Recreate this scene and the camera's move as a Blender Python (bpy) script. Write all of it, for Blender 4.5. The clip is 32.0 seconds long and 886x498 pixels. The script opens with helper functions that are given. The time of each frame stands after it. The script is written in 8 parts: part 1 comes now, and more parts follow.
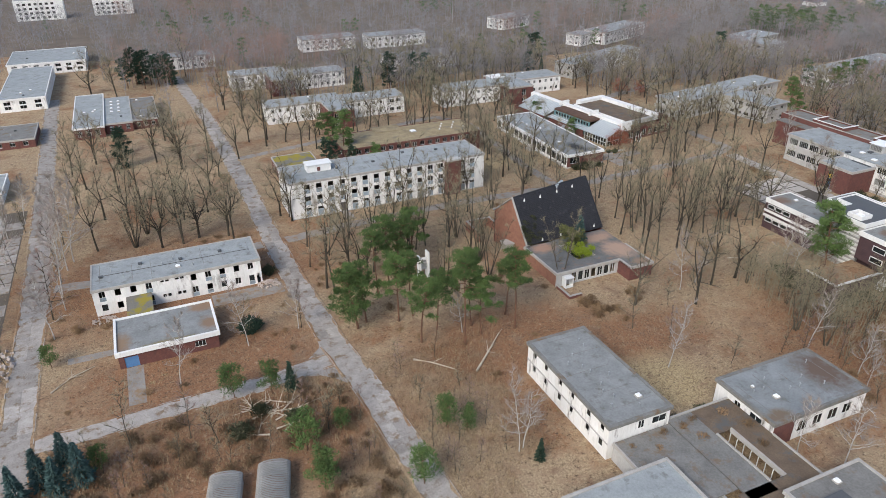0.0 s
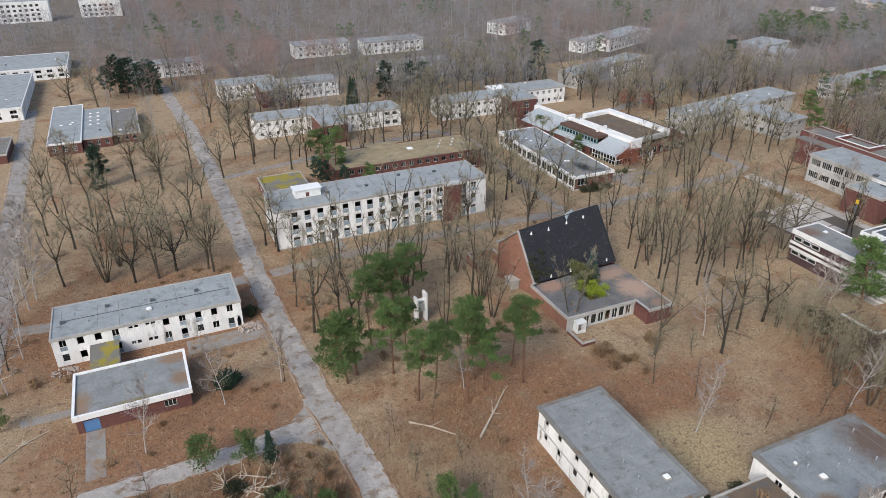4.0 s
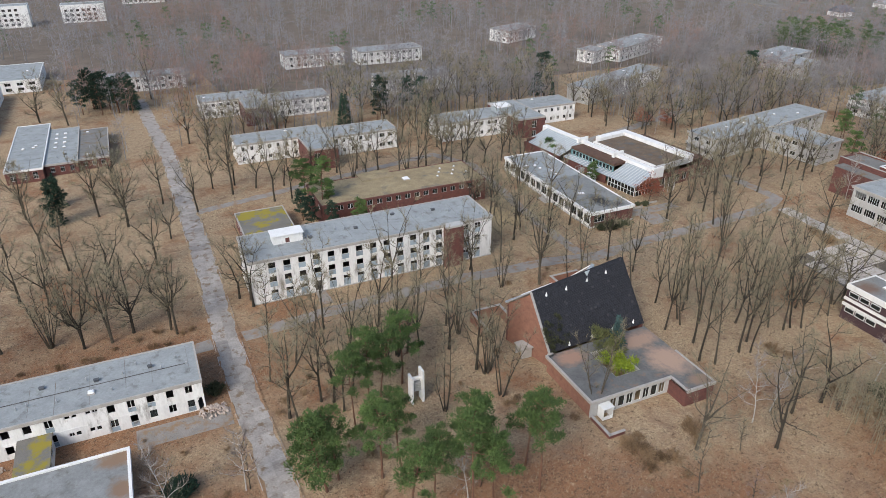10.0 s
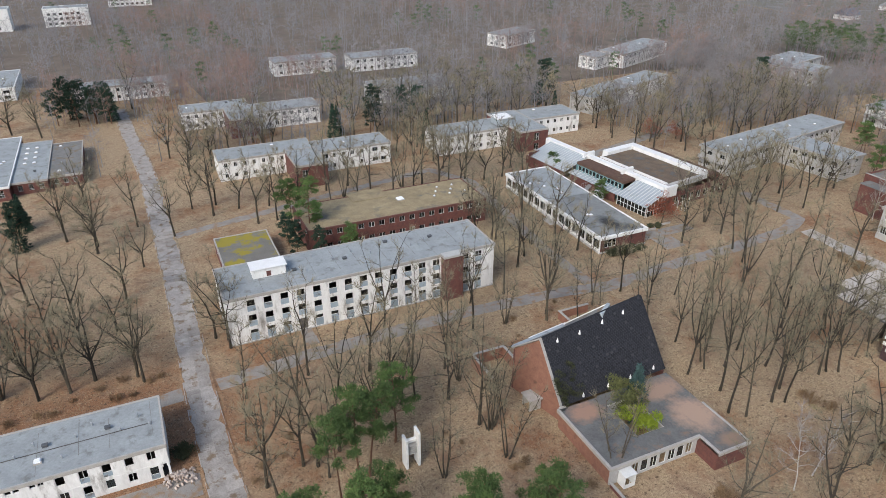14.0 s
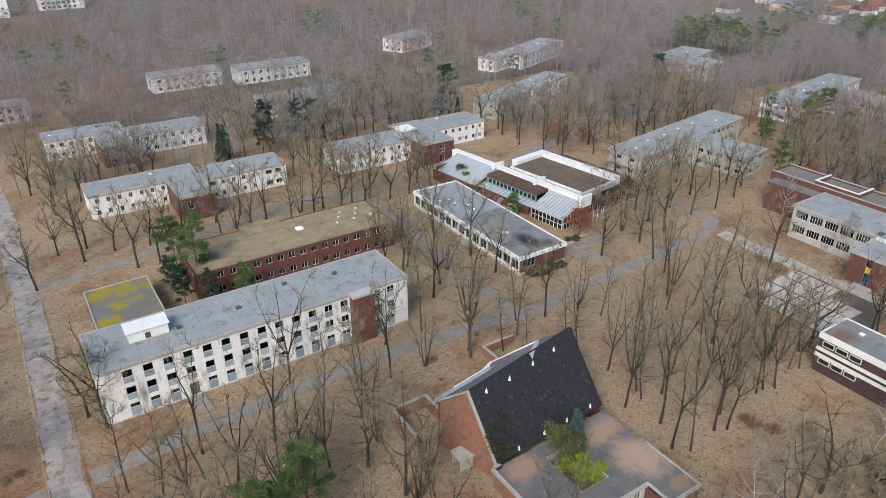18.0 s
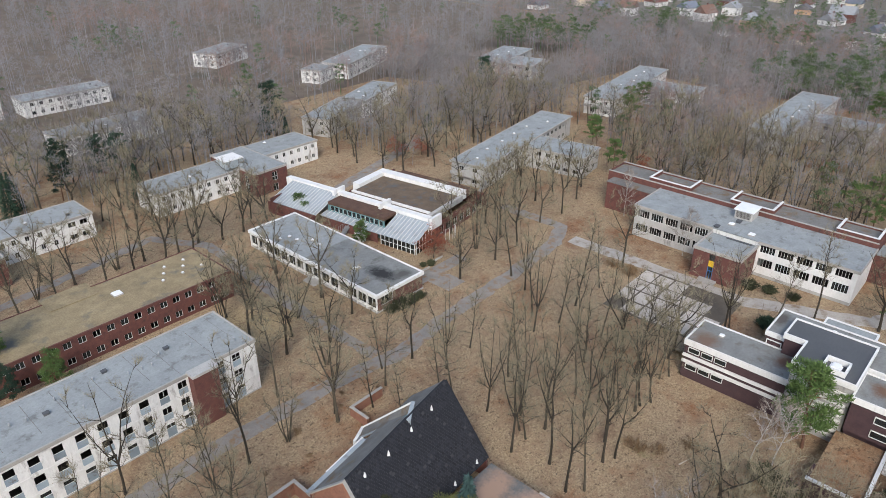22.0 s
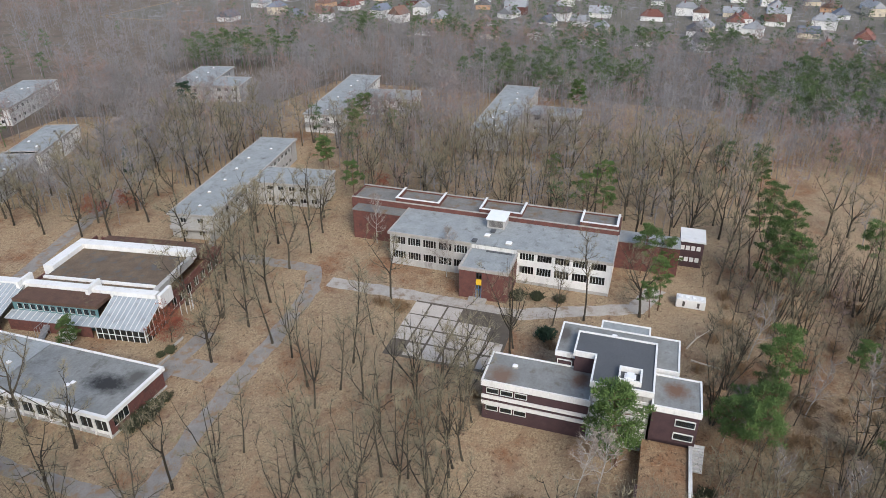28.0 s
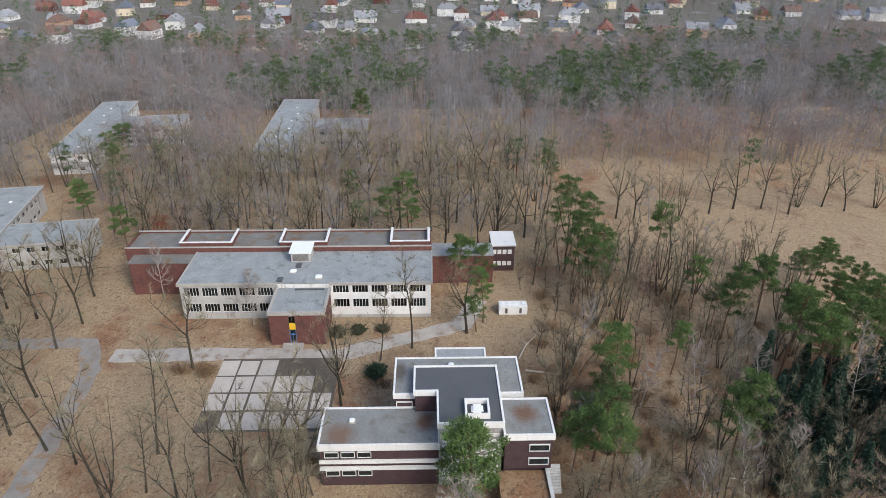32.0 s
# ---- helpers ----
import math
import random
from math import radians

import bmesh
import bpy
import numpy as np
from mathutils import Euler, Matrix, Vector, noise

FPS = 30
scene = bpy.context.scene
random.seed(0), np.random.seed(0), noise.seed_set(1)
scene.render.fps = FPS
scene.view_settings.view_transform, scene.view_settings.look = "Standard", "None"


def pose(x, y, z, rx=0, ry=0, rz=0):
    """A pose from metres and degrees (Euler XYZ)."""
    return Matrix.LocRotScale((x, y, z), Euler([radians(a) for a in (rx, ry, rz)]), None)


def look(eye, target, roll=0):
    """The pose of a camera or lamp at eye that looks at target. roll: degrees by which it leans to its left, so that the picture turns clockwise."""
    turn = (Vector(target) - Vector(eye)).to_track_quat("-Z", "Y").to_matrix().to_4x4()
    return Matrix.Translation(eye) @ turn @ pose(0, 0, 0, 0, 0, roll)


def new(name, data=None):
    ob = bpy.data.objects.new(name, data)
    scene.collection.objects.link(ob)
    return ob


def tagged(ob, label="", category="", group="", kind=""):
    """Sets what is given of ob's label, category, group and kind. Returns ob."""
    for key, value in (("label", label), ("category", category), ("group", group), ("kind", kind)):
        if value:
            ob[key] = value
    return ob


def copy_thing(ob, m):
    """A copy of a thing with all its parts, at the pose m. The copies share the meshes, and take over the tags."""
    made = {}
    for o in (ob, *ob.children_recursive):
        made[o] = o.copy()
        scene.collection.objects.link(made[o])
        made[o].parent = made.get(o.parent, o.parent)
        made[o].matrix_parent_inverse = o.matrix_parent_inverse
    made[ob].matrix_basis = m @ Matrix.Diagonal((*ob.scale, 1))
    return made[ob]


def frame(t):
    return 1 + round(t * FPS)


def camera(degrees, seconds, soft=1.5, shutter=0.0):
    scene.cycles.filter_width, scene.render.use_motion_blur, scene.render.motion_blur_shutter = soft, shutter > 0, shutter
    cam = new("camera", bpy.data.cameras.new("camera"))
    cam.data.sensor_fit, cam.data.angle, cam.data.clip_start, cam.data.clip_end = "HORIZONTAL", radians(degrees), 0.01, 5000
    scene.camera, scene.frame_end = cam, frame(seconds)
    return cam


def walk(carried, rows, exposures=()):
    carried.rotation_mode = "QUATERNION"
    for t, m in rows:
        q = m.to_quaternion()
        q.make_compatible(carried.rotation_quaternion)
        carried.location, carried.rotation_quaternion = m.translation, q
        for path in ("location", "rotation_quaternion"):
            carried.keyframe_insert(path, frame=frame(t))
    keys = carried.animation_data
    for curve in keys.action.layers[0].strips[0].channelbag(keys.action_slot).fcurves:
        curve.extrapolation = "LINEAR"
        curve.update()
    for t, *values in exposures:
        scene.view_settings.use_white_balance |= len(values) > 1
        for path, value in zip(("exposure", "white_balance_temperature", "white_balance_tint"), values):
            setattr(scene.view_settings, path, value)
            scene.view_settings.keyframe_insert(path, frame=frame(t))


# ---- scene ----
import itertools

cam = camera(65.62, 32.0, 0.35)


def aim(x, y, z, yaw, pitch, roll):
    """A camera pose: yaw to the left from +y, pitch up, roll."""
    return pose(x, y, z, 0, 0, yaw) @ pose(0, 0, 0, 90 + pitch) @ pose(0, 0, 0, 0, 0, roll)


FLIGHT = [
    (0.0, 0.02, -0.02, 78.75, -23.985, -27.623, -0.212),
    (1.0, 1.71, 3.84, 79.16, -23.996, -27.733, -0.186),
    (2.0, 3.19, 7.73, 79.49, -24.116, -27.783, -0.092),
    (3.0, 4.66, 11.45, 79.68, -24.241, -27.755, 0.020),
    (3.5, 5.46, 13.36, 79.71, -24.282, -27.743, 0.074),
    (5.5, 8.99, 21.19, 79.66, -24.233, -27.707, 0.096),
    (6.5, 10.74, 24.89, 79.55, -24.180, -27.680, 0.010),
    (7.5, 12.47, 28.68, 79.48, -24.167, -27.700, -0.003),
    (8.5, 14.01, 32.45, 79.59, -24.252, -27.771, 0.033),
    (9.5, 15.77, 36.37, 79.93, -24.276, -27.820, 0.121),
    (10.5, 17.52, 40.34, 80.13, -24.308, -27.833, 0.152),
    (11.5, 19.07, 44.25, 79.97, -24.347, -27.826, 0.204),
    (12.5, 20.52, 47.87, 79.61, -24.344, -27.803, 0.246),
    (13.5, 22.01, 51.17, 79.33, -24.353, -27.768, 0.208),
    (15.5, 25.38, 57.87, 78.82, -27.395, -27.756, 0.043),
    (16.5, 27.26, 61.46, 78.65, -29.322, -27.781, 0.037),
    (17.5, 29.16, 64.81, 78.64, -31.708, -27.773, -0.018),
    (18.5, 31.05, 67.97, 78.76, -34.665, -27.723, -0.130),
    (19.5, 33.00, 71.20, 78.91, -38.465, -27.710, -0.255),
    (20.5, 35.00, 74.31, 79.21, -42.038, -27.714, -0.221),
    (21.5, 37.00, 77.24, 79.87, -45.751, -27.808, -0.106),
    (22.5, 38.83, 80.49, 80.46, -49.857, -27.920, -0.023),
    (23.5, 41.29, 83.40, 80.52, -53.898, -27.931, 0.027),
    (24.5, 44.15, 85.93, 80.47, -57.887, -27.880, 0.027),
    (25.5, 46.85, 88.41, 80.50, -61.956, -27.829, 0.042),
    (27.5, 52.54, 92.49, 80.32, -70.201, -27.682, 0.004),
    (28.5, 55.49, 94.12, 80.11, -74.362, -27.593, -0.018),
    (29.5, 58.59, 95.58, 79.89, -78.813, -27.521, -0.053),
    (30.5, 61.73, 96.82, 79.69, -83.773, -27.433, -0.057),
    (31.5, 64.83, 97.80, 79.43, -88.738, -27.305, 0.023),
    (32.0, 66.50, 98.33, 79.27, -91.230, -27.235, 0.094),
]
walk(cam, [(t, aim(*row)) for t, *row in FLIGHT])

# ---------------------------------------------------------------- light
world = bpy.data.worlds.new("overcast_sky")
scene.world = world
world.use_nodes = True
wn = world.node_tree.nodes
sky = wn.new("ShaderNodeTexSky")
sky.sky_type = "NISHITA"
sky.sun_disc = False
sky.sun_elevation = radians(38)
sky.sun_rotation = radians(233)
sky.air_density = 1.0
sky.dust_density = 2.0
sky.ozone_density = 1.0
world.node_tree.links.new(sky.outputs[0], wn["Background"].inputs[0])
wn["Background"].inputs[1].default_value = 0.135
sun_data = bpy.data.lights.new("sun", "SUN")
sun_data.energy = 1.5
sun_data.angle = radians(22)
sun_data.color = (1.0, 0.98, 0.945)
sun = new("sun", sun_data)
sun.matrix_world = look((-250, -190, 260), (0, 0, 0))
scene.view_settings.exposure = 0.73


# ---------------------------------------------------------------- materials
def mat(name, base, other=None, scale=1.0, fine=8.0, rough=0.9, bump=0.1, metal=0.0, spec=0.3, stain=None, stain_scale=0.3,
        stain_at=0.55, rnd=0.0, stretch=(1, 1, 1), island=0.0, stain_soft=0.1, spots=()):
    """Base colour mottled with a second one at two scales, optional stains, fine relief, and a spread from object to object."""
    m = bpy.data.materials.new(name)
    m.use_nodes = True
    nt = m.node_tree
    n, l = nt.nodes, nt.links
    bsdf = n["Principled BSDF"]
    bsdf.inputs["Roughness"].default_value = rough
    bsdf.inputs["Metallic"].default_value = metal
    bsdf.inputs["Specular IOR Level"].default_value = spec
    other = other or tuple(c * 0.72 for c in base)
    geo = n.new("ShaderNodeNewGeometry")
    mp = n.new("ShaderNodeMapping")
    mp.inputs["Scale"].default_value = stretch
    l.new(geo.outputs["Position"], mp.inputs["Vector"])

    def noise_tex(s, detail, rough_n=0.6):
        t = n.new("ShaderNodeTexNoise")
        t.inputs["Scale"].default_value = s
        t.inputs["Detail"].default_value = detail
        t.inputs["Roughness"].default_value = rough_n
        l.new(mp.outputs[0], t.inputs["Vector"])
        return t

    def ramp(src, a, b):
        r = n.new("ShaderNodeMapRange")
        r.inputs["From Min"].default_value = a
        r.inputs["From Max"].default_value = b
        l.new(src, r.inputs["Value"])
        return r.outputs[0]

    def mix(f, a, b):
        x = n.new("ShaderNodeMix")
        x.data_type = "RGBA"
        if isinstance(f, float):
            x.inputs[0].default_value = f
        else:
            l.new(f, x.inputs[0])
        for s, v in ((6, a), (7, b)):
            if isinstance(v, tuple):
                x.inputs[s].default_value = (*v, 1)
            else:
                l.new(v, x.inputs[s])
        return x.outputs[2]

    big = noise_tex(scale, 5)
    small = noise_tex(fine, 6, 0.7)
    avg = n.new("ShaderNodeMath")
    avg.operation = "MULTIPLY_ADD"
    avg.inputs[1].default_value = 0.5
    l.new(big.outputs[0], avg.inputs[0])
    half = n.new("ShaderNodeMath")
    half.operation = "MULTIPLY"
    half.inputs[1].default_value = 0.5
    l.new(small.outputs[0], half.inputs[0])
    l.new(half.outputs[0], avg.inputs[2])
    col = mix(ramp(avg.outputs[0], 0.36, 0.64), base, other)
    if stain:
        st = noise_tex(stain_scale, 6, 0.65)
        col = mix(ramp(st.outputs[0], stain_at, stain_at + stain_soft), col, stain)
    for cx, cy, rx, ry, colour in spots:
        sp = n.new("ShaderNodeMapping")
        sp.vector_type = "POINT"
        sp.inputs["Location"].default_value = (-cx / rx, -cy / ry, 0)
        sp.inputs["Scale"].default_value = (1 / rx, 1 / ry, 0)
        l.new(geo.outputs["Position"], sp.inputs["Vector"])
        ln = n.new("ShaderNodeVectorMath")
        ln.operation = "LENGTH"
        l.new(sp.outputs[0], ln.inputs[0])
        rag = n.new("ShaderNodeMath")
        rag.operation = "MULTIPLY_ADD"
        rag.inputs[1].default_value = 1.6
        l.new(noise_tex(0.7, 6, 0.7).outputs[0], rag.inputs[0])
        l.new(ln.outputs["Value"], rag.inputs[2])
        col = mix(ramp(rag.outputs[0], 2.0, 1.25), col, colour)
    if rnd or island:
        info = n.new("ShaderNodeObjectInfo") if rnd else geo
        hsv = n.new("ShaderNodeHueSaturation")
        mr = n.new("ShaderNodeMapRange")
        mr.inputs["To Min"].default_value = 1 - (rnd or island)
        mr.inputs["To Max"].default_value = 1 + (rnd or island)
        l.new(info.outputs["Random" if rnd else "Random Per Island"], mr.inputs["Value"])
        l.new(mr.outputs[0], hsv.inputs["Value"])
        l.new(col, hsv.inputs["Color"])
        col = hsv.outputs[0]
    l.new(col, bsdf.inputs["Base Color"])
    if bump:
        b = n.new("ShaderNodeBump")
        b.inputs["Strength"].default_value = bump
        b.inputs["Distance"].default_value = 0.05
        l.new(small.outputs[0], b.inputs["Height"])
        l.new(b.outputs[0], bsdf.inputs["Normal"])
    return m


def ground_material():
    m = bpy.data.materials.new("leaf_litter_and_grass")
    m.use_nodes = True
    nt = m.node_tree
    n, l = nt.nodes, nt.links
    bsdf = n["Principled BSDF"]
    bsdf.inputs["Roughness"].default_value = 1.0
    bsdf.inputs["Specular IOR Level"].default_value = 0.1
    geo = n.new("ShaderNodeNewGeometry")

    def tex(s, d, r=0.6):
        t = n.new("ShaderNodeTexNoise")
        t.inputs["Scale"].default_value = s
        t.inputs["Detail"].default_value = d
        t.inputs["Roughness"].default_value = r
        l.new(geo.outputs["Position"], t.inputs["Vector"])
        return t.outputs[0]

    def mix(src, lo, hi, a, b):
        r = n.new("ShaderNodeMapRange")
        r.inputs["From Min"].default_value = lo
        r.inputs["From Max"].default_value = hi
        l.new(src, r.inputs["Value"])
        x = n.new("ShaderNodeMix")
        x.data_type = "RGBA"
        l.new(r.outputs[0], x.inputs[0])
        for s, v in ((6, a), (7, b)):
            if isinstance(v, tuple):
                x.inputs[s].default_value = (*v, 1)
            else:
                l.new(v, x.inputs[s])
        return x.outputs[2]

    def patch(src, cx, cy, rx, ry, colour):
        """A ragged stretch of ground with another cover."""
        sp = n.new("ShaderNodeMapping")
        sp.inputs["Location"].default_value = (-cx / rx, -cy / ry, 0)
        sp.inputs["Scale"].default_value = (1 / rx, 1 / ry, 0)
        l.new(geo.outputs["Position"], sp.inputs["Vector"])
        ln = n.new("ShaderNodeVectorMath")
        ln.operation = "LENGTH"
        l.new(sp.outputs[0], ln.inputs[0])
        rag = n.new("ShaderNodeMath")
        rag.operation = "MULTIPLY_ADD"
        rag.inputs[1].default_value = 1.5
        l.new(tex(0.16, 7, 0.75), rag.inputs[0])
        l.new(ln.outputs["Value"], rag.inputs[2])
        return mix(rag.outputs[0], 2.0, 1.4, src, colour)

    litter = mix(tex(2.2, 9, 0.85), 0.43, 0.57, (0.30, 0.166, 0.094), (0.118, 0.066, 0.039))
    litter = mix(tex(0.35, 7, 0.75), 0.44, 0.58, litter, (0.245, 0.128, 0.070))
    grass = mix(tex(2.6, 9, 0.85), 0.43, 0.57, (0.44, 0.333, 0.21), (0.22, 0.162, 0.102))
    grass = mix(tex(0.5, 6, 0.7), 0.47, 0.62, grass, (0.295, 0.206, 0.132))
    field = mix(tex(2.6, 9, 0.85), 0.43, 0.57, (0.46, 0.36, 0.205), (0.25, 0.188, 0.11))
    col = mix(tex(0.045, 7, 0.75), 0.38, 0.49, litter, grass)
    for cx, cy, rx, ry, cover in ((58, 98, 22, 12, litter), (72, 88, 26, 9, litter), (2, 112, 26, 14, litter), (0, 88, 34, 14, litter), (76, 74, 9, 8, field), (224, 2, 32, 46, grass), (76, 188, 40, 10, field),
                                  (0, 150, 36, 22, litter), (120, 66, 22, 24, litter), (240, 110, 26, 60, grass)):
        col = patch(col, cx, cy, rx, ry, cover)
    col = mix(tex(0.13, 8, 0.75), 0.55, 0.64, col, (0.215, 0.138, 0.09))
    col = mix(tex(0.06, 6, 0.75), 0.64, 0.72, col, (0.20, 0.185, 0.085))
    col = mix(tex(1.1, 8, 0.8), 0.54, 0.62, col, (0.10, 0.066, 0.043))
    col = mix(tex(0.75, 9, 0.85), 0.56, 0.64, col, (0.43, 0.31, 0.20))
    col = mix(tex(7.0, 4, 0.8), 0.57, 0.68, col, (0.09, 0.062, 0.044))
    col = mix(tex(5.0, 5, 0.85), 0.56, 0.66, col, (0.42, 0.33, 0.225))
    l.new(col, bsdf.inputs["Base Color"])
    b = n.new("ShaderNodeBump")
    b.inputs["Strength"].default_value = 0.5
    b.inputs["Distance"].default_value = 0.12
    l.new(tex(4.0, 8, 0.8), b.inputs["Height"])
    l.new(b.outputs[0], bsdf.inputs["Normal"])
    return m


GROUND = ground_material()
ASPHALT = mat("worn_asphalt", (0.30, 0.28, 0.255), (0.19, 0.175, 0.157), 0.4, 5, 0.95, 0.2, stain=(0.25, 0.168, 0.105), stain_scale=0.45, stain_at=0.50, stain_soft=0.14)
CONCRETE = mat("road_concrete", (0.39, 0.358, 0.325), (0.225, 0.202, 0.18), 0.6, 4, 0.95, 0.2, stain=(0.185, 0.135, 0.092), stain_scale=0.5, stain_at=0.53, rnd=0.2, stain_soft=0.12)
KERB = mat("kerb_concrete", (0.42, 0.40, 0.37), (0.30, 0.28, 0.25), 0.8, 9)
RENDER = mat("dirty_white_render", (0.79, 0.785, 0.76), (0.62, 0.61, 0.585), 0.8, 3, 0.9, 0.06, stain=(0.235, 0.215, 0.185), stain_scale=0.55, stain_at=0.55, stretch=(1, 1, 0.3), stain_soft=0.16)
WHITE = mat("white_paint", (0.76, 0.755, 0.735), (0.64, 0.635, 0.615), 0.5, 4, 0.7, 0.03, stain=(0.36, 0.34, 0.31), stain_scale=0.8, stain_at=0.6, stretch=(1, 1, 0.4), stain_soft=0.2)
GREYWALL = mat("grey_concrete_wall", (0.46, 0.45, 0.43), (0.34, 0.33, 0.31), 0.5, 5, 0.95, 0.1, stain=(0.22, 0.21, 0.2), stain_scale=0.4, stain_at=0.6, stretch=(1, 1, 0.35))
FELT = mat("grey_roofing_felt", (0.322, 0.343, 0.342), (0.22, 0.235, 0.236), 0.35, 2.4, 0.85, 0.1, stain=(0.13, 0.127, 0.115), stain_scale=0.5, stain_at=0.55, stain_soft=0.2)
FELT_OLD = mat("weathered_roofing_felt", (0.215, 0.21, 0.195), (0.13, 0.125, 0.115), 0.4, 3.0, 0.9, 0.1, stain=(0.165, 0.11, 0.065), stain_scale=0.3, stain_at=0.53, stain_soft=0.14)
FELT_GRASS = mat("grassy_flat_roof", (0.34, 0.275, 0.165), (0.185, 0.145, 0.088), 0.35, 3.0, 1.0, 0.3, stain=(0.14, 0.13, 0.11), stain_scale=0.25, stain_at=0.55, stain_soft=0.14)
FELT_MOSS = mat("mossy_roofing_felt", (0.19, 0.18, 0.16), (0.14, 0.13, 0.115), 0.3, 4.0, 1.0, 0.2, stain=(0.26, 0.215, 0.035), stain_scale=0.17, stain_at=0.47, stain_soft=0.08)
FELT_DARK = mat("dark_grey_membrane", (0.10, 0.104, 0.112), (0.075, 0.08, 0.085), 0.2, 3.0, 0.8, 0.03, stain=(0.14, 0.142, 0.142), stain_scale=0.4, stain_at=0.6, stain_soft=0.2)
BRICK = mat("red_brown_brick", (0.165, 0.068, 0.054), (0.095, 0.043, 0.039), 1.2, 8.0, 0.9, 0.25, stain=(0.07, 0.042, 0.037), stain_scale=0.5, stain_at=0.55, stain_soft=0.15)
BRICK_DARK = mat("dark_purple_brick", (0.085, 0.05, 0.052), (0.055, 0.034, 0.038), 0.9, 9.0, 0.9, 0.2)
SLATE = mat("black_slate", (0.016, 0.0165, 0.021), (0.03, 0.031, 0.037), 1.6, 7.0, 0.8, 0.3, spec=0.25, island=0.25)
ZINC = mat("pale_blue_sheet_metal", (0.38, 0.42, 0.44), (0.28, 0.315, 0.335), 0.4, 4.0, 0.6, 0.04, metal=0.1, stain=(0.20, 0.20, 0.195), stain_scale=0.6, stain_at=0.57, stain_soft=0.15)
BLUEPANEL = mat("pale_blue_panel", (0.235, 0.30, 0.345), (0.30, 0.355, 0.39), 0.6, 5.0, 0.7, 0.02, rnd=0.25, stain=(0.15, 0.15, 0.145), stain_scale=0.8, stain_at=0.58)
BLUEDOOR = mat("blue_painted_door", (0.10, 0.22, 0.42), (0.075, 0.17, 0.33), 0.8, 5.0, 0.6, 0.03)
YELLOW = mat("yellow_panel", (0.75, 0.47, 0.03), (0.62, 0.38, 0.03), 0.8, 5.0, 0.7, 0.02)
TEAL = mat("teal_window_wall", (0.13, 0.25, 0.26), (0.09, 0.17, 0.18), 0.8, 5.0, 0.4, 0.02)
FRAMEW = mat("white_window_frame", (0.72, 0.72, 0.70), (0.58, 0.58, 0.56), 1.0, 6.0, 0.6, 0.02)
FRAMED = mat("dark_window_frame", (0.10, 0.09, 0.085), (0.06, 0.055, 0.05), 1.0, 6.0, 0.6, 0.02)
# near-black base colour stands in for the shade of unlit rooms behind the windows
INSIDE = mat("shade_dark_interior", (0.055, 0.05, 0.045), (0.03, 0.028, 0.025), 0.6, 5.0, 0.95, 0.02)
STEEL = mat("galvanised_steel", (0.42, 0.43, 0.44), (0.30, 0.31, 0.32), 0.8, 6.0, 0.5, 0.03, metal=0.5)
DOME = mat("white_skylight_plastic", (0.82, 0.83, 0.84), (0.72, 0.73, 0.74), 0.8, 6.0, 0.4, 0.0)
SOOT = mat("soot_black_felt", (0.03, 0.03, 0.032), (0.055, 0.055, 0.055), 0.5, 4.0, 0.95, 0.05)
ASBESTOS = mat("corrugated_fibre_cement", (0.36, 0.345, 0.32), (0.24, 0.23, 0.21), 0.5, 5.0, 0.95, 0.1)
TILE_RED = mat("red_roof_tile", (0.23, 0.095, 0.07), (0.16, 0.07, 0.058), 1.0, 5.0, 0.85, 0.1, rnd=0.3)
TILE_DARK = mat("dark_roof_tile", (0.09, 0.085, 0.09), (0.14, 0.13, 0.13), 1.0, 5.0, 0.85, 0.1, rnd=0.2)
BARK = mat("grey_brown_bark", (0.088, 0.074, 0.053), (0.04, 0.034, 0.026), 2.0, 12.0, 1.0, 0.4, rnd=0.3)
BARK_DARK = mat("dark_bark", (0.06, 0.05, 0.037), (0.028, 0.024, 0.019), 2.0, 12.0, 1.0, 0.4, rnd=0.3)
TWIG = mat("bare_twigs", (0.285, 0.25, 0.168), (0.165, 0.143, 0.096), 0.25, 3.0, 1.0, 0.0, rnd=0.2)
TWIG_RED = mat("reddish_twigs", (0.30, 0.205, 0.175), (0.20, 0.135, 0.115), 0.25, 3.0, 1.0, 0.0, rnd=0.2)
# far crowns: twig colour pulled towards neutral grey to imitate aerial haze
TWIG_FAR = mat("far_twigs_hazed", (0.262, 0.245, 0.238), (0.155, 0.143, 0.139), 0.06, 0.5, 1.0, 0.0, stain=(0.24, 0.205, 0.195), stain_scale=0.03, stain_at=0.55, island=0.2)
TWIG_PALE = mat("pale_birch_twigs", (0.33, 0.285, 0.25), (0.20, 0.165, 0.145), 0.25, 3.0, 1.0, 0.0, rnd=0.2)
FELT_ANNEXE = mat("dark_annexe_felt", (0.16, 0.16, 0.155), (0.10, 0.098, 0.095), 0.5, 3.0, 0.9, 0.1, stain=(0.20, 0.14, 0.105), stain_scale=0.45, stain_at=0.58, stain_soft=0.14,
                  spots=((96.4, 114.4, 4.4, 4.4, (0.36, 0.25, 0.185)), (95.0, 121.6, 5.4, 2.6, (0.33, 0.225, 0.165)), (80.4, 122.0, 3.2, 2.4, (0.32, 0.20, 0.145)), (97.5, 107.6, 2.6, 1.6, (0.24, 0.165, 0.12))))
IVY = mat("dull_ivy", (0.075, 0.08, 0.04), (0.035, 0.042, 0.022), 0.6, 4.0, 0.9, 0.0, rnd=0.25)
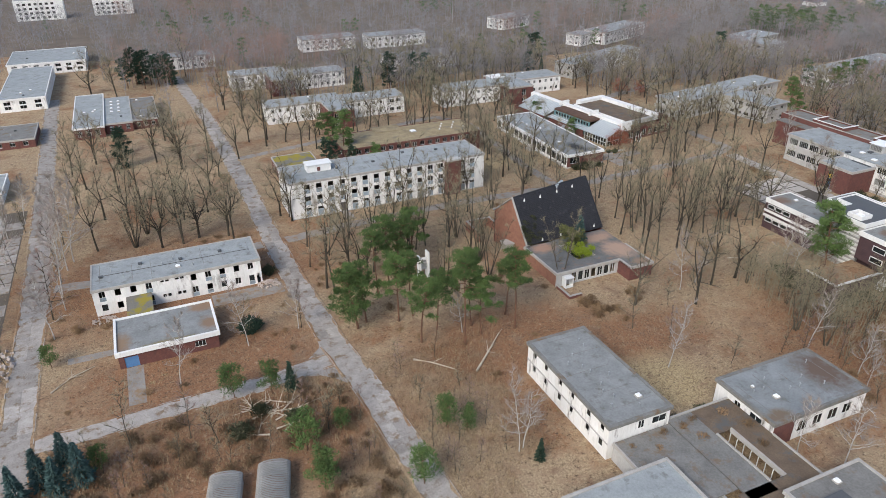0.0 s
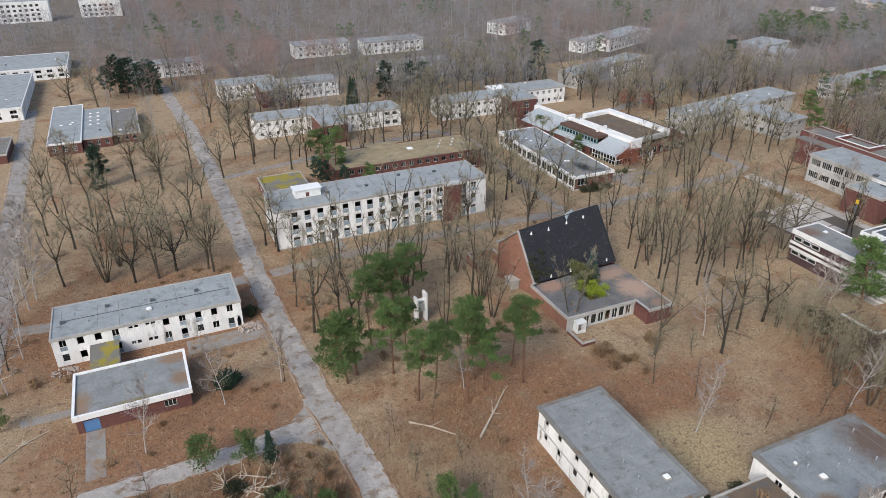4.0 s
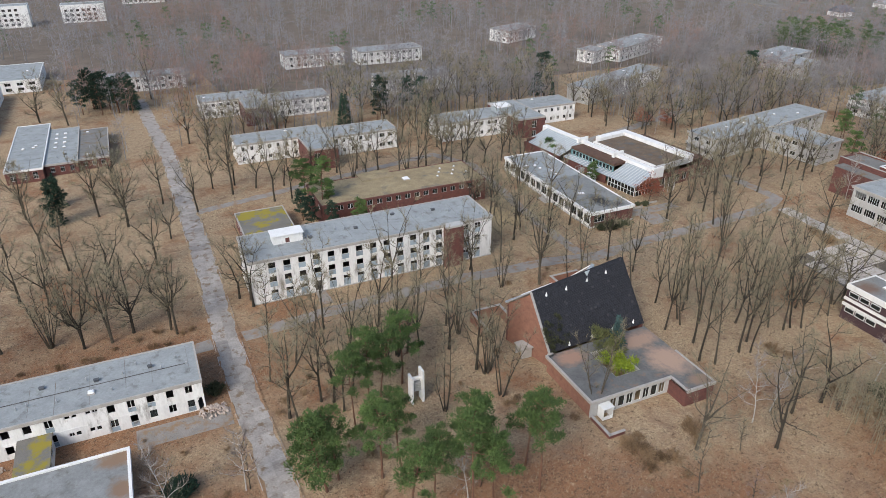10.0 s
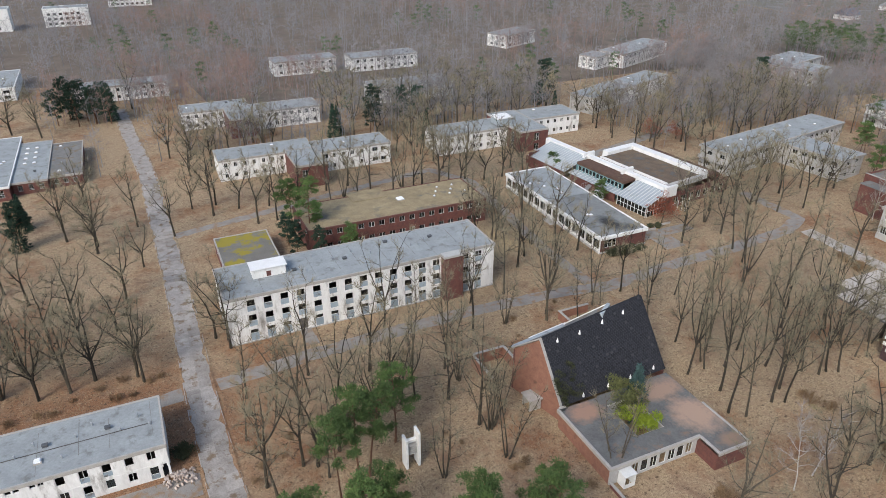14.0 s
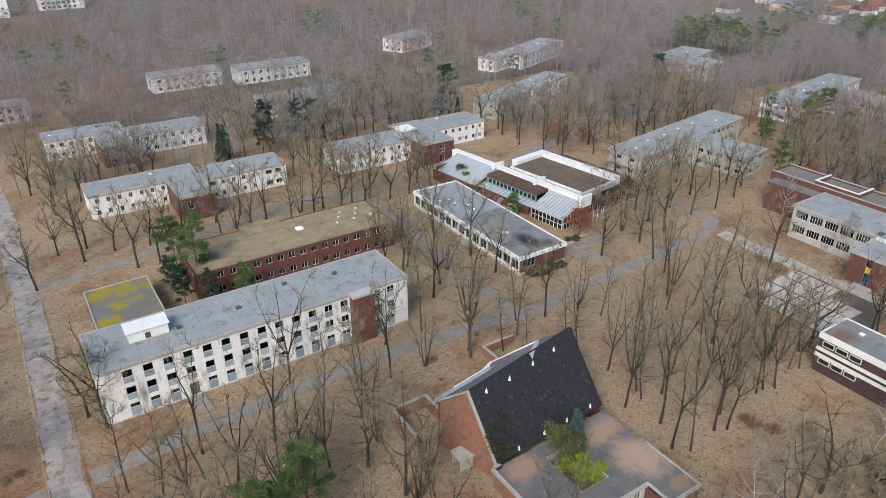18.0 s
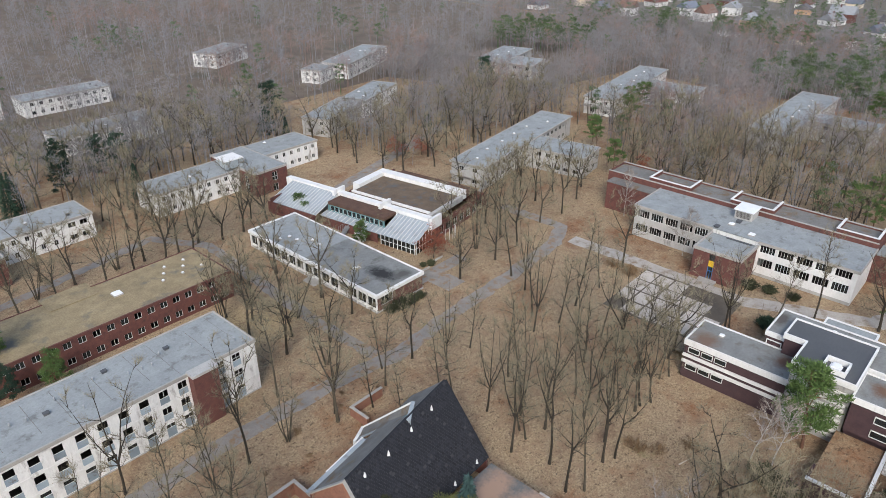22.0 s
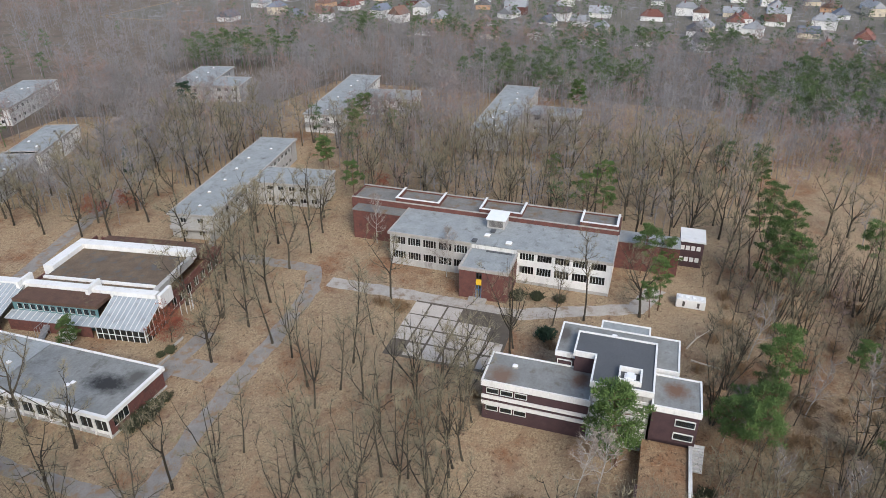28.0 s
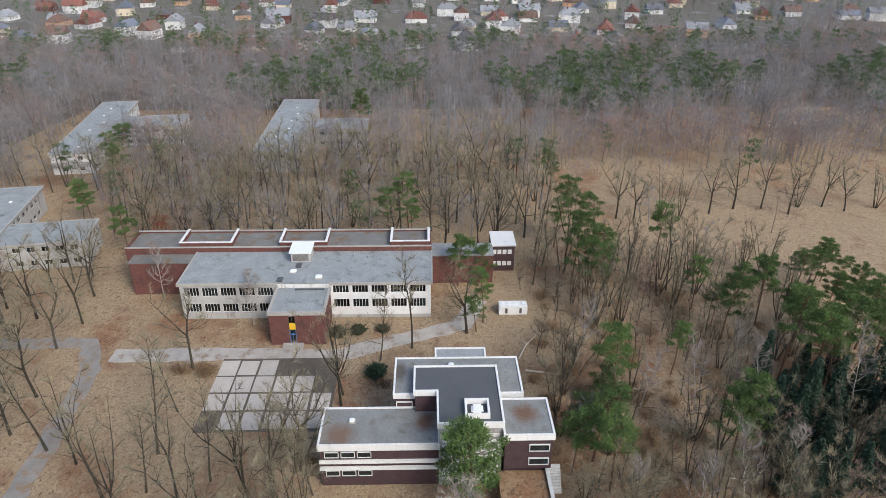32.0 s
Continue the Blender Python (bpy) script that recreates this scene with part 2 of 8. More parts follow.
FELT_SOOT = mat("sooty_roofing_felt", (0.25, 0.258, 0.25), (0.165, 0.168, 0.16), 0.35, 2.4, 0.85, 0.1, stain=(0.115, 0.108, 0.095), stain_scale=0.4, stain_at=0.54, stain_soft=0.18,
                spots=((126.6, 177.6, 2.6, 4.6, (0.03, 0.03, 0.03)), (129.6, 174.2, 2.2, 2.0, (0.09, 0.088, 0.08))))
MOSS_RED = mat("red_brown_roof_moss", (0.135, 0.075, 0.052), (0.07, 0.043, 0.034), 0.5, 4.0, 1.0, 0.3, stain=(0.16, 0.13, 0.075), stain_scale=0.3, stain_at=0.57, stain_soft=0.12)
FELT_LEAFY = mat("leaf_strewn_felt", (0.26, 0.268, 0.262), (0.17, 0.175, 0.17), 0.4, 2.4, 0.85, 0.1, stain=(0.115, 0.105, 0.09), stain_scale=0.5, stain_at=0.56, stain_soft=0.2,
                 spots=((-12.5, 121.5, 2.2, 3.6, (0.23, 0.155, 0.10)), (3.6, 128.6, 3.4, 2.0, (0.22, 0.145, 0.095)), (3.9, 122.0, 1.8, 2.6, (0.21, 0.14, 0.095)), (-4.0, 118.6, 5.0, 0.8, (0.19, 0.16, 0.08))))
WOODFLOOR = mat("dark_woodland_floor", (0.19, 0.155, 0.122), (0.115, 0.088, 0.066), 0.12, 1.5, 1.0, 0.3, stain=(0.115, 0.105, 0.078), stain_scale=0.05, stain_at=0.57)
GARDEN = mat("winter_gardens", (0.165, 0.15, 0.115), (0.11, 0.10, 0.085), 0.06, 0.7, 1.0, 0.2, stain=(0.25, 0.24, 0.23), stain_scale=0.06, stain_at=0.56)
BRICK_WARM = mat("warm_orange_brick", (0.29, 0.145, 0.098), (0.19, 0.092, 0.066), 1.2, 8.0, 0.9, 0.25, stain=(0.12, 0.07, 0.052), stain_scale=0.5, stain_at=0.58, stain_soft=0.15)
SLATE_BED = mat("grey_slate_bed", (0.06, 0.06, 0.065), (0.035, 0.035, 0.04), 1.6, 7.0, 0.9, 0.2)
FELT_Q = mat("dark_leafy_felt", (0.25, 0.265, 0.265), (0.165, 0.175, 0.175), 0.35, 2.4, 0.85, 0.1, stain=(0.12, 0.115, 0.105), stain_scale=0.5, stain_at=0.55, stain_soft=0.2,
             spots=((98.5, 60.5, 4.5, 6.0, (0.12, 0.085, 0.065)), (82.0, 55.0, 3.0, 1.5, (0.16, 0.12, 0.085))))
FELT_J = mat("patched_house_felt", (0.25, 0.258, 0.25), (0.165, 0.168, 0.162), 0.35, 2.4, 0.85, 0.1, stain=(0.13, 0.11, 0.09), stain_scale=0.45, stain_at=0.55, stain_soft=0.2,
             spots=((147.6, 99.2, 2.2, 1.8, (0.14, 0.085, 0.06)), (146.0, 84.4, 2.2, 2.2, (0.15, 0.09, 0.06)), (145.0, 112.0, 2.6, 2.6, (0.17, 0.115, 0.085)), (156.6, 103.4, 3.0, 1.2, (0.10, 0.09, 0.08))))
PALE_LANE = mat("pale_broken_concrete", (0.46, 0.425, 0.38), (0.29, 0.262, 0.23), 0.4, 4, 0.95, 0.2, stain=(0.24, 0.175, 0.12), stain_scale=0.4, stain_at=0.53, stain_soft=0.14)
MOSS_TAN = mat("tan_roof_moss", (0.17, 0.125, 0.085), (0.095, 0.07, 0.052), 0.4, 4.0, 1.0, 0.3, stain=(0.10, 0.10, 0.095), stain_scale=0.35, stain_at=0.53, stain_soft=0.12)
RENDER_MOULD = mat("mouldy_white_render", (0.74, 0.73, 0.70), (0.60, 0.585, 0.555), 0.8, 3, 0.9, 0.06, stain=(0.17, 0.155, 0.135), stain_scale=0.75, stain_at=0.555, stretch=(1, 1, 0.22), stain_soft=0.14)
# distance haze over the northern woods, mixed into the twig colour as bluish grey
TWIG_NORTH = mat("haze_grey_twigs", (0.275, 0.272, 0.278), (0.165, 0.162, 0.166), 0.06, 0.5, 1.0, 0.0, stain=(0.24, 0.215, 0.212), stain_scale=0.03, stain_at=0.55, island=0.2)
BIRCH = mat("white_birch_bark", (0.52, 0.49, 0.45), (0.22, 0.20, 0.18), 3.0, 9.0, 0.9, 0.1)
PINEBARK = mat("orange_pine_bark", (0.17, 0.085, 0.052), (0.09, 0.05, 0.036), 1.0, 8.0, 1.0, 0.4)
NEEDLE = mat("pine_needles", (0.108, 0.168, 0.048), (0.046, 0.08, 0.026), 0.45, 3.0, 0.9, 0.0, rnd=0.22)
# paler, greyer darks than the near needles: a little haze put into the colour
NEEDLE_FAR = mat("far_pine_needles_hazed", (0.115, 0.165, 0.07), (0.06, 0.092, 0.045), 0.1, 1.0, 0.95, 0.0, island=0.25)
NEEDLE_DARK = mat("spruce_needles", (0.034, 0.066, 0.04), (0.02, 0.04, 0.026), 0.5, 4.0, 0.9, 0.0, rnd=0.3)
NEEDLE_BLUE = mat("blue_spruce_needles", (0.06, 0.11, 0.105), (0.03, 0.06, 0.055), 0.5, 4.0, 0.9, 0.0, rnd=0.2)
YELLOWGREEN = mat("yellow_green_foliage", (0.27, 0.33, 0.03), (0.17, 0.23, 0.025), 0.6, 4.0, 0.8, 0.0)
SHRUB = mat("dry_bramble", (0.285, 0.185, 0.105), (0.15, 0.10, 0.055), 0.4, 3.0, 1.0, 0.0, rnd=0.35)
DEADGRASS = mat("dry_grass_blades", (0.38, 0.285, 0.165), (0.20, 0.14, 0.08), 0.3, 3.0, 1.0, 0.0)
LOG = mat("pale_fallen_wood", (0.58, 0.51, 0.41), (0.38, 0.31, 0.235), 0.8, 6.0, 1.0, 0.2)
RUBBLE = mat("plaster_rubble", (0.52, 0.46, 0.41), (0.34, 0.26, 0.21), 0.9, 5.0, 1.0, 0.2)


def glass_material():
    m = bpy.data.materials.new("dirty_window_glass")
    m.use_nodes = True
    b = m.node_tree.nodes["Principled BSDF"]
    b.inputs["Base Color"].default_value = (0.05, 0.062, 0.066, 1)
    b.inputs["Roughness"].default_value = 0.2
    b.inputs["Transmission Weight"].default_value = 0.6
    b.inputs["IOR"].default_value = 1.45
    return m


GLASS = glass_material()


# ---------------------------------------------------------------- mesh helpers
def link_mesh(name, bm, material, parent=None, label=""):
    me = bpy.data.meshes.new(name)
    bm.to_mesh(me)
    bm.free()
    for m in material if isinstance(material, (list, tuple)) else (material,):
        me.materials.append(m)
    ob = new(name, me)
    if parent is not None:
        ob.parent = parent
    if label:
        tagged(ob, label)
    return ob


def part(name, bm, material, parent, label=""):
    return link_mesh(name, bm, material, parent, label)


def thing(name, x=0, y=0, z=0, rz=0, label="", category="", group="", kind=""):
    ob = new(name)
    ob.empty_display_size = 0.5
    ob.matrix_basis = pose(x, y, z, 0, 0, rz)
    return tagged(ob, label, category, group, kind)


def add_box(bm, x0, x1, y0, y1, z0, z1, mi=0):
    v = [bm.verts.new(p) for p in ((x0, y0, z0), (x1, y0, z0), (x1, y1, z0), (x0, y1, z0), (x0, y0, z1), (x1, y0, z1), (x1, y1, z1), (x0, y1, z1))]
    for f in ((3, 2, 1, 0), (4, 5, 6, 7), (0, 1, 5, 4), (1, 2, 6, 5), (2, 3, 7, 6), (3, 0, 4, 7)):
        bm.faces.new([v[i] for i in f]).material_index = mi


def box(*args):
    bm = bmesh.new()
    add_box(bm, *args)
    return bm


def boxes(*rows):
    bm = bmesh.new()
    for r in rows:
        add_box(bm, *r)
    return bm


def soft_box(x0, x1, y0, y1, z0, z1, r=0.03):
    bm = box(x0, x1, y0, y1, z0, z1)
    bmesh.ops.bevel(bm, geom=list(bm.edges), offset=r, segments=1, affect="EDGES")
    return bm


def prism(bm, pts, z0, z1, mi=0):
    """An upright prism over a counter-clockwise outline."""
    lo = [bm.verts.new((x, y, z0)) for x, y in pts]
    hi = [bm.verts.new((x, y, z1)) for x, y in pts]
    bm.faces.new(hi).material_index = mi
    bm.faces.new(lo[::-1]).material_index = mi
    for i in range(len(pts)):
        j = (i + 1) % len(pts)
        bm.faces.new((lo[i], lo[j], hi[j], hi[i])).material_index = mi


# ---------------------------------------------------------------- buildings
def wall_with_holes(parent, side, x0, x1, y0, y1, z0, z1, holes, material, thick=0.3, label="", name="wall"):
    """One facade of the block x0..x1, y0..y1. side is s, n, w or e; holes are (u0, u1, z0, z1) along the facade (x for s and n, y for w and e)."""
    a, b = (x0, x1) if side in "sn" else (y0 + thick, y1 - thick)
    cuts = sorted({z0, z1, *[min(max(h[2], z0), z1) for h in holes], *[min(max(h[3], z0), z1) for h in holes]})
    bm = bmesh.new()

    def put(u0, u1, za, zb):
        if u1 - u0 < 1e-4:
            return
        if side == "s":
            add_box(bm, u0, u1, y0, y0 + thick, za, zb)
        elif side == "n":
            add_box(bm, u0, u1, y1 - thick, y1, za, zb)
        elif side == "w":
            add_box(bm, x0, x0 + thick, u0, u1, za, zb)
        else:
            add_box(bm, x1 - thick, x1, u0, u1, za, zb)

    for za, zb in zip(cuts, cuts[1:]):
        mid = (za + zb) / 2
        u = a
        for h in sorted(h for h in holes if h[2] < mid < h[3]):
            put(u, max(u, h[0]), za, zb)
            u = max(u, h[1])
        put(u, b, za, zb)
    return part(name, bm, material, parent, label)


def window(parent, side, plane, u0, u1, z0, z1, bars=1, frame_mat=None, glass=True, rail=None, thick=0.3, panel=None, panel_h=0.0):
    """A window in a facade: a frame with mullions, a pane behind it, and a panel below where there is one."""
    frame_mat = frame_mat or FRAMEW
    d0, d1 = (plane + 0.1, plane + 0.17) if side in "sw" else (plane - 0.17, plane - 0.1)
    w = 0.07

    def b(bm, ua, ub, za, zb, da=d0, db=d1):
        if side in "sn":
            add_box(bm, ua, ub, da, db, za, zb)
        else:
            add_box(bm, da, db, ua, ub, za, zb)

    bm = bmesh.new()
    zp = z0 + panel_h
    b(bm, u0, u1, zp, zp + w)
    b(bm, u0, u1, z1 - w, z1)
    b(bm, u0, u0 + w, zp, z1)
    b(bm, u1 - w, u1, zp, z1)
    for i in range(bars if bars < 3 else 0):
        c = u0 + (u1 - u0) * (i + 1) / (bars + 1)
        b(bm, c - w / 2, c + w / 2, zp, z1)
    if rail:
        b(bm, u0, u1, rail - w / 2, rail + w / 2)
    win = part("window", bm, frame_mat, parent)
    for i in range(bars if bars > 2 else 0):
        c = u0 + (u1 - u0) * (i + 1) / (bars + 1)
        bm = bmesh.new()
        b(bm, c - w / 2, c + w / 2, zp + w, z1 - w)
        part("mullion", bm, frame_mat, win)
    if glass:
        bm = bmesh.new()
        b(bm, u0 + w, u1 - w, zp + w, z1 - w, d0 + 0.03, d0 + 0.045)
        pane = part("pane", bm, GLASS, win)
    if panel:
        bm = bmesh.new()
        b(bm, u0, u1, z0, zp - 0.004, d0 - 0.04, d0 + 0.03)
        part("spandrel_panel", bm, panel, win)
    return win


def shell(parent, x0, x1, y0, y1, h, holes, wall_mat, floors=(), thick=0.3, inner=True, z0=-0.3, mats=None):
    """Four walls with openings, floor slabs and one inner wall along the block."""
    mats = mats or {}
    for side in "swne":
        wall_with_holes(parent, side, x0, x1, y0, y1, z0, h, holes.get(side, ()), mats.get(side, wall_mat), thick)
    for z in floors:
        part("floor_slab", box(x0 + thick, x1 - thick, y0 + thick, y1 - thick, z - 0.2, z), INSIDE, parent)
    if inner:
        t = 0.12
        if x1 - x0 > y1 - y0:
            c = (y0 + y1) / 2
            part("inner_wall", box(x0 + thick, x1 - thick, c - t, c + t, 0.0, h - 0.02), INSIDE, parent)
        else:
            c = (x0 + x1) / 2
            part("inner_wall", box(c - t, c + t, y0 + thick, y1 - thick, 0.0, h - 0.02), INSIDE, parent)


def flat_roof(parent, x0, x1, y0, y1, h, roof_mat=None, edge_mat=None, over=0.15, edge_w=0.3, edge_h=0.14, fascia=0.35, label="", seams=0):
    """A roof slab, and round it an edge strip that stands proud of the felt."""
    part("roof", box(x0 - over + edge_w, x1 + over - edge_w, y0 - over + edge_w, y1 + over - edge_w, h, h + 0.12), roof_mat or FELT, parent, label)
    sr = random.Random(int(x0 * 3 + y0))
    for i in range(seams):
        if x1 - x0 > y1 - y0:
            c = x0 + (x1 - x0) * (i + 0.5 + sr.uniform(-0.2, 0.2)) / seams
            part("felt_seam", box(c, c + sr.uniform(0.05, 0.1), y0 + sr.uniform(0.4, 3), y1 - sr.uniform(0.4, 3), h + 0.12, h + 0.135), FELT_OLD, parent)
        else:
            c = y0 + (y1 - y0) * (i + 0.5 + sr.uniform(-0.2, 0.2)) / seams
            part("felt_seam", box(x0 + sr.uniform(0.4, 3), x1 - sr.uniform(0.4, 3), c, c + sr.uniform(0.05, 0.1), h + 0.12, h + 0.135), FELT_OLD, parent)
    a0, a1, b0, b1 = x0 - over, x1 + over, y0 - over, y1 + over
    bm = boxes((a0, a1, b0, b0 + edge_w, h - fascia, h + 0.12 + edge_h), (a0, a1, b1 - edge_w, b1, h - fascia, h + 0.12 + edge_h),
               (a0, a0 + edge_w, b0 + edge_w, b1 - edge_w, h - fascia, h + 0.12 + edge_h), (a1 - edge_w, a1, b0 + edge_w, b1 - edge_w, h - fascia, h + 0.12 + edge_h))
    part("roof_edge", bm, edge_mat or KERB, parent)


def vent(parent, x, y, z, kind="pipe", s=1.0):
    """Small roof fittings."""
    bm = bmesh.new()
    if kind == "pipe":
        bmesh.ops.create_cone(bm, cap_ends=True, segments=8, radius1=0.11 * s, radius2=0.11 * s, depth=0.6, matrix=Matrix.Translation((x, y, z + 0.3)))
        bmesh.ops.create_cone(bm, cap_ends=True, segments=8, radius1=0.2 * s, radius2=0.06, depth=0.14, matrix=Matrix.Translation((x, y, z + 0.66)))
        return part("vent_pipe", bm, STEEL, parent)
    if kind == "dome":
        add_box(bm, x - 0.55 * s, x + 0.55 * s, y - 0.55 * s, y + 0.55 * s, z, z + 0.25)
        ob = part("skylight", bm, KERB, parent, "square skylight with white plastic dome")
        bm = box(x - 0.5 * s, x + 0.5 * s, y - 0.5 * s, y + 0.5 * s, z + 0.25, z + 0.45)
        bmesh.ops.bevel(bm, geom=[e for e in bm.edges if e.verts[0].co.z > z + 0.3 or e.verts[1].co.z > z + 0.3], offset=0.15, segments=2, affect="EDGES")
        part("dome", bm, DOME, ob)
        return ob
    add_box(bm, x - 0.4 * s, x + 0.4 * s, y - 0.3 * s, y + 0.3 * s, z, z + 0.35)
    add_box(bm, x - 0.48 * s, x + 0.48 * s, y - 0.38 * s, y + 0.38 * s, z + 0.35, z + 0.43)
    return part("roof_vent", bm, FELT_DARK, parent)


def parts(name, rows, material, parent, label=""):
    """One part for each box."""
    return [part(name, box(*r), material, parent, label) for r in rows]


# ---------------------------------------------------------------- ground, roads
def strip_road(name, pts, width, material, label, kerbs=True, z=0.05):
    """A road along a line of points, of one width, with kerbs standing a step above it."""
    bm = bmesh.new()
    left, right = [], []
    jag = random.Random(int(pts[0][0] * 10))
    fine = []
    for (ax, ay), (bx, by) in zip(pts, pts[1:]):
        k = max(1, int(math.hypot(bx - ax, by - ay) / 1.6))
        fine += [(ax + (bx - ax) * i / k, ay + (by - ay) * i / k) for i in range(k)]
    coarse, pts = pts, fine + [pts[-1]]
    for i, (x, y) in enumerate(pts):
        a = Vector(pts[max(i - 1, 0)])
        b = Vector(pts[min(i + 1, len(pts) - 1)])
        d = (b - a).normalized()
        nrm = Vector((-d.y, d.x))
        ragged = 0.0 if kerbs else 0.28
        left.append(Vector((x, y)) + nrm * (width / 2 + jag.uniform(-ragged, ragged)))
        right.append(Vector((x, y)) - nrm * (width / 2 + jag.uniform(-ragged, ragged)))
    for i in range(len(pts) - 1):
        q = [right[i], right[i + 1], left[i + 1], left[i]]
        hi = [bm.verts.new((p.x, p.y, z)) for p in q]
        lo = [bm.verts.new((p.x, p.y, z - 0.3)) for p in q]
        bm.faces.new(hi)
        for k in range(4):
            bm.faces.new((lo[k], lo[(k + 1) % 4], hi[(k + 1) % 4], hi[k]))
    bmesh.ops.remove_doubles(bm, verts=bm.verts, dist=0.001)
    road = tagged(link_mesh(name, bm, material), label, "road", kind="structure")
    if kerbs:
        for line, s in ((left, 1), (right, -1)):
            bm = bmesh.new()
            for i in range(len(line) - 1):
                a, b = line[i], line[i + 1]
                d = (b - a).normalized()
                nrm = Vector((-d.y, d.x)) * s
                if random.random() < 0.3:
                    continue
                p, q = a + d * 0.02, a + d * ((b - a).length - 0.03)
                o = [p, q, q + nrm * 0.14, p + nrm * 0.14]
                prism(bm, [(v.x, v.y) for v in (o if s > 0 else o[::-1])], -0.2, z + 0.07 + random.uniform(-0.03, 0.02))
            part("kerb", bm, KERB, road)
            drift = bmesh.new()
            prev = None
            for i, p in enumerate(line):
                d = (line[min(i + 1, len(line) - 1)] - line[max(i - 1, 0)]).normalized()
                nrm = Vector((-d.y, d.x)) * s
                inner = p - nrm * max(0.03, jag.gauss(0.2, 0.22))
                outer = p + nrm * 0.6
                row3 = [drift.verts.new((v.x, v.y, h)) for v, h in ((inner, z + 0.025), (p, z + 0.085), (outer, -0.05))]
                if prev and jag.random() < 0.85:
                    for c in range(2):
                        f = drift.faces.new((prev[c], prev[c + 1], row3[c + 1], row3[c]))
                prev = row3
            bmesh.ops.recalc_face_normals(drift, faces=drift.faces)
            part("leaf_drift", drift, GROUND, road, "ragged drift of brown leaves along the kerb")
    return road


bm = bmesh.new()
R = 4200
bm.faces.new([bm.verts.new(p) for p in ((-R, -R, 0), (R, -R, 0), (R, R, 0), (-R, R, 0))])
ground = tagged(link_mesh("ground", bm, GROUND), "brown leaf litter and dry grass on flat woodland ground", "ground", kind="structure")

bm = bmesh.new()
prism(bm, [(352, -600), (458, -600), (464, 480), (1500, 480), (1500, 3000), (-1800, 3000), (-1800, 440), (-66, 440), (-14, 402), (46, 396), (52, 336), (104, 336), (108, 298), (180, 306), (190, 318), (262, 318), (284, 250), (348, 240)], -0.3, 0.02)
tagged(link_mesh("ground_woodland", bm, WOODFLOOR), "dark leaf floor under dense bare woods", "ground", kind="structure")
tagged(link_mesh("ground_gardens", box(466, 1500, -600, 478, -0.3, 0.02), GARDEN), "winter gardens and lawns between far houses", "ground", kind="structure")
road_main = strip_road("road_main", [(33.0, -90), (30.2, 40), (28.8, 70), (28.2, 80), (27.5, 92), (26.5, 101), (25.4, 110), (25.0, 122), (24.3, 136), (23.8, 152), (23.9, 200), (22.4, 275), (19, 320), (17, 352)], 5.0, CONCRETE,
                       "weathered grey concrete slab road with cracked joints")
road_west = strip_road("road_west", [(-27.5, -90), (-28.4, 30), (-28.8, 80), (-29.1, 119), (-29.2, 150), (-29.6, 170), (-32.6, 272), (-34, 330)], 5.2, CONCRETE, "weathered grey concrete road along the western edge")
road_cross = strip_road("road_cross", [(23.4, 105.0), (18.9, 104.5), (11.8, 103.1), (3.8, 103.0), (-5.6, 102.6), (-18.8, 101.9), (-26.4, 102.2)], 4.0, CONCRETE, "worn concrete lane between two roads", z=0.046)
bm = bmesh.new()
prism(bm, [(16.0, 105.9), (17.2, 102.2), (20.4, 101.2), (22.6, 99.4), (24.6, 96.6), (24.4, 104.0), (23.0, 112.6), (22.4, 109.6), (19.6, 106.9)], -0.2, 0.043)
tagged(link_mesh("road_junction", bm, CONCRETE), "widened concrete mouth of a lane", "road", kind="structure")
lane_mid = strip_road("lane_mid", [(-25.6, 155.6), (-9, 153.7), (10, 157), (21, 158.5)], 3.6, ASPHALT, "narrow asphalt lane with leaves", False, z=0.042)
lane_south = strip_road("lane_church", [(27, 158.5), (45, 160.5), (75, 161.6), (100, 160.4), (112, 158), (130, 159.8), (150, 160.4), (172, 162.2), (181, 166), (180.8, 186)], 3.6, ASPHALT,
                         "dark asphalt lane with worn edges", False, z=0.038)
lane_mid2 = strip_road("lane_hall", [(109, 161), (108.6, 180), (110, 200), (112, 226), (104, 240.4), (67, 233.3), (26, 224)], 2.9, ASPHALT, "dark asphalt lane beside a flat hall", False, z=0.034)
lane_east = strip_road("lane_school", [(176.6, 160), (176.6, 137), (175.6, 117), (186, 92), (196, 88)], 4.2, PALE_LANE, "asphalt path with leaves in front of a school", False, z=0.03)
lane_far = strip_road("lane_far", [(150, 228), (180, 236), (230, 250), (270, 262), (300, 276)], 4.0, ASPHALT, "grey lane through far woods", False, z=0.03)

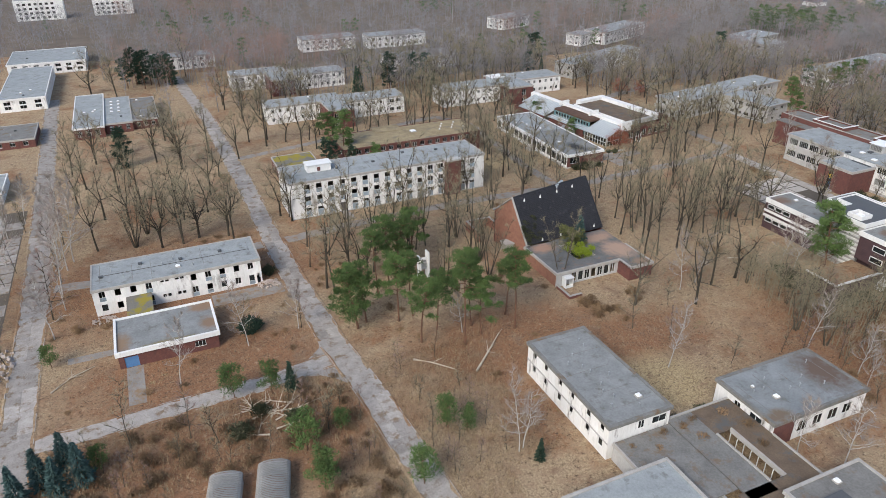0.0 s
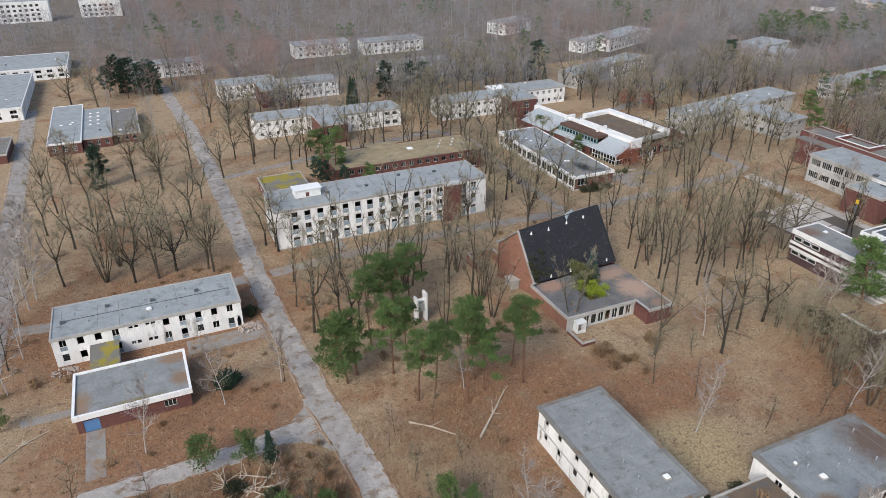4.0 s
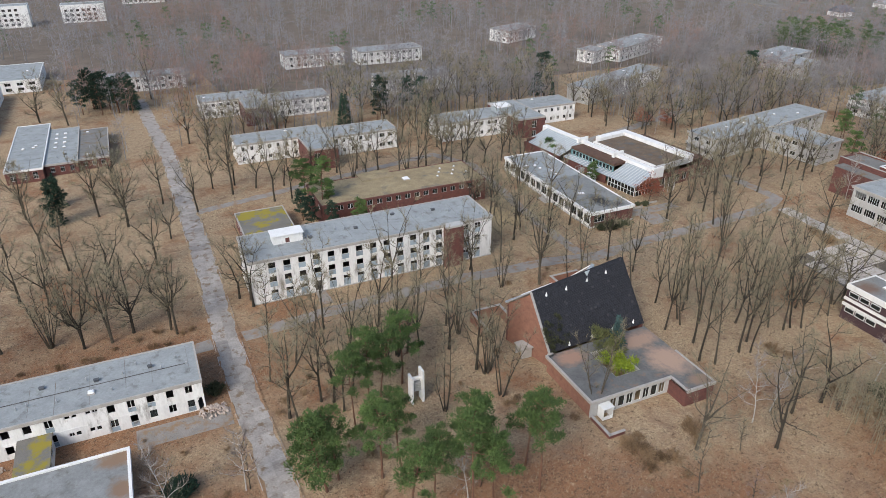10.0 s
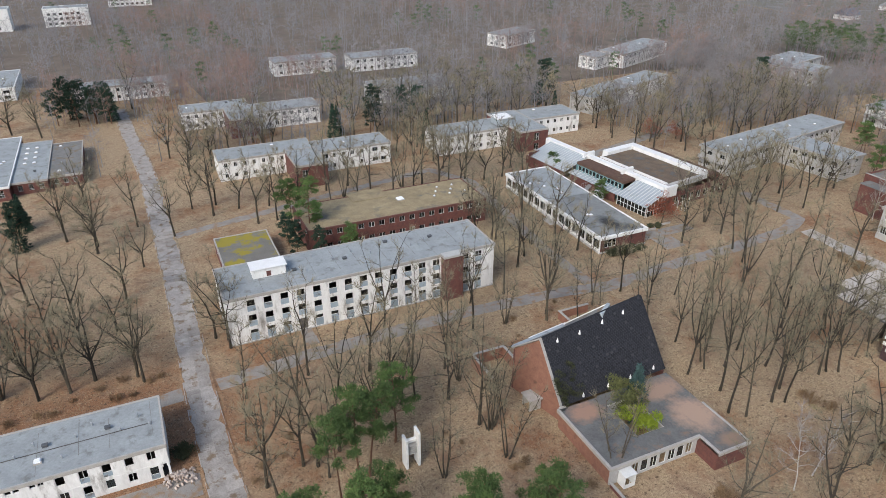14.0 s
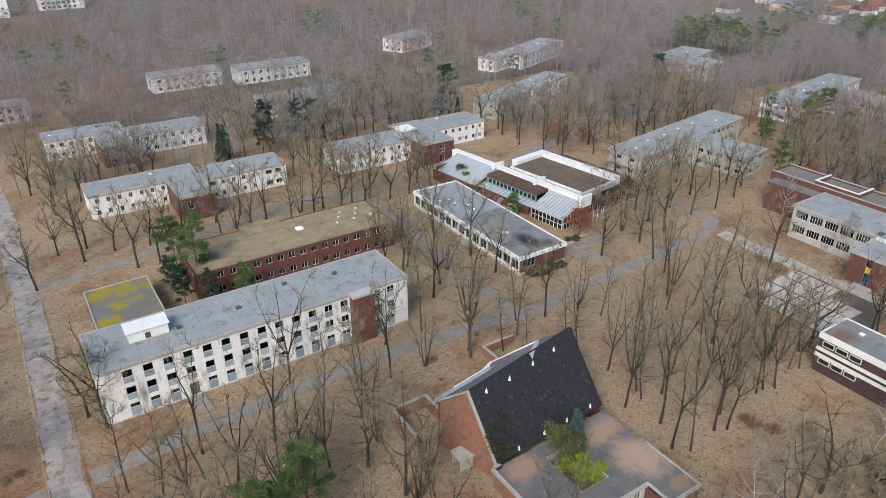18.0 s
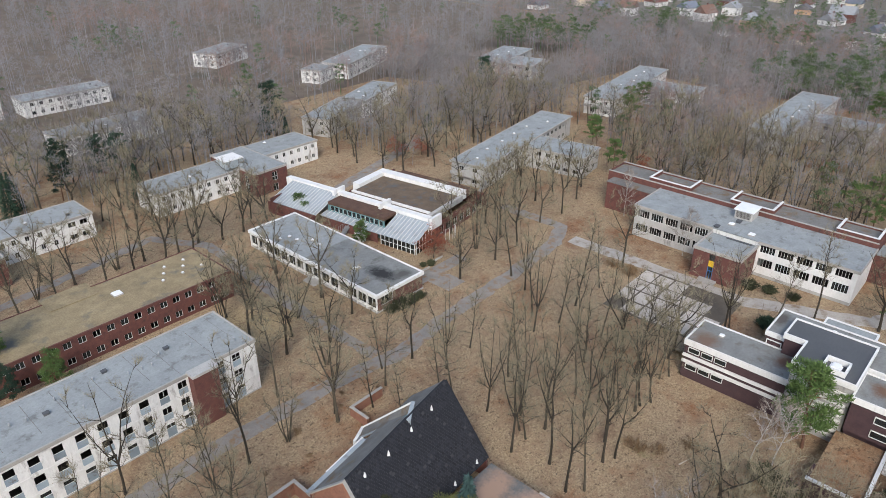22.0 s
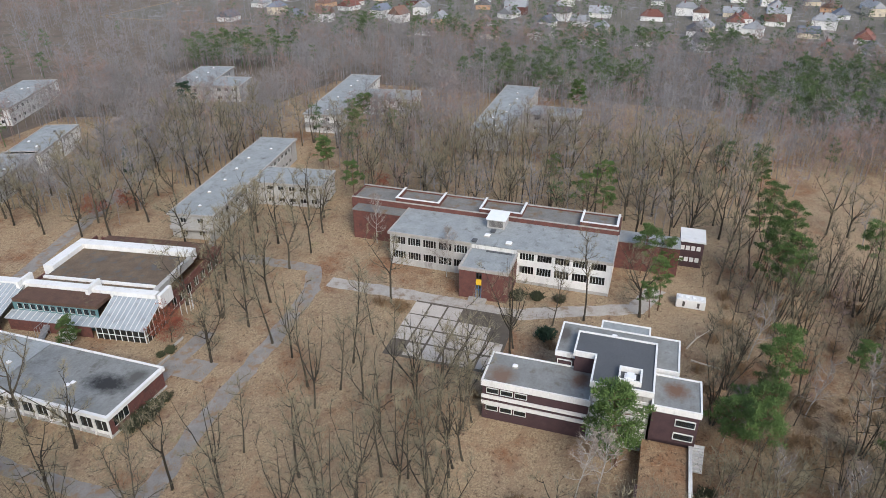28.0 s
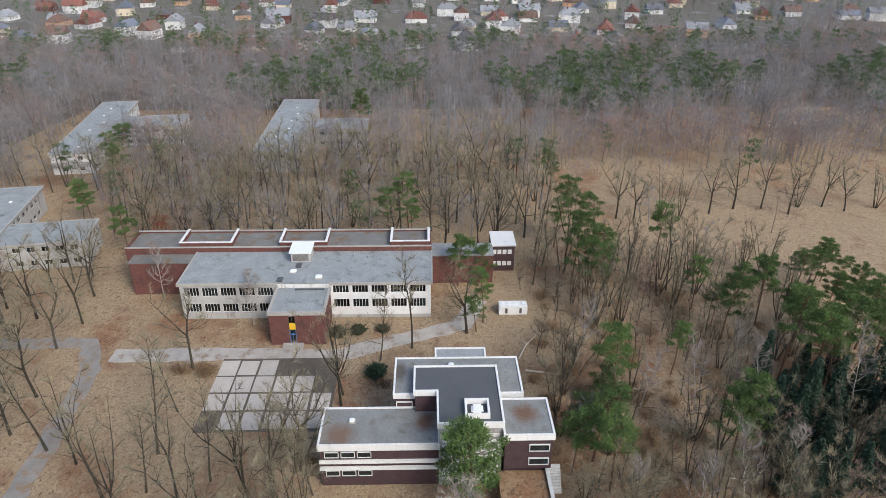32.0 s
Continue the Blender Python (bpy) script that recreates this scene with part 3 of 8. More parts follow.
# ---------------------------------------------------------------- building A: two storeys, white render
def building_a():
    b = thing("barrack_block", 0, 0, 0, 0, "long two-storey derelict block with stained white walls and grey felt roof", "building")
    x0, x1, y0, y1, h = -16.8, 17.4, 139.4, 151.4, 6.0
    holes = {"s": [], "w": [], "n": [], "e": []}
    wins = []
    for k in range(11):
        c = 15.2 - 3.02 * k
        if k in (5, 6):
            for j in range(2):
                u = c - 0.7 + j * 1.0
                wins.append((u, u + 0.8, 4.9, 5.5, 0, None, 0))
                wins.append((u, u + 0.8, 1.3, 2.1, 0, None, 0))
            continue
        for fl, z in ((1, 3.2), (0, 0.15)):
            blue = (k * 7 + fl * 3) % 4 in (0, 1)
            wins.append((c - 0.62, c + 0.62, z + (0.0 if blue else 0.75), z + 2.35, 1 if blue else 0, BLUEPANEL if blue else None, 0.85))
    holes["s"] = [w[:4] for w in wins] + [(16.3, 17.08, -0.2, 2.1), (16.5, 17.0, 2.1, 2.6)]
    holes["e"] = [(139.72, 142.2, -0.2, 1.9), (139.72, 141.0, 1.9, 2.7)]
    holes["w"] = [(143.6, 144.8, 3.9, 5.4), (147, 148.2, 3.9, 5.4), (143.6, 144.8, 0.9, 2.4)]
    shell(b, x0, x1, y0, y1, h, holes, RENDER, (0.1, 3.1))
    for i, w in enumerate(wins):
        window(b, "s", y0, w[0], w[1], w[2], w[3], 0 if i % 3 else 1, FRAMEW, glass=i % 4 == 1, panel=w[5], panel_h=w[6] if w[5] else 0)
    for w in holes["w"]:
        window(b, "w", x0, *w, 1, FRAMEW, True)
    flat_roof(b, x0, x1, y0, y1, h, FELT, KERB, seams=7)
    part("cable_duct", box(x0 + 1.5, x1 - 2, 145.2, 145.32, h + 0.13, h + 0.2), FRAMED, b)
    for i in range(16):
        vent(b, x0 + 2 + i * 2.05 + random.uniform(-0.4, 0.4), random.uniform(142.5, 148.5), h + 0.12, "pipe" if i % 4 else "box", 0.9)
    vent(b, 0.5, 143.2, h + 0.12, "dome")
    part("string_course", box(x0 - 0.04, x1 + 0.04, y0 - 0.05, y0 - 0.003, 2.78, 2.94), RENDER, b)
    return b


def building_n():
    b = thing("flat_roofed_annex", 0, 0, 0, 0, "single-storey brick annex with broad white fascia and grey roof", "building")
    x0, x1, y0, y1, h = -12.9, 5.0, 118.1, 130.0, 3.4
    holes = {"s": [(-11.9, -9.5, 0.0, 2.3), (0.6, 2.6, 1.0, 2.3)], "e": [(121, 123, 1.0, 2.2), (125, 127, 1.0, 2.2)], "w": [(121, 123, 1.2, 2.2)]}
    shell(b, x0, x1, y0, y1, h, holes, BRICK, (0.05,))
    part("garage_door", boxes((-11.9, -10.74, y0 + 0.1, y0 + 0.16, 0, 2.3), (-10.66, -9.5, y0 + 0.1, y0 + 0.16, 0, 2.3), (-10.74, -10.66, y0 + 0.12, y0 + 0.15, 0, 2.3)), BLUEDOOR, b, "blue double garage door")
    window(b, "s", y0, 0.6, 2.6, 1.0, 2.3, 2)
    for u in (121, 125):
        window(b, "e", x1, u, u + 2, 1.0, 2.2, 1)
    window(b, "w", x0, 121, 123, 1.2, 2.2, 1)
    flat_roof(b, x0, x1, y0, y1, h, FELT_LEAFY, WHITE, 0.4, 0.45, 0.3, 0.55)
    link = thing("link_passage", 0, 0, 0, 0, "low mossy-roofed passage between annex and block", "building")
    shell(link, -10.4, -6.0, 130.02, 139.38, 3.1, {"w": [(132, 134, 1, 2.3)], "e": [(132, 134, 1, 2.3), (135.5, 137.5, 1, 2.3)]}, RENDER, inner=False)
    part("roof", box(-10.7, -5.7, 130.05, 139.3, 3.1, 3.3), FELT_MOSS, link)
    window(link, "w", -10.4, 132, 134, 1, 2.3, 1)
    window(link, "e", -6.0, 132, 134, 1, 2.3, 1)
    window(link, "e", -6.0, 135.5, 137.5, 1, 2.3, 1)


def building_c():
    b = thing("three_storey_block", 0, 0, 0, 0, "long three-storey block with white piers, pale blue panels and grey roof", "building")
    x0, x1, y0, y1, h = 31.1, 88.6, 169.3, 182.5, 10.3
    cols = [35.9 + 3.24 * k for k in range(13)] + [81.7, 84.8]
    wins = []
    for k, c in enumerate(cols):
        for fl in range(3):
            z = 0.25 + fl * 3.35
            wins.append((c - 0.8, c + 0.8, z, z + 2.55, k, fl))
    ew = [(172.5, 173.9, z, z + 1.6) for z in (1.0, 4.4, 7.8)] + [(178, 179.4, z, z + 1.6) for z in (1.0, 4.4, 7.8)]
    holes = {"s": [w[:4] for w in wins], "e": ew, "w": [(175.3, 176.5, 7.6, 9.2), (175.3, 176.5, 4.2, 5.8)]}
    shell(b, x0, x1, y0, y1, h, holes, RENDER, (0.1, 3.4, 6.8))
    for u0, u1, z0, z1, k, fl in wins:
        if k == 3 and fl == 0:
            part("entrance_door", box(u0, u1, y0 + 0.12, y0 + 0.18, z0, z1), FRAMED, b, "dark open entrance door")
            continue
        blue = (k * 5 + fl * 2) % 5
        window(b, "s", y0, u0, u1, z0, z1, 1 if k > 10 else 0, FRAMEW, glass=blue in (0, 3), panel=BLUEPANEL, panel_h=1.15 if blue else 1.7, rail=None if k < 13 else z0 + 1.7)
    for w in ew:
        window(b, "e", x1, *w, 1)
    for w in holes["w"]:
        window(b, "w", x0, *w, 1)
    for z in (3.18, 6.53):
        part("string_course", box(x0 - 0.05, x1 + 0.05, y0 - 0.06, y0 - 0.004, z - 0.12, z + 0.12), RENDER, b)
    part("plinth", box(x0 - 0.06, x1 + 0.06, y0 - 0.1, y0 - 0.004, -0.2, 0.2), GREYWALL, b)
    flat_roof(b, x0, x1, y0, y1, h, FELT, KERB, 0.2, seams=11)
    st = part("stair_tower", boxes((75.9, 80.3, 167.5, y0 - 0.004, -0.2, 10.25)), BRICK, b, "red brick stair tower on the facade")
    part("cap", box(75.75, 80.45, 167.35, 169.5, 10.25, 10.75), GREYWALL, st)
    pent = part("roof_house", soft_box(37.7, 44.3, 175.2, 178.5, h + 0.12, h + 2.1), WHITE, b, "white sheet-metal roof house with torn side")
    part("canopy", box(37.4, 44.6, 174.9, 178.8, h + 2.1, h + 2.25), WHITE, pent)
    part("torn_hole", box(40.4, 41.3, 175.15, 175.19, h + 0.3, h + 1.4), BRICK, pent)
    for i in range(20):
        vent(b, 46 + i * 2.1 + random.uniform(-0.6, 0.6), random.uniform(171.5, 180.5), h + 0.12, "box" if i % 5 == 0 else "pipe", 1.0 if i % 5 == 0 else 0.9)
    vent(b, 34.5, 176, h + 0.12, "pipe")
    part("entrance_ramp", boxes((44.6, 46.9, 166.2, 169.2, -0.1, 0.25), (44.4, 47.1, 163.5, 166.2, -0.1, 0.16)), ASPHALT, b)
    a = thing("mossy_roofed_wing", 0, 0, 0, 0, "low brick wing with yellow moss on its flat roof", "building")
    shell(a, 34.2, 46.8, 182.55, 210.4, 3.7, {"w": [(186 + 4 * k, 188 + 4 * k, 1.0, 2.6) for k in range(6)], "s": []}, BRICK, inner=False)
    for k in range(6):
        window(a, "w", 34.2, 186 + 4 * k, 188 + 4 * k, 1.0, 2.6, 1)
    flat_roof(a, 34.2, 46.8, 182.8, 210.4, 3.7, FELT_MOSS, KERB, 0.1)


def building_s():
    b = thing("brick_school_wing", 0, 0, 0, 0, "low dark brick building with window band and grass on its roof", "building")
    x0, x1, y0, y1, h = 55.0, 102.9, 200.2, 216.0, 6.2
    us = [x0 + 1.6 + 2.72 * k for k in range(17)]
    holes = {"s": [(u, u + 1.5, 4.3, 5.7) for u in us] + [(u, u + 1.5, 0.8, 2.2) for u in us], "w": [(202, 204, 4.3, 5.7), (208, 210, 4.3, 5.7)], "e": [(202, 204, 4.3, 5.7)]}
    shell(b, x0, x1, y0, y1, h, holes, BRICK, (0.05, 3.3))
    for i, w in enumerate(holes["s"]):
        window(b, "s", y0, *w, 1, FRAMEW, glass=i % 3 > 0)
    for w in holes["w"]:
        window(b, "w", x0, *w, 1)
    for w in holes["e"]:
        window(b, "e", x1, *w, 1)
    flat_roof(b, x0, x1, y0, y1, h, FELT_GRASS, BRICK, 0.12, 0.3, 0.1)
    part("raised_roof", box(70, 79.5, 212, 218.2, h - 3, h + 0.3), FELT_GRASS, b)
    vent(b, 82, 209, h + 0.12, "dome", 1.8)
    for i in range(7):
        vent(b, 91 + i * 1.5, 207 + (i % 3) * 2.6, h + 0.12, "dome", 0.55)


def two_storey(name, label, x, y, rz, L, Wd, h, south, west, wall=None, roof=None, edge=None, ends=True, glassy=2):
    """A plain two-storey block in its own frame; south and west give window columns as (centre, width)."""
    b = thing(name, x, y, 0, rz, label, "building")
    wins_s = [(c - w / 2, c + w / 2, z, z + 1.35) for z in (1.0, h - 2.2) for c, w in south]
    wins_w = [(c - w / 2, c + w / 2, z, z + 1.35) for z in (1.0, h - 2.2) for c, w in west]
    shell(b, 0, L, 0, Wd, h, {"s": wins_s, "w": wins_w}, wall or RENDER, (0.05, h / 2))
    for i, w in enumerate(wins_s):
        window(b, "s", 0, *w, 1, FRAMEW, glass=i % glassy == 0)
    for i, w in enumerate(wins_w):
        window(b, "w", 0, *w, 1, FRAMEW, glass=i % glassy == 0)
    flat_roof(b, 0, L, 0, Wd, h, roof or FELT, edge or KERB, 0.2)
    for i in range(max(3, int(L / 7))):
        vent(b, random.uniform(2, L - 2), random.uniform(2, Wd - 2), h + 0.12, random.choice(("pipe", "pipe", "dome", "box")), 0.9)
    return b


def cols(a, b, n, w):
    return [(a + (b - a) * k / (n - 1), w) for k in range(n)]


def building_d():
    b = two_storey("ward_block", "two-storey white ward block with grey felt roof", 42.5, 256.8, 0, 29.3, 10.6, 6.5, cols(2, 27.5, 10, 1.0), cols(3, 8, 2, 1.2))
    c = two_storey("ward_block", "two-storey white ward block with grey felt roof", 71.9, 252.4, 0, 23.8, 11.0, 6.5, [(2.2, 1.7), (5, 1.0), (8, 1.0), (11, 1.0), (14, 1.0), (18.5, 1.9), (21.4, 1.9)], [])
    s = thing("brick_stair_block", 0, 0, 0, 0, "red brick stair block between two white wings", "building")
    shell(s, 62.5, 71.85, 241.8, 256.7, 6.9, {"s": [(64.2, 65.8, 0.1, 2.4), (64.2, 65.8, 3.4, 5.6)]}, BRICK, inner=False)
    window(s, "s", 241.8, 64.2, 65.8, 0.1, 2.4, 1)
    window(s, "s", 241.8, 64.2, 65.8, 3.4, 5.6, 1)
    flat_roof(s, 62.5, 71.85, 241.8, 256.6, 6.9, FELT, KERB, 0.1)
    two_storey("ward_block", "two-storey white ward block among far trees", 38, 312.5, 0, 24, 11.0, 6.5, cols(2, 22, 8, 1.2), cols(3, 8, 2, 1.2))
    two_storey("ward_block", "two-storey white ward block among far trees", 62.4, 303.4, 0, 24, 11.0, 6.5, cols(2, 22, 8, 1.2), [])
    s2 = thing("brick_stair_block", 0, 0, 0, 0, "red brick stair block between far white wings", "building")
    shell(s2, 52.4, 62.2, 296.2, 312.4, 6.9, {"s": [(55.5, 57, 0.1, 2.4), (55.5, 57, 3.4, 5.6)]}, BRICK, inner=False)
    flat_roof(s2, 52.4, 62.2, 296.2, 312.2, 6.9, FELT, KERB, 0.1)


def building_e():
    two_storey("ward_block", "two-storey white ward block with roof house", 112, 250.4, 0, 25.8, 11.6, 6.5, cols(2, 24, 9, 1.1), cols(3, 8.5, 2, 1.2))
    c = two_storey("ward_block", "two-storey white ward block with grey roof", 149.2, 254.6, 0, 20.8, 12.0, 6.5, cols(2, 19, 7, 1.1), [(3, 1.2), (9, 1.2)])
    s = thing("brick_stair_block", 0, 0, 0, 0, "dark red brick stair block with glazed stairs and white roof house", "building")
    shell(s, 138, 149.1, 242.6, 266, 7.0, {"s": [(143.8, 145.6, 0.1, 2.4), (143.8, 145.6, 3.4, 6.0)], "w": [(246, 248, 0.3, 6.0)]}, BRICK, inner=False, mats={})
    window(s, "s", 242.6, 143.8, 145.6, 0.1, 2.4, 1)
    window(s, "s", 242.6, 143.8, 145.6, 3.4, 6.0, 1, rail=4.6)
    window(s, "w", 138, 246, 248, 0.3, 6.0, 1, rail=3.0)
    flat_roof(s, 138, 149.1, 242.6, 266, 7.0, FELT, KERB, 0.1)
    ph = part("roof_house", soft_box(134.4, 140.0, 251.3, 256.5, 7.12, 9.5), ZINC, s, "pale sheet-metal roof house")
    part("cap", box(134.1, 140.3, 251.0, 256.8, 9.5, 9.75), WHITE, ph)


def hall_g():
    b = thing("flat_roofed_hall", 0, 0, 0, 0, "long flat-roofed hall with white posts and glass walls", "building")
    x0, x1, y0, y1, h = 119.3, 133.0, 171.5, 217.6, 4.15
    part("floor_slab", box(x0 - 0.2, x1 + 0.2, y0 - 0.2, y1 + 0.2, -0.3, 0.35), GREYWALL, b)
    part("roof", box(x0 + 0.25, x1 - 0.1, y0 + 0.25, 195.9, h, h + 0.16), FELT_SOOT, b, "stained felt roof with soot mark")
    part("roof", box(x0 + 0.25, x1 - 0.1, 196.1, y1 - 0.25, h, h + 0.22), FELT, b, "grey felt roof")
    part("roof_edge", boxes((x0 - 0.4, x1 + 0.3, y0 - 0.4, y0 + 0.2, h - 0.42, h + 0.36), (x0 - 0.4, x1 + 0.3, y1 - 0.2, y1 + 0.4, h - 0.42, h + 0.36),
                            (x0 - 0.4, x0 + 0.2, y0 + 0.2, y1 - 0.2, h - 0.42, h + 0.36), (x1 - 0.05, x1 + 0.3, y0 + 0.2, y1 - 0.2, h - 0.42, h + 0.36)), WHITE, b)
    k = 0
    y = y0
    while y < y1 + 0.1:
        part("post", box(x0 - 0.25, x0 + 0.05, y - 0.12, y + 0.12, -0.2, h - 0.42), WHITE, b)
        if y + 3.2 < y1 + 0.2:
            part("parapet_panel", box(x0 + 0.08, x0 + 0.2, y + 0.14, y + 2.93, 0.35, 0.95), RENDER, b)
            w = window(b, "w", x0, y + 0.14, y + 2.93, 0.95, h - 0.42, 1, FRAMEW, glass=k % 5 != 3, rail=3.2)
        y += 3.07
        k += 1
    wall_with_holes(b, "s", x0 + 0.3, x1, y0, y1, 0.35, h - 0.05, [(120.5, 124.0, 1.3, 3.4)], BRICK)
    window(b, "s", y0, 120.5, 124.0, 1.3, 3.4, 2)
    wall_with_holes(b, "e", x0, x1, y0, y1, 0.35, h - 0.05, [(y0 + 3 + 4 * i, y0 + 5.5 + 4 * i, 1.3, 3.3) for i in range(10)], BRICK)
    wall_with_holes(b, "n", x0 + 0.3, x1, y0, y1, 0.35, h - 0.05, [], BRICK)
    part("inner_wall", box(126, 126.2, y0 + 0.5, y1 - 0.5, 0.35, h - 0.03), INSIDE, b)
    for dx, dy in ((2, 208), (4.4, 207.3), (4.6, 204.6), (7, 201.6), (6.5, 198.6), (4.6, 183.6), (5.4, 183.2)):
        vent(b, x0 + dx, dy, h + 0.2, "dome", 0.8)
    for i in range(5):
        part("entrance_step", box(118.9 - 0.35 * (i + 1), 118.9 - 0.35 * i, 190.2, 194.4, -0.2, 0.3 - 0.06 * i), KERB, b)


def court_g():
    b = thing("courtyard_pavilion", 0, 0, 0, 0, "brick pavilion with glazed lean-to roofs and broad white parapet beams", "building")
    b.matrix_basis = pose(148.3, 208.5, 0, 0, 0, 8) @ pose(-147.3, -211, 0)
    # long parapet beams
    part("parapet_beam", box(146.2, 148.0, 188.4, 238.0, 4.4, 6.7), WHITE, b, "broad white parapet beam")
    part("parapet_beam", box(164.6, 167.2, 190.4, 219.6, 4.3, 6.7), WHITE, b, "broad white parapet beam")
    part("parapet_beam", box(154.0, 164.5, 217.4, 219.8, 4.3, 6.6), WHITE, b, "broad white parapet beam")
    part("parapet_beam", box(148.5, 164.5, 189.8, 190.8, 4.5, 6.0), GREYWALL, b, "grey end parapet")
    part("roof_step", box(150.4, 151.0, 191.0, 217.2, 5.6, 6.1), WHITE, b, "white strip along a roof step")
    for y in (186.4, 202.6, 218.6):
        part("parapet_stub", box(145.0, 149.4, y, y + 0.7, 4.4, 7.5), WHITE, b)
    # roofs
    part("gravel_roof", box(148.5, 164.5, 190.9, 217.3, 4.6, 5.6), MOSS_TAN, b, "brown moss and gravel roof")
    part("gravel_roof", box(167.3, 173.5, 191, 217, 4.0, 4.6), MOSS_RED, b)
    part("gravel_roof", box(141.2, 146.1, 198.5, 217.5, 5.2, 6.0), MOSS_RED, b, "red-brown moss roof")
    # walls
    wall_with_holes(b, "w", 136.4, 171.0, 218.4, 236, -0.2, 3.4, [(221, 224, 0.8, 2.6), (229, 232, 0.8, 2.6)], BRICK)
    wall_with_holes(b, "s", 148.5, 173.4, 187.6, 236, -0.2, 4.5, [(150 + 3.2 * i, 152 + 3.2 * i, 0.8, 3.0) for i in range(7)], BRICK)
    for i in range(7):
        window(b, "s", 187.6, 150 + 3.2 * i, 152 + 3.2 * i, 0.8, 3.0, 1)
    wall_with_holes(b, "s", 136.4, 148.4, 234.2, 236, -0.2, 4.6, [], BRICK)
    part("wall", box(173.2, 173.5, 187.6, 219, -0.2, 4.0), BRICK, b)
    part("wall", box(148.5, 173.2, 219.9, 220.2, -0.2, 4.5), BRICK, b)
    holes = [(199 + 1.5 * i, 200.2 + 1.5 * i, 3.6, 5.0) for i in range(12)]
    wall_with_holes(b, "w", 141.2, 146.1, 198.2, 217.8, -0.2, 5.3, holes, TEAL, 0.2)
    for h in holes:
        window(b, "w", 141.2, *h, 0, FRAMEW)
    # lean-to sheet roofs with standing seams
    def lean(xa, za, xb, zb, y0, y1, n, m, nm):
        bm = bmesh.new()
        v = [bm.verts.new(p) for p in ((xa, y0, za), (xb, y0, zb), (xb, y1, zb), (xa, y1, za), (xa, y0, za - 0.15), (xb, y0, zb - 0.15), (xb, y1, zb - 0.15), (xa, y1, za - 0.15))]
        for f in ((0, 1, 2, 3), (7, 6, 5, 4), (0, 4, 5, 1), (1, 5, 6, 2), (2, 6, 7, 3), (3, 7, 4, 0)):
            bm.faces.new([v[i] for i in f])
        ob = part(nm, bm, m, b, "pale blue standing-seam lean-to roof")
        bm = bmesh.new()
        for i in range(n + 1):
            y = y0 + (y1 - y0) * i / n
            vs = [bm.verts.new(p) for p in ((xa, y - 0.04, za), (xb, y - 0.04, zb), (xb, y + 0.04, zb), (xa, y + 0.04, za), (xa, y - 0.04, za + 0.09), (xb, y - 0.04, zb + 0.09), (xb, y + 0.04, zb + 0.09), (xa, y + 0.04, za + 0.09))]
            for f in ((4, 5, 6, 7), (0, 1, 5, 4), (2, 3, 7, 6), (0, 4, 7, 3), (1, 2, 6, 5)):
                bm.faces.new([vs[j] for j in f])
        part("standing_seams", bm, FRAMEW, ob)
    lean(137.0, 3.4, 146.1, 6.3, 218.2, 235.4, 16, ZINC, "lean_to_roof")
    lean(138.6, 3.0, 146.1, 5.8, 187.0, 197.8, 10, ZINC, "lean_to_roof")
    part("wall", box(137.2, 137.5, 218.4, 235.2, -0.2, 3.3), BRICK, b)
    parts("glazing_bar", (*[(138.8, 139.0, 187.2 + 1.32 * i, 187.32 + 1.32 * i, 0, 2.9) for i in range(9)], (138.8, 139.0, 187.2, 197.8, 2.7, 2.95), (138.8, 139.0, 187.2, 197.8, 1.3, 1.4)), FRAMEW, b)
    part("pane", box(138.88, 138.92, 187.3, 197.7, 0.1, 2.7), GLASS, b)
    parts("glazing_bar", (*[(139.1 + 1.3 * i, 139.22 + 1.3 * i, 186.9, 187.0, 0, 3.2 + 0.45 * i) for i in range(6)], (138.8, 146.1, 186.9, 187.0, 1.6, 1.75)), FRAMEW, b)
    part("pane", box(139, 146, 186.94, 186.97, 0.1, 3.0), GLASS, b)
    lean(138.6, 2.9, 141.2, 3.4, 197.9, 218.0, 14, ZINC, "canopy_roof")
    part("wall", box(138.9, 139.1, 199, 217.6, -0.2, 2.8), BRICK, b)
    part("roof_vent_box", soft_box(136.2, 138.2, 202.2, 204.2, 0.0, 2.6), WHITE, b)
    # outside stair
    part("stair_flight", boxes(*[(136.3 + 0.28 * i, 136.58 + 0.28 * i, 208.2, 209.6, 0.2 * i, 0.2 * i + 0.2) for i in range(10)]), STEEL, b, "steel outside stair")
    part("handrail", boxes((136.3, 139.1, 208.1, 208.15, 2.6, 2.68), (136.3, 139.1, 209.65, 209.7, 2.6, 2.68), *[(136.3 + 0.7 * i, 136.35 + 0.7 * i, y, y + 0.05, 0.2, 2.6) for i in range(5) for y in (208.1, 209.65)]), STEEL, b)
    parts("bay_post", (*[(149.5 + 0.9 * i, 149.6 + 0.9 * i, 185.4 - 1.2 * math.sin(i / 5 * 3.14), 185.5 - 1.2 * math.sin(i / 5 * 3.14), 0, 3.2) for i in range(6)],), FRAMEW, b)


building_a()
building_n()
building_c()
building_s()
building_d()
building_e()
hall_g()
court_g()


# ---------------------------------------------------------------- chapel
ROOF_LOW = Vector((77.7, 124.9, 3.3)), Vector((99.7, 125.8, 3.35))
ROOF_RIDGE = Vector((76.3, 130.4, 13.8)), Vector((99.0, 133.9, 14.35))


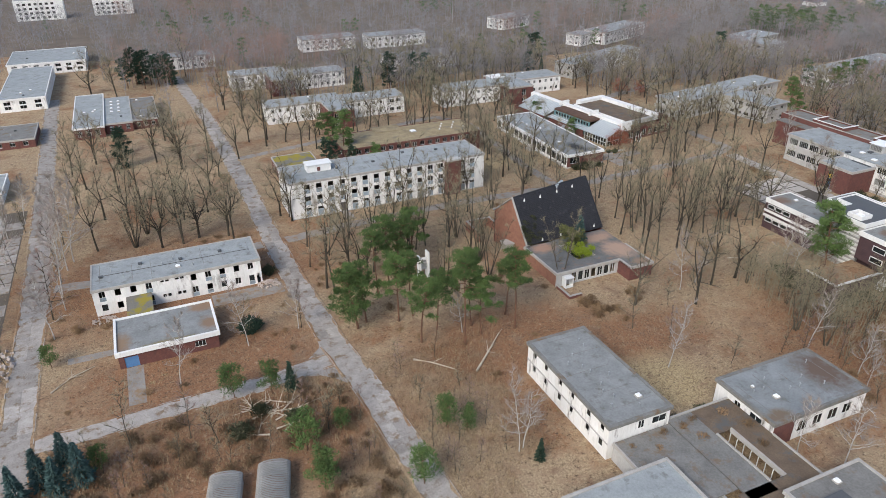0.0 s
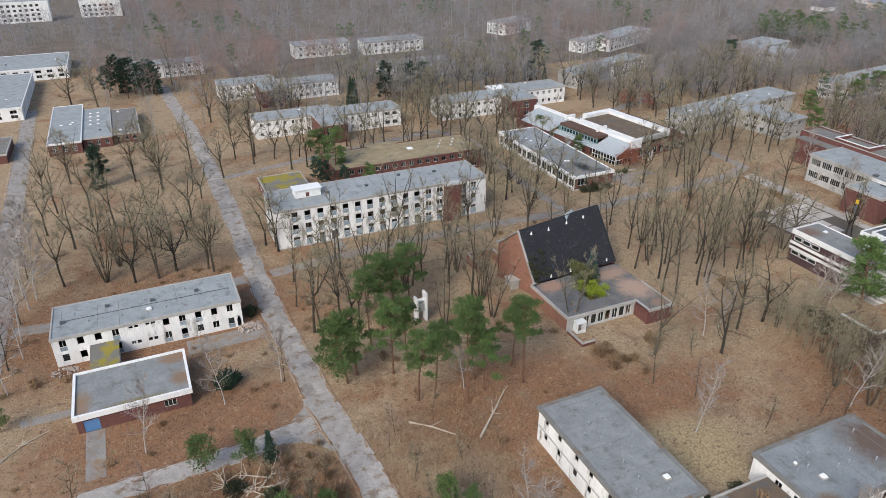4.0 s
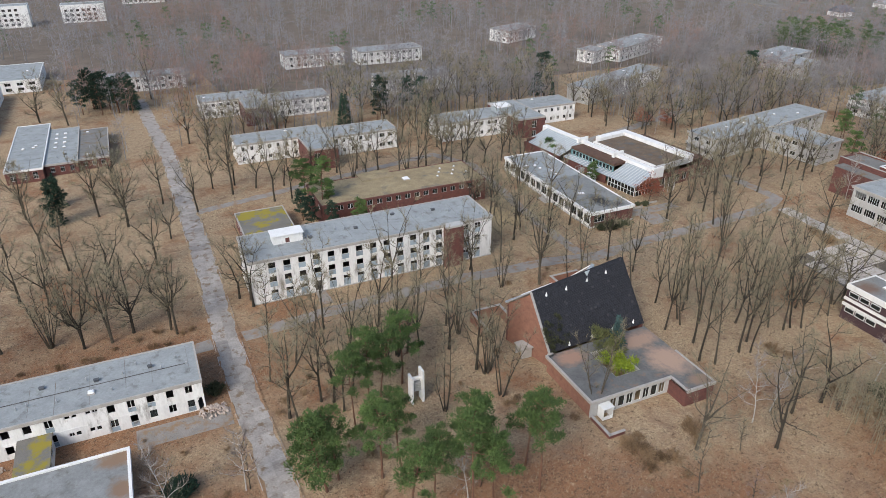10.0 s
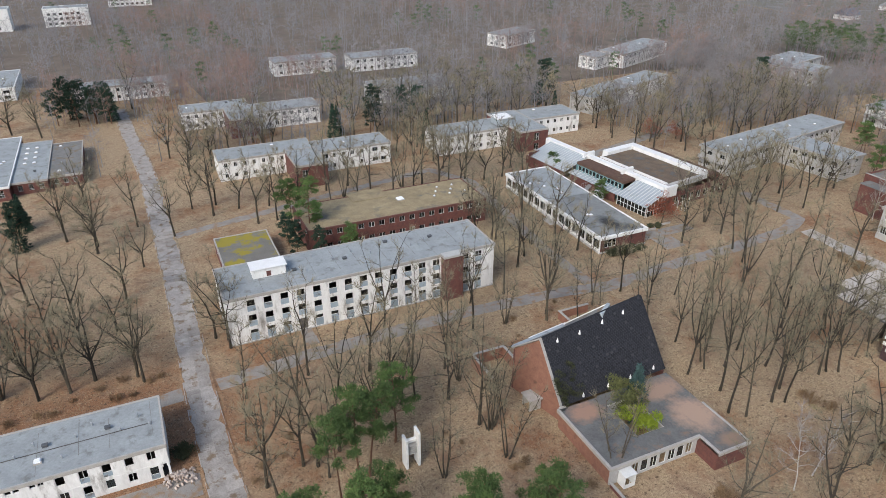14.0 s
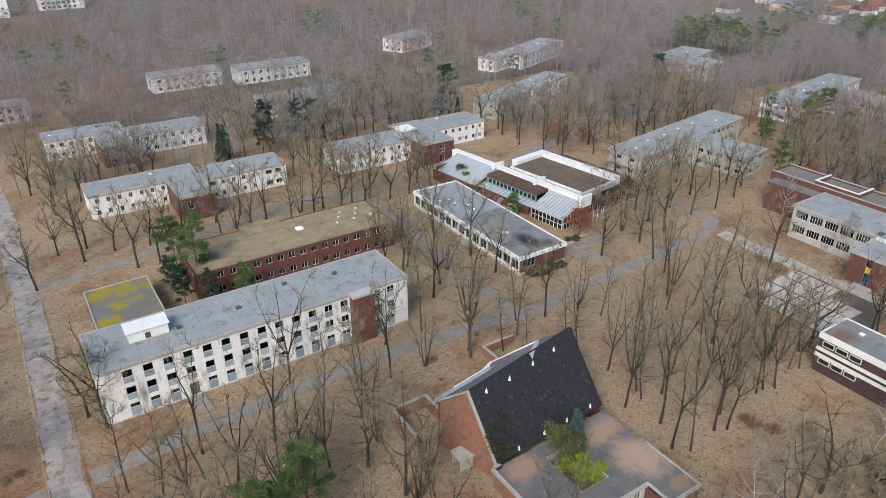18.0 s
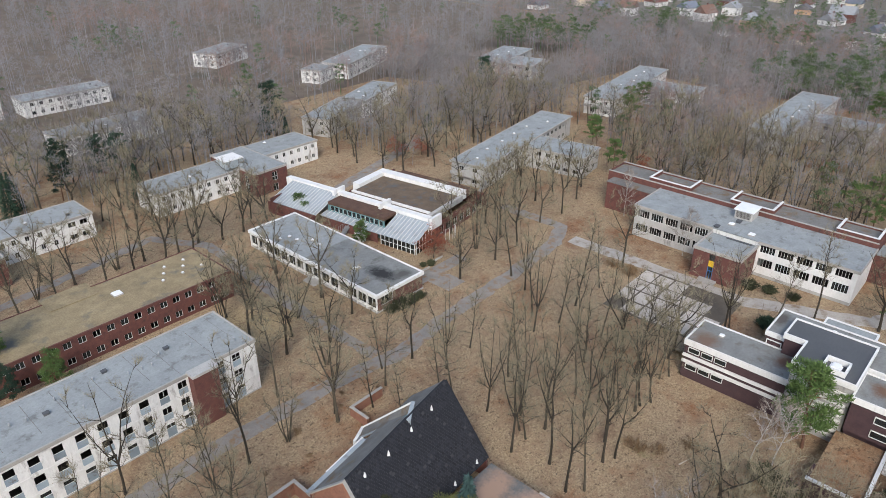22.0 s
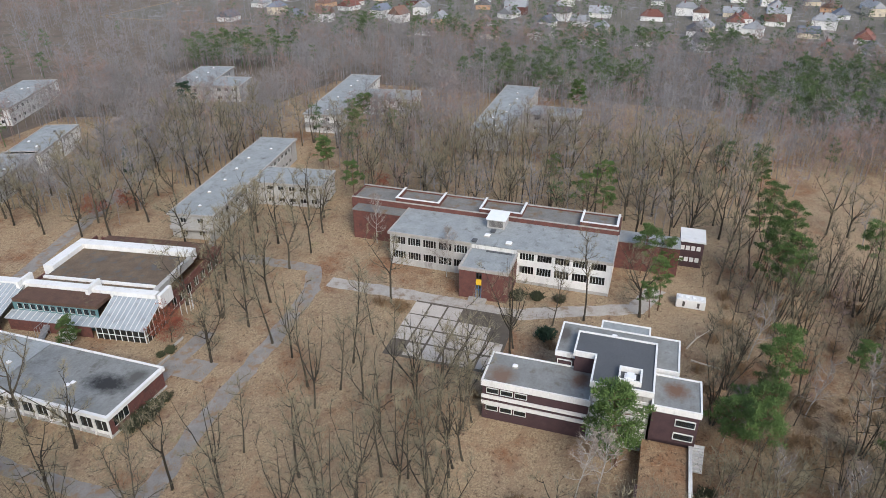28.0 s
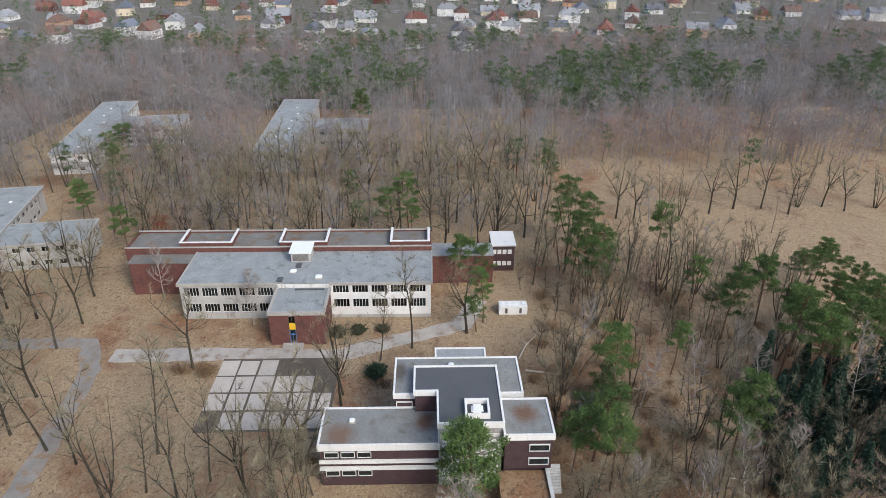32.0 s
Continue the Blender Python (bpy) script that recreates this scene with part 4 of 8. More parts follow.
def chapel():
    b = thing("chapel", 0, 0, 0, 0, "brick chapel with a great black slate lean roof and low annexe", "chapel")
    # great slope: low edge on the south, steep rise to a level ridge
    p0, p1 = ROOF_LOW
    q0, q1 = ROOF_RIDGE

    def at(u, v):
        return (p0.lerp(p1, u)).lerp(q0.lerp(q1, u), v)

    nrm = (p1 - p0).cross(q0 - p0).normalized()
    bm = bmesh.new()
    n = 8
    grid = [[bm.verts.new(at(i / n, j / n)) for j in range(n + 1)] for i in range(n + 1)]
    low = [[bm.verts.new(at(i / n, j / n) - nrm * 0.35) for j in range(n + 1)] for i in range(n + 1)]
    for i in range(n):
        for j in range(n):
            bm.faces.new((grid[i][j], grid[i + 1][j], grid[i + 1][j + 1], grid[i][j + 1]))
            bm.faces.new((low[i][j + 1], low[i + 1][j + 1], low[i + 1][j], low[i][j]))
    for i in range(n):
        bm.faces.new((grid[i][0], low[i][0], low[i + 1][0], grid[i + 1][0]))
        bm.faces.new((grid[i + 1][n], low[i + 1][n], low[i][n], grid[i][n]))
        bm.faces.new((grid[0][i + 1], low[0][i + 1], low[0][i], grid[0][i]))
        bm.faces.new((grid[n][i], low[n][i], low[n][i + 1], grid[n][i + 1]))
    roof = part("slate_roof", bm, SLATE_BED, b, "black slate roof slope")
    # slates: the lower courses one by one, the rest joined
    rest = bmesh.new()
    for r in range(30):
        v0, v1 = (r + 0.08) / 30, (r + 0.96) / 30
        m = 44
        for c in range(m):
            if random.random() < 0.02:
                continue
            u0 = (c + (r % 2) * 0.5) / m + random.uniform(-0.001, 0.001)
            u1 = min(u0 + 0.86 / m, 1)
            if u0 > 1:
                continue
            vv = min(v1, 1)
            lift = random.uniform(0.06, 0.15)
            single = 17 <= r < 24
            bm = bmesh.new() if single else rest
            vs = [bm.verts.new(x) for x in (at(u0, v0) + nrm * lift, at(u1, v0) + nrm * lift, at(u1, vv) + nrm * 0.02, at(u0, vv) + nrm * 0.02, at(u0, v0) + nrm * 0.005, at(u1, v0) + nrm * 0.005)]
            bm.faces.new(vs[:4])
            bm.faces.new((vs[1], vs[0], vs[4], vs[5]))
            if single:
                part("slate", bm, SLATE, roof)
    tagged(part("slate", rest, SLATE, roof), kind="stuff")
    # little white snow hooks
    for u, v in ((0.12, 0.88), (0.33, 0.86), (0.56, 0.87), (0.78, 0.88), (0.2, 0.04), (0.44, 0.05), (0.66, 0.05), (0.9, 0.06)):
        c = at(u, v) + nrm * 0.08
        bm = bmesh.new()
        bmesh.ops.create_cone(bm, cap_ends=True, segments=4, radius1=0.3, radius2=0.02, depth=0.85, matrix=Matrix.Translation(c + Vector((0, 0, 0.3))))
        part("roof_vent_cowl", bm, WHITE, roof, "small white pointed vent cowl")
    # verge of pale metal along the west and north edges
    def bar(name, a, c, w, m, up=0.25, parent=b):
        bm = bmesh.new()
        d = (c - a).normalized()
        s = d.cross(Vector((0, 0, 1))).normalized() * w / 2
        vs = [bm.verts.new(x) for x in (a - s, a + s, c + s, c - s, a - s + Vector((0, 0, up)), a + s + Vector((0, 0, up)), c + s + Vector((0, 0, up)), c - s + Vector((0, 0, up)))]
        for f in ((3, 2, 1, 0), (4, 5, 6, 7), (0, 1, 5, 4), (1, 2, 6, 5), (2, 3, 7, 6), (3, 0, 4, 7)):
            bm.faces.new([vs[i] for i in f])
        bmesh.ops.recalc_face_normals(bm, faces=bm.faces)
        return part(name, bm, m, parent)

    n0, n1 = Vector((74.7, 136.3, 8.6)), Vector((97.6, 139.8, 9.0))
    bar("verge", p0 + Vector((-0.3, -0.2, -0.1)), q0 + Vector((-0.3, 0, 0.0)), 0.5, KERB, 0.22)
    bar("verge", q0 + Vector((-0.3, 0, 0.0)), n0 + Vector((-0.3, 0, 0)), 0.5, KERB, 0.22)
    bar("verge_foot", p0 + Vector((-0.75, -0.6, -1.2)), p0 + Vector((0.4, -0.55, -1.2)), 1.1, KERB, 1.35)
    bar("ridge_cap", q0 + Vector((0, 0.12, 0)), q1 + Vector((0, 0.12, 0)), 0.3, SLATE, 0.12)
    bar("verge", p1 + Vector((0.15, 0, 0)), q1 + Vector((0.15, 0, -0.05)), 0.3, SLATE, 0.12)

    def plate(name, outline, off, m, label=""):
        """A slab between an outline and the same outline moved by off."""
        bm = bmesh.new()
        a = [bm.verts.new(v) for v in outline]
        c = [bm.verts.new(Vector(v) + off) for v in outline]
        bm.faces.new(a)
        bm.faces.new(c[::-1])
        for k in range(len(a)):
            bm.faces.new((a[k], c[k], c[(k + 1) % len(a)], a[(k + 1) % len(a)]))
        bmesh.ops.recalc_face_normals(bm, faces=bm.faces)
        return part(name, bm, m, b, label)

    def down(v, z=-0.2):
        return Vector((v.x, v.y, z))

    low = Vector((0, 0, -0.25))
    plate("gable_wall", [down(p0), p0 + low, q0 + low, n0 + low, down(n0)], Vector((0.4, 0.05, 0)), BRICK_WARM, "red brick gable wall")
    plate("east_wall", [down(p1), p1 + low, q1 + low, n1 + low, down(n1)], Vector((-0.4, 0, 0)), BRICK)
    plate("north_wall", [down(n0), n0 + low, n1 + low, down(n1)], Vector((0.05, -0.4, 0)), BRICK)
    plate("north_roof", [q0 + Vector((0.2, 0.3, -0.1)), q1 + Vector((-0.2, 0.3, -0.1)), n1, n0], Vector((0, 0, -0.3)), FELT_OLD, "weathered felt on the hidden slope")
    m0 = n0.lerp(n1, 0.5)
    bar("eaves_coping", n0 + Vector((-0.3, 0.1, 0)), m0, 0.7, ZINC, 0.25)
    bar("eaves_trim", n0.lerp(n1, 0.16) + Vector((0, 0.5, 0.02)), m0 + Vector((0, 0.5, 0.02)), 0.18, WHITE, 0.27)
    # glazed strip that runs down the hidden slope from the ridge
    t0, t1 = Vector((92.2, 134.4, 13.6)), Vector((90.9, 144.2, 3.9))
    g0, g1 = Vector((89.6, 132.3, 13.7)), Vector((88.0, 142.4, 4.4))
    plate("strip_roof", [g0 + Vector((0.6, 0, 0.35)), t0 + Vector((0, 0, 0.35)), t1 + Vector((0, 0, 0.3)), g1 + Vector((0.6, 0, 0.3))], Vector((0, 0, -0.2)), FELT_OLD, "narrow leaf-strewn strip roof")
    plate("strip_glass", [g0 + Vector((0.1, 0.9, -0.7)), g1 + Vector((0.1, -0.8, -0.1)), g1 + Vector((0.55, -0.8, 0.2)), g0 + Vector((0.55, 0.9, 0.2))], Vector((0.08, 0, -0.04)), TEAL, "dark teal strip of glazing")
    bar("strip_frame", g0 + Vector((-0.1, 0.2, -0.9)), g1 + Vector((-0.1, 0, -0.4)), 0.35, ZINC, 0.3)
    bar("strip_frame", g0 + Vector((0.7, 0.2, 0.3)), g1 + Vector((0.7, 0, 0.25)), 0.5, ZINC, 0.22)
    bar("strip_coping", t0 + Vector((0.1, 0, 0.3)), t1 + Vector((0.1, 0, 0.25)), 0.35, WHITE, 0.3)
    bar("strip_end", g0 + Vector((-0.3, -0.2, -0.6)), t0 + Vector((0.2, -0.2, -0.4)), 0.6, ZINC, 1.1)
    bar("strip_end", g1 + Vector((-0.4, 0, -0.6)), t1 + Vector((0.2, 0.1, -0.6)), 0.5, WHITE, 1.0)
    plate("strip_wall", [down(g1), g1 + Vector((0, 0, -0.5)), t1 + Vector((0, 0, -0.5)), down(t1)], Vector((0, -0.4, 0)), BRICK)
    # yard walls
    def yard(rows, h, nm, label):
        w = thing(nm, 0, 0, 0, 0, label, "wall")
        for x0, x1, y0, y1 in rows:
            ob = part("wall", box(x0, x1, y0, y1, -0.2, h), BRICK_WARM, w)
            part("coping", box(x0 - 0.06, x1 + 0.06, y0 - 0.06, y1 + 0.06, h, h + 0.14), KERB, ob)
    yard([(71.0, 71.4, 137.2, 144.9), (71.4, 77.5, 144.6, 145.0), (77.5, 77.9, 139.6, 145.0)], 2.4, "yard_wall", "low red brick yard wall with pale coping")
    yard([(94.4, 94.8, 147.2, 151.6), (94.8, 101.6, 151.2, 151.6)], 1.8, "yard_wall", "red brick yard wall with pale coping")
    part("porch", boxes((74.2, 76.4, 129.2, 129.45, 0, 2.1), (74.2, 76.4, 131.4, 131.65, 0, 2.1), (74.0, 76.6, 129.0, 131.9, 2.1, 2.35)), KERB, b, "small concrete side porch")
    # low annexe round a planted patio
    an = thing("chapel_annexe", 0, 0, 0, 0, "low brick annexe with grey roof round a planted patio", "building")
    h = 3.3
    holes = [(80.6 + 1.75 * i, 81.9 + 1.75 * i, 0.4, 2.7) for i in range(7)]
    wall_with_holes(an, "s", 76.6, 93.4, 110.2, 124, -0.2, h, holes, GREYWALL)
    for i, hh in enumerate(holes):
        window(an, "s", 110.2, *hh, 0 if i % 2 else 1, FRAMEW, glass=i % 3 != 0)
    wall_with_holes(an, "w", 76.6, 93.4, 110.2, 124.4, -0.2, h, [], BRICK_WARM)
    part("wall", box(93.2, 93.5, 105.9, 110.2, -0.2, h), BRICK, an)
    part("wall", box(93.5, 99.4, 105.9, 106.2, -0.2, h), BRICK, an)
    part("wall", box(99.1, 99.4, 106.2, 116, -0.2, h), BRICK, an)
    part("wall", boxes((84.4, 84.6, 114.1, 122.0, 0, h), (89.6, 89.8, 114.1, 122.0, 0, h), (84.6, 89.6, 114.0, 114.2, 0, h), (84.6, 89.6, 121.9, 122.1, 0, h)), GREYWALL, an)
    rf = parts("roof", ((76.7, 84.4, 110.3, 124.3, h, h + 0.15), (84.4, 89.8, 110.3, 114.0, h, h + 0.15), (84.4, 89.8, 122.1, 124.6, h, h + 0.15), (89.8, 99.3, 110.3, 124.8, h, h + 0.15), (93.5, 99.3, 106.0, 110.3, h, h + 0.15)), FELT_ANNEXE, an)
    part("roof_edge", boxes((76.4, 93.5, 109.9, 110.3, h - 0.3, h + 0.3), (76.3, 76.7, 110.3, 124.4, h - 0.3, h + 0.3), (93.2, 93.6, 105.7, 109.9, h - 0.3, h + 0.3), (93.6, 99.6, 105.7, 106.05, h - 0.3, h + 0.3), (99.25, 99.6, 106.05, 116, h - 0.3, h + 0.3)), KERB, an)
    parts("bay_window_post", ((78.0, 78.1, 108.6, 110.1, 0.2, 2.5), (79.9, 80.0, 108.6, 110.1, 0.2, 2.5), (78.0, 80.0, 108.5, 108.6, 0.2, 0.9), (78.0, 78.1, 108.5, 108.6, 0.9, 2.5), (78.95, 79.05, 108.5, 108.6, 0.9, 2.5), (79.9, 80, 108.5, 108.6, 0.9, 2.5), (77.9, 80.1, 108.4, 110.1, 2.5, 2.65)), FRAMEW, an, "white framed glazed bay")
    w = thing("garden_wall", 0, 0, 0, 0, "low garden wall with pale coping", "wall")
    for r in ((76.5, 76.8, 104.6, 109.9), (76.8, 79.6, 104.6, 104.9)):
        ob = part("wall", box(*r, -0.2, 0.7), BRICK, w)
        part("coping", box(r[0] - 0.08, r[1] + 0.08, r[2] - 0.08, r[3] + 0.08, 0.7, 0.85), KERB, ob)
    t = thing("bell_tower", 0, 0, 0, 0, "slim white concrete bell frame among trees", "tower")
    part("slab", soft_box(50.2, 50.6, 125.6, 127.4, -0.3, 5.6), WHITE, t)
    part("slab", soft_box(52.2, 52.6, 125.6, 127.4, -0.3, 6.6), WHITE, t)
    part("crossbeam", soft_box(50.6, 52.2, 126.2, 126.8, 4.6, 5.1), WHITE, t)
    part("louvre", boxes(*[(50.62, 52.18, 126.0, 127.0, 2.4 + 0.4 * i, 2.48 + 0.4 * i) for i in range(5)]), GREYWALL, t)


# ---------------------------------------------------------------- school H
def school():
    b = thing("school_building", 0, 0, 0, 0, "two-storey white school with ribbon windows and red brick entrance", "school")
    h = 8.3
    def wing(y0, y1, groups, per, z_rows, mat_w):
        holes = []
        for c in groups:
            for z0, z1 in z_rows:
                holes.append((c - per / 2, c + per / 2, z0, z1))
        shell(b, 189.4, 203.2, y0, y1, h, {"w": holes, "s": [(196, 198, 5.8, 7.6)]}, mat_w, (0.6, 4.5), inner=True)
        for i, hh in enumerate(holes):
            window(b, "w", 189.4, *hh, 4, FRAMEW, glass=i % 3 == 0, rail=None)
    wing(98.2, 119.0, [100.9 + 3.98 * k for k in range(5)], 3.3, ((2.5, 4.5), (6.0, 7.8)), WHITE)
    wing(129.8, 149.9, [132.4, 136.2, 140.0, 143.8, 147.6], 3.2, ((5.4, 7.4), (1.6, 3.6)), GREYWALL)
    part("wall", box(189.6, 203, 119.02, 129.78, -0.2, h), RENDER, b)
    parts("plinth", ((189.3, 189.39, 98.2, 119, -0.2, 0.7), (189.3, 189.39, 129.8, 149.9, -0.2, 1.2)), GREYWALL, b)
    part("roof", box(189.3, 203.4, 98.1, 150.0, h, h + 0.15), FELT, b)
    parts("roof_edge", ((189.0, 189.3, 98.0, 119, h - 0.35, h + 0.3), (189.0, 189.3, 129.8, 150, h - 0.35, h + 0.3), (189.0, 203.4, 97.8, 98.1, h - 0.35, h + 0.3), (189.0, 203.4, 150, 150.3, h - 0.35, h + 0.3)), KERB, b)
    e = part("entrance_block", boxes((179.6, 189.3, 119.0, 119.3, -0.2, 7.2), (179.6, 189.3, 129.5, 129.8, -0.2, 7.2), (179.6, 179.9, 119.3, 124.7, -0.2, 7.2), (179.6, 179.9, 126.0, 129.5, -0.2, 7.2), (179.6, 179.9, 124.7, 126.0, 6.6, 7.2)), BRICK, b, "dark red brick entrance block")
    part("yellow_panel", box(179.66, 179.72, 124.75, 125.95, 3.5, 5.0), YELLOW, e, "yellow panel over the door")
    part("upper_window", boxes((179.66, 179.74, 124.7, 124.8, 5.0, 6.6), (179.66, 179.74, 125.9, 126, 5.0, 6.6), (179.66, 179.74, 125.3, 125.4, 5.0, 6.6), (179.66, 179.74, 124.7, 126, 5.0, 5.1)), FRAMED, e)
    part("door", boxes((179.66, 179.74, 124.7, 124.85, 0, 3.5), (179.66, 179.74, 125.85, 126, 0, 3.5), (179.66, 179.74, 125.3, 125.4, 0, 3.5), (179.66, 179.74, 124.7, 126, 2.3, 2.5)), BLUEDOOR, e, "blue framed glass door")
    part("block_roof", box(179.9, 189.2, 119.3, 129.5, 7.2, 7.35), FELT, e)
    part("block_edge", boxes((179.4, 179.9, 118.8, 130, 6.9, 7.6), (179.9, 189.2, 118.8, 119.3, 6.9, 7.6), (179.9, 189.2, 129.5, 130, 6.9, 7.6)), KERB, e)
    for i in range(4):
        part("entrance_step", box(179.5 - 0.4 * (i + 1), 179.5 - 0.4 * i, 123.4, 127.4, -0.2, 0.5 - 0.12 * i), KERB, e)
    ph = part("roof_house", soft_box(198.4, 202.8, 124.2, 128.4, h + 0.15, h + 2.4), GREYWALL, b, "grey roof house with dark louvres")
    part("cap", box(198.0, 203.1, 123.9, 128.7, h + 2.4, h + 2.65), DOME, ph)
    part("louvre", boxes(*[(198.3, 198.38, 124.6, 128, h + 0.6 + 0.25 * i, h + 0.7 + 0.25 * i) for i in range(6)]), FRAMED, ph)
    vent(b, 194, 127.2, h + 0.15, "dome", 1.3)
    vent(b, 196.4, 126.4, h + 0.15, "box", 1.6)
    vent(b, 190.4, 129.3, h + 0.15, "box", 1.6)
    vent(b, 191.5, 121.5, h + 0.15, "dome", 1.4)
    part("roof_kerb", box(188.2, 188.6, 120, 126, 7.35, 7.6), FELT_DARK, b)
    for i in range(6):
        vent(b, 199 + (i % 3), 100 + i * 3, h + 0.15, "pipe")
    # rear brick range with raised parapets
    r = thing("brick_rear_range", 0, 0, 0, 0, "long red brick rear range with pink parapet and white copings", "building")
    part("wall", boxes((203.5, 203.8, 98, 166, -0.2, 9.5), (212, 212.3, 98, 166, -0.2, 9.5), (203.8, 212, 98, 98.3, -0.2, 9.5), (203.5, 203.8, 84, 97.98, -0.2, 7.0), (203.8, 209, 84, 84.3, -0.2, 7.0), (203.8, 212, 165.7, 166, -0.2, 9.5)), BRICK, r)
    part("roof", box(203.8, 212, 98.3, 165.7, 8.9, 9.1), FELT_OLD, r)
    part("roof_edge", boxes((203.4, 203.9, 98, 166, 9.5, 9.65), (211.9, 212.4, 98, 166, 9.5, 9.65)), KERB, r)
    for y0, y1 in ((142.6, 154.2), (121.4, 132), (98.4, 107.2)):
        part("raised_parapet", boxes((204.6, 204.9, y0, y1, 9.1, 10.2), (204.9, 211.6, y0, y0 + 0.35, 9.1, 10.2), (204.9, 211.6, y1 - 0.35, y1, 9.1, 10.2)), BRICK, r)
        part("coping", boxes((204.5, 205.0, y0 - 0.1, y1 + 0.1, 10.2, 10.35), (205.0, 211.7, y0 - 0.1, y0 + 0.45, 10.2, 10.35), (205.0, 211.7, y1 - 0.45, y1 + 0.1, 10.2, 10.35)), WHITE, r)
    part("wing", boxes((199.5, 203.4, 150.4, 164, -0.2, 7.8)), BRICK, r)
    part("wing_roof", box(199.3, 203.4, 150.4, 164.2, 7.8, 8.0), FELT_OLD, r)
    part("east_wing", boxes((209, 216, 78.5, 83.9, -0.2, 6.6)), BRICK_DARK, r)
    part("east_roof", box(208.7, 216.3, 78.2, 83.95, 6.6, 6.9), WHITE, r)
    parts("window", [(208.9, 208.99, 79.2 + 1.2 * i, 80.1 + 1.2 * i, z, z + 1.1) for i in range(4) for z in (1.5, 4.5)], FRAMEW, r)
    part("link_roof", box(203.3, 209.2, 83.9, 97.9, 7.0, 7.3), FELT, r)


# ---------------------------------------------------------------- J: stacked modern house
def house_j():
    b = thing("stacked_modern_house", 0, 0, 0, 0, "modern flat-roofed house of stacked dark brick volumes with white fascias", "building")

    def volume(x0, x1, y0, y1, z0, z1, wall, roof, fas=0.9, win=None, edge=0.3):
        body = part("volume", box(x0, x1, y0, y1, z0, z1 - fas + 0.01), wall, b)
        part("fascia", boxes((x0 - 0.25, x1 + 0.25, y0 - 0.25, y0 + edge - 0.25, z1 - fas, z1 + 0.15), (x0 - 0.25, x1 + 0.25, y1 - edge + 0.25, y1 + 0.25, z1 - fas, z1 + 0.15),
                             (x0 - 0.25, x0 + edge - 0.25, y0 + edge - 0.25, y1 - edge + 0.25, z1 - fas, z1 + 0.15), (x1 - edge + 0.25, x1 + 0.25, y0 + edge - 0.25, y1 - edge + 0.25, z1 - fas, z1 + 0.15)), WHITE, body, "white fascia band")
        part("roof", box(x0 + edge - 0.26, x1 - edge + 0.26, y0 + edge - 0.26, y1 - edge + 0.26, z1 - 0.3, z1 - 0.02), roof, body)
        return body

    west = volume(142.8, 150.7, 97.3, 114.8, -0.2, 8.0, BRICK_DARK, FELT_J, 1.0)
    volume(151.0, 160.0, 84.2, 104.0, -0.2, 10.6, BRICK_DARK, FELT_J, 0.8)
    top = part("volume", boxes((149.9, 155.8, 88.0, 100.8, 8.0, 11.2)), BRICK_DARK, b)
    part("volume", box(142.6, 149.88, 88.0, 97.25, -0.2, 11.2), GREYWALL, b)
    part("roof", boxes((149.9, 155.75, 88.05, 100.75, 11.2, 11.98), (142.65, 149.9, 88.05, 97.2, 11.2, 11.98)), FELT_DARK, top, "dark membrane on an L-shaped roof")
    parts("fascia", ((142.35, 156.05, 87.75, 88.05, 11.2, 12.2), (155.75, 156.05, 88.05, 101.05, 11.2, 12.2), (149.65, 155.75, 100.75, 101.05, 11.2, 12.2), (149.65, 149.95, 97.5, 100.75, 11.2, 12.2),
                     (142.35, 149.95, 97.2, 97.5, 11.2, 12.2), (142.35, 142.65, 88.05, 97.2, 11.2, 12.2)), WHITE, top, "white fascia band")
    volume(160.3, 163.7, 89.2, 97.4, -0.2, 9.9, BRICK_DARK, FELT, 0.6)
    east = volume(141.5, 149.2, 80.8, 87.7, 4.2, 10.7, BRICK_DARK, FELT_J, 0.9)
    part("lower_wall", box(142.6, 149.0, 81.4, 87.6, -0.2, 4.2), BRICK_DARK, b)
    # white bands and window strips on the west side
    for z in (3.3, 4.6):
        part("white_band", box(142.45, 142.78, 97.3, 114.9, z, z + 0.55), WHITE, west)
    for y in (107.2, 109.6, 112.0):
        for z in (2.0, 5.6):
            ob = part("window", boxes((142.6, 142.79, y, y + 2.1, z, z + 0.1), (142.6, 142.79, y, y + 2.1, z + 1.0, z + 1.1), (142.6, 142.79, y, y + 0.1, z, z + 1.1), (142.6, 142.79, y + 2.0, y + 2.1, z, z + 1.1)), FRAMEW, west)
            part("pane", box(142.68, 142.74, y + 0.1, y + 2.0, z + 0.1, z + 1.0), GLASS, ob)
    for i in range(9):
        part("louvre", box(142.35, 142.58, 88.4, 96.8, 1.2 + 1.05 * i, 1.65 + 1.05 * i), WHITE, b, "white horizontal louvre band")
    for z in (5.0, 7.6):
        ob = part("window", boxes((141.3, 141.49, 81.2, 84.2, z, z + 0.12), (141.3, 141.49, 81.2, 84.2, z + 1.2, z + 1.32), (141.3, 141.49, 81.2, 81.32, z, z + 1.3), (141.3, 141.49, 84.08, 84.2, z, z + 1.3)), FRAMEW, east)
        part("pane", box(141.38, 141.44, 81.3, 84.1, z + 0.12, z + 1.2), GLASS, ob)
    part("window", boxes((150.8, 150.99, 101.2, 103.8, 7.6, 7.75), (150.8, 150.99, 101.2, 103.8, 9.0, 9.15), (150.8, 150.99, 101.2, 101.35, 7.6, 9.1), (150.8, 150.99, 103.65, 103.8, 7.6, 9.1)), FRAMEW, b)
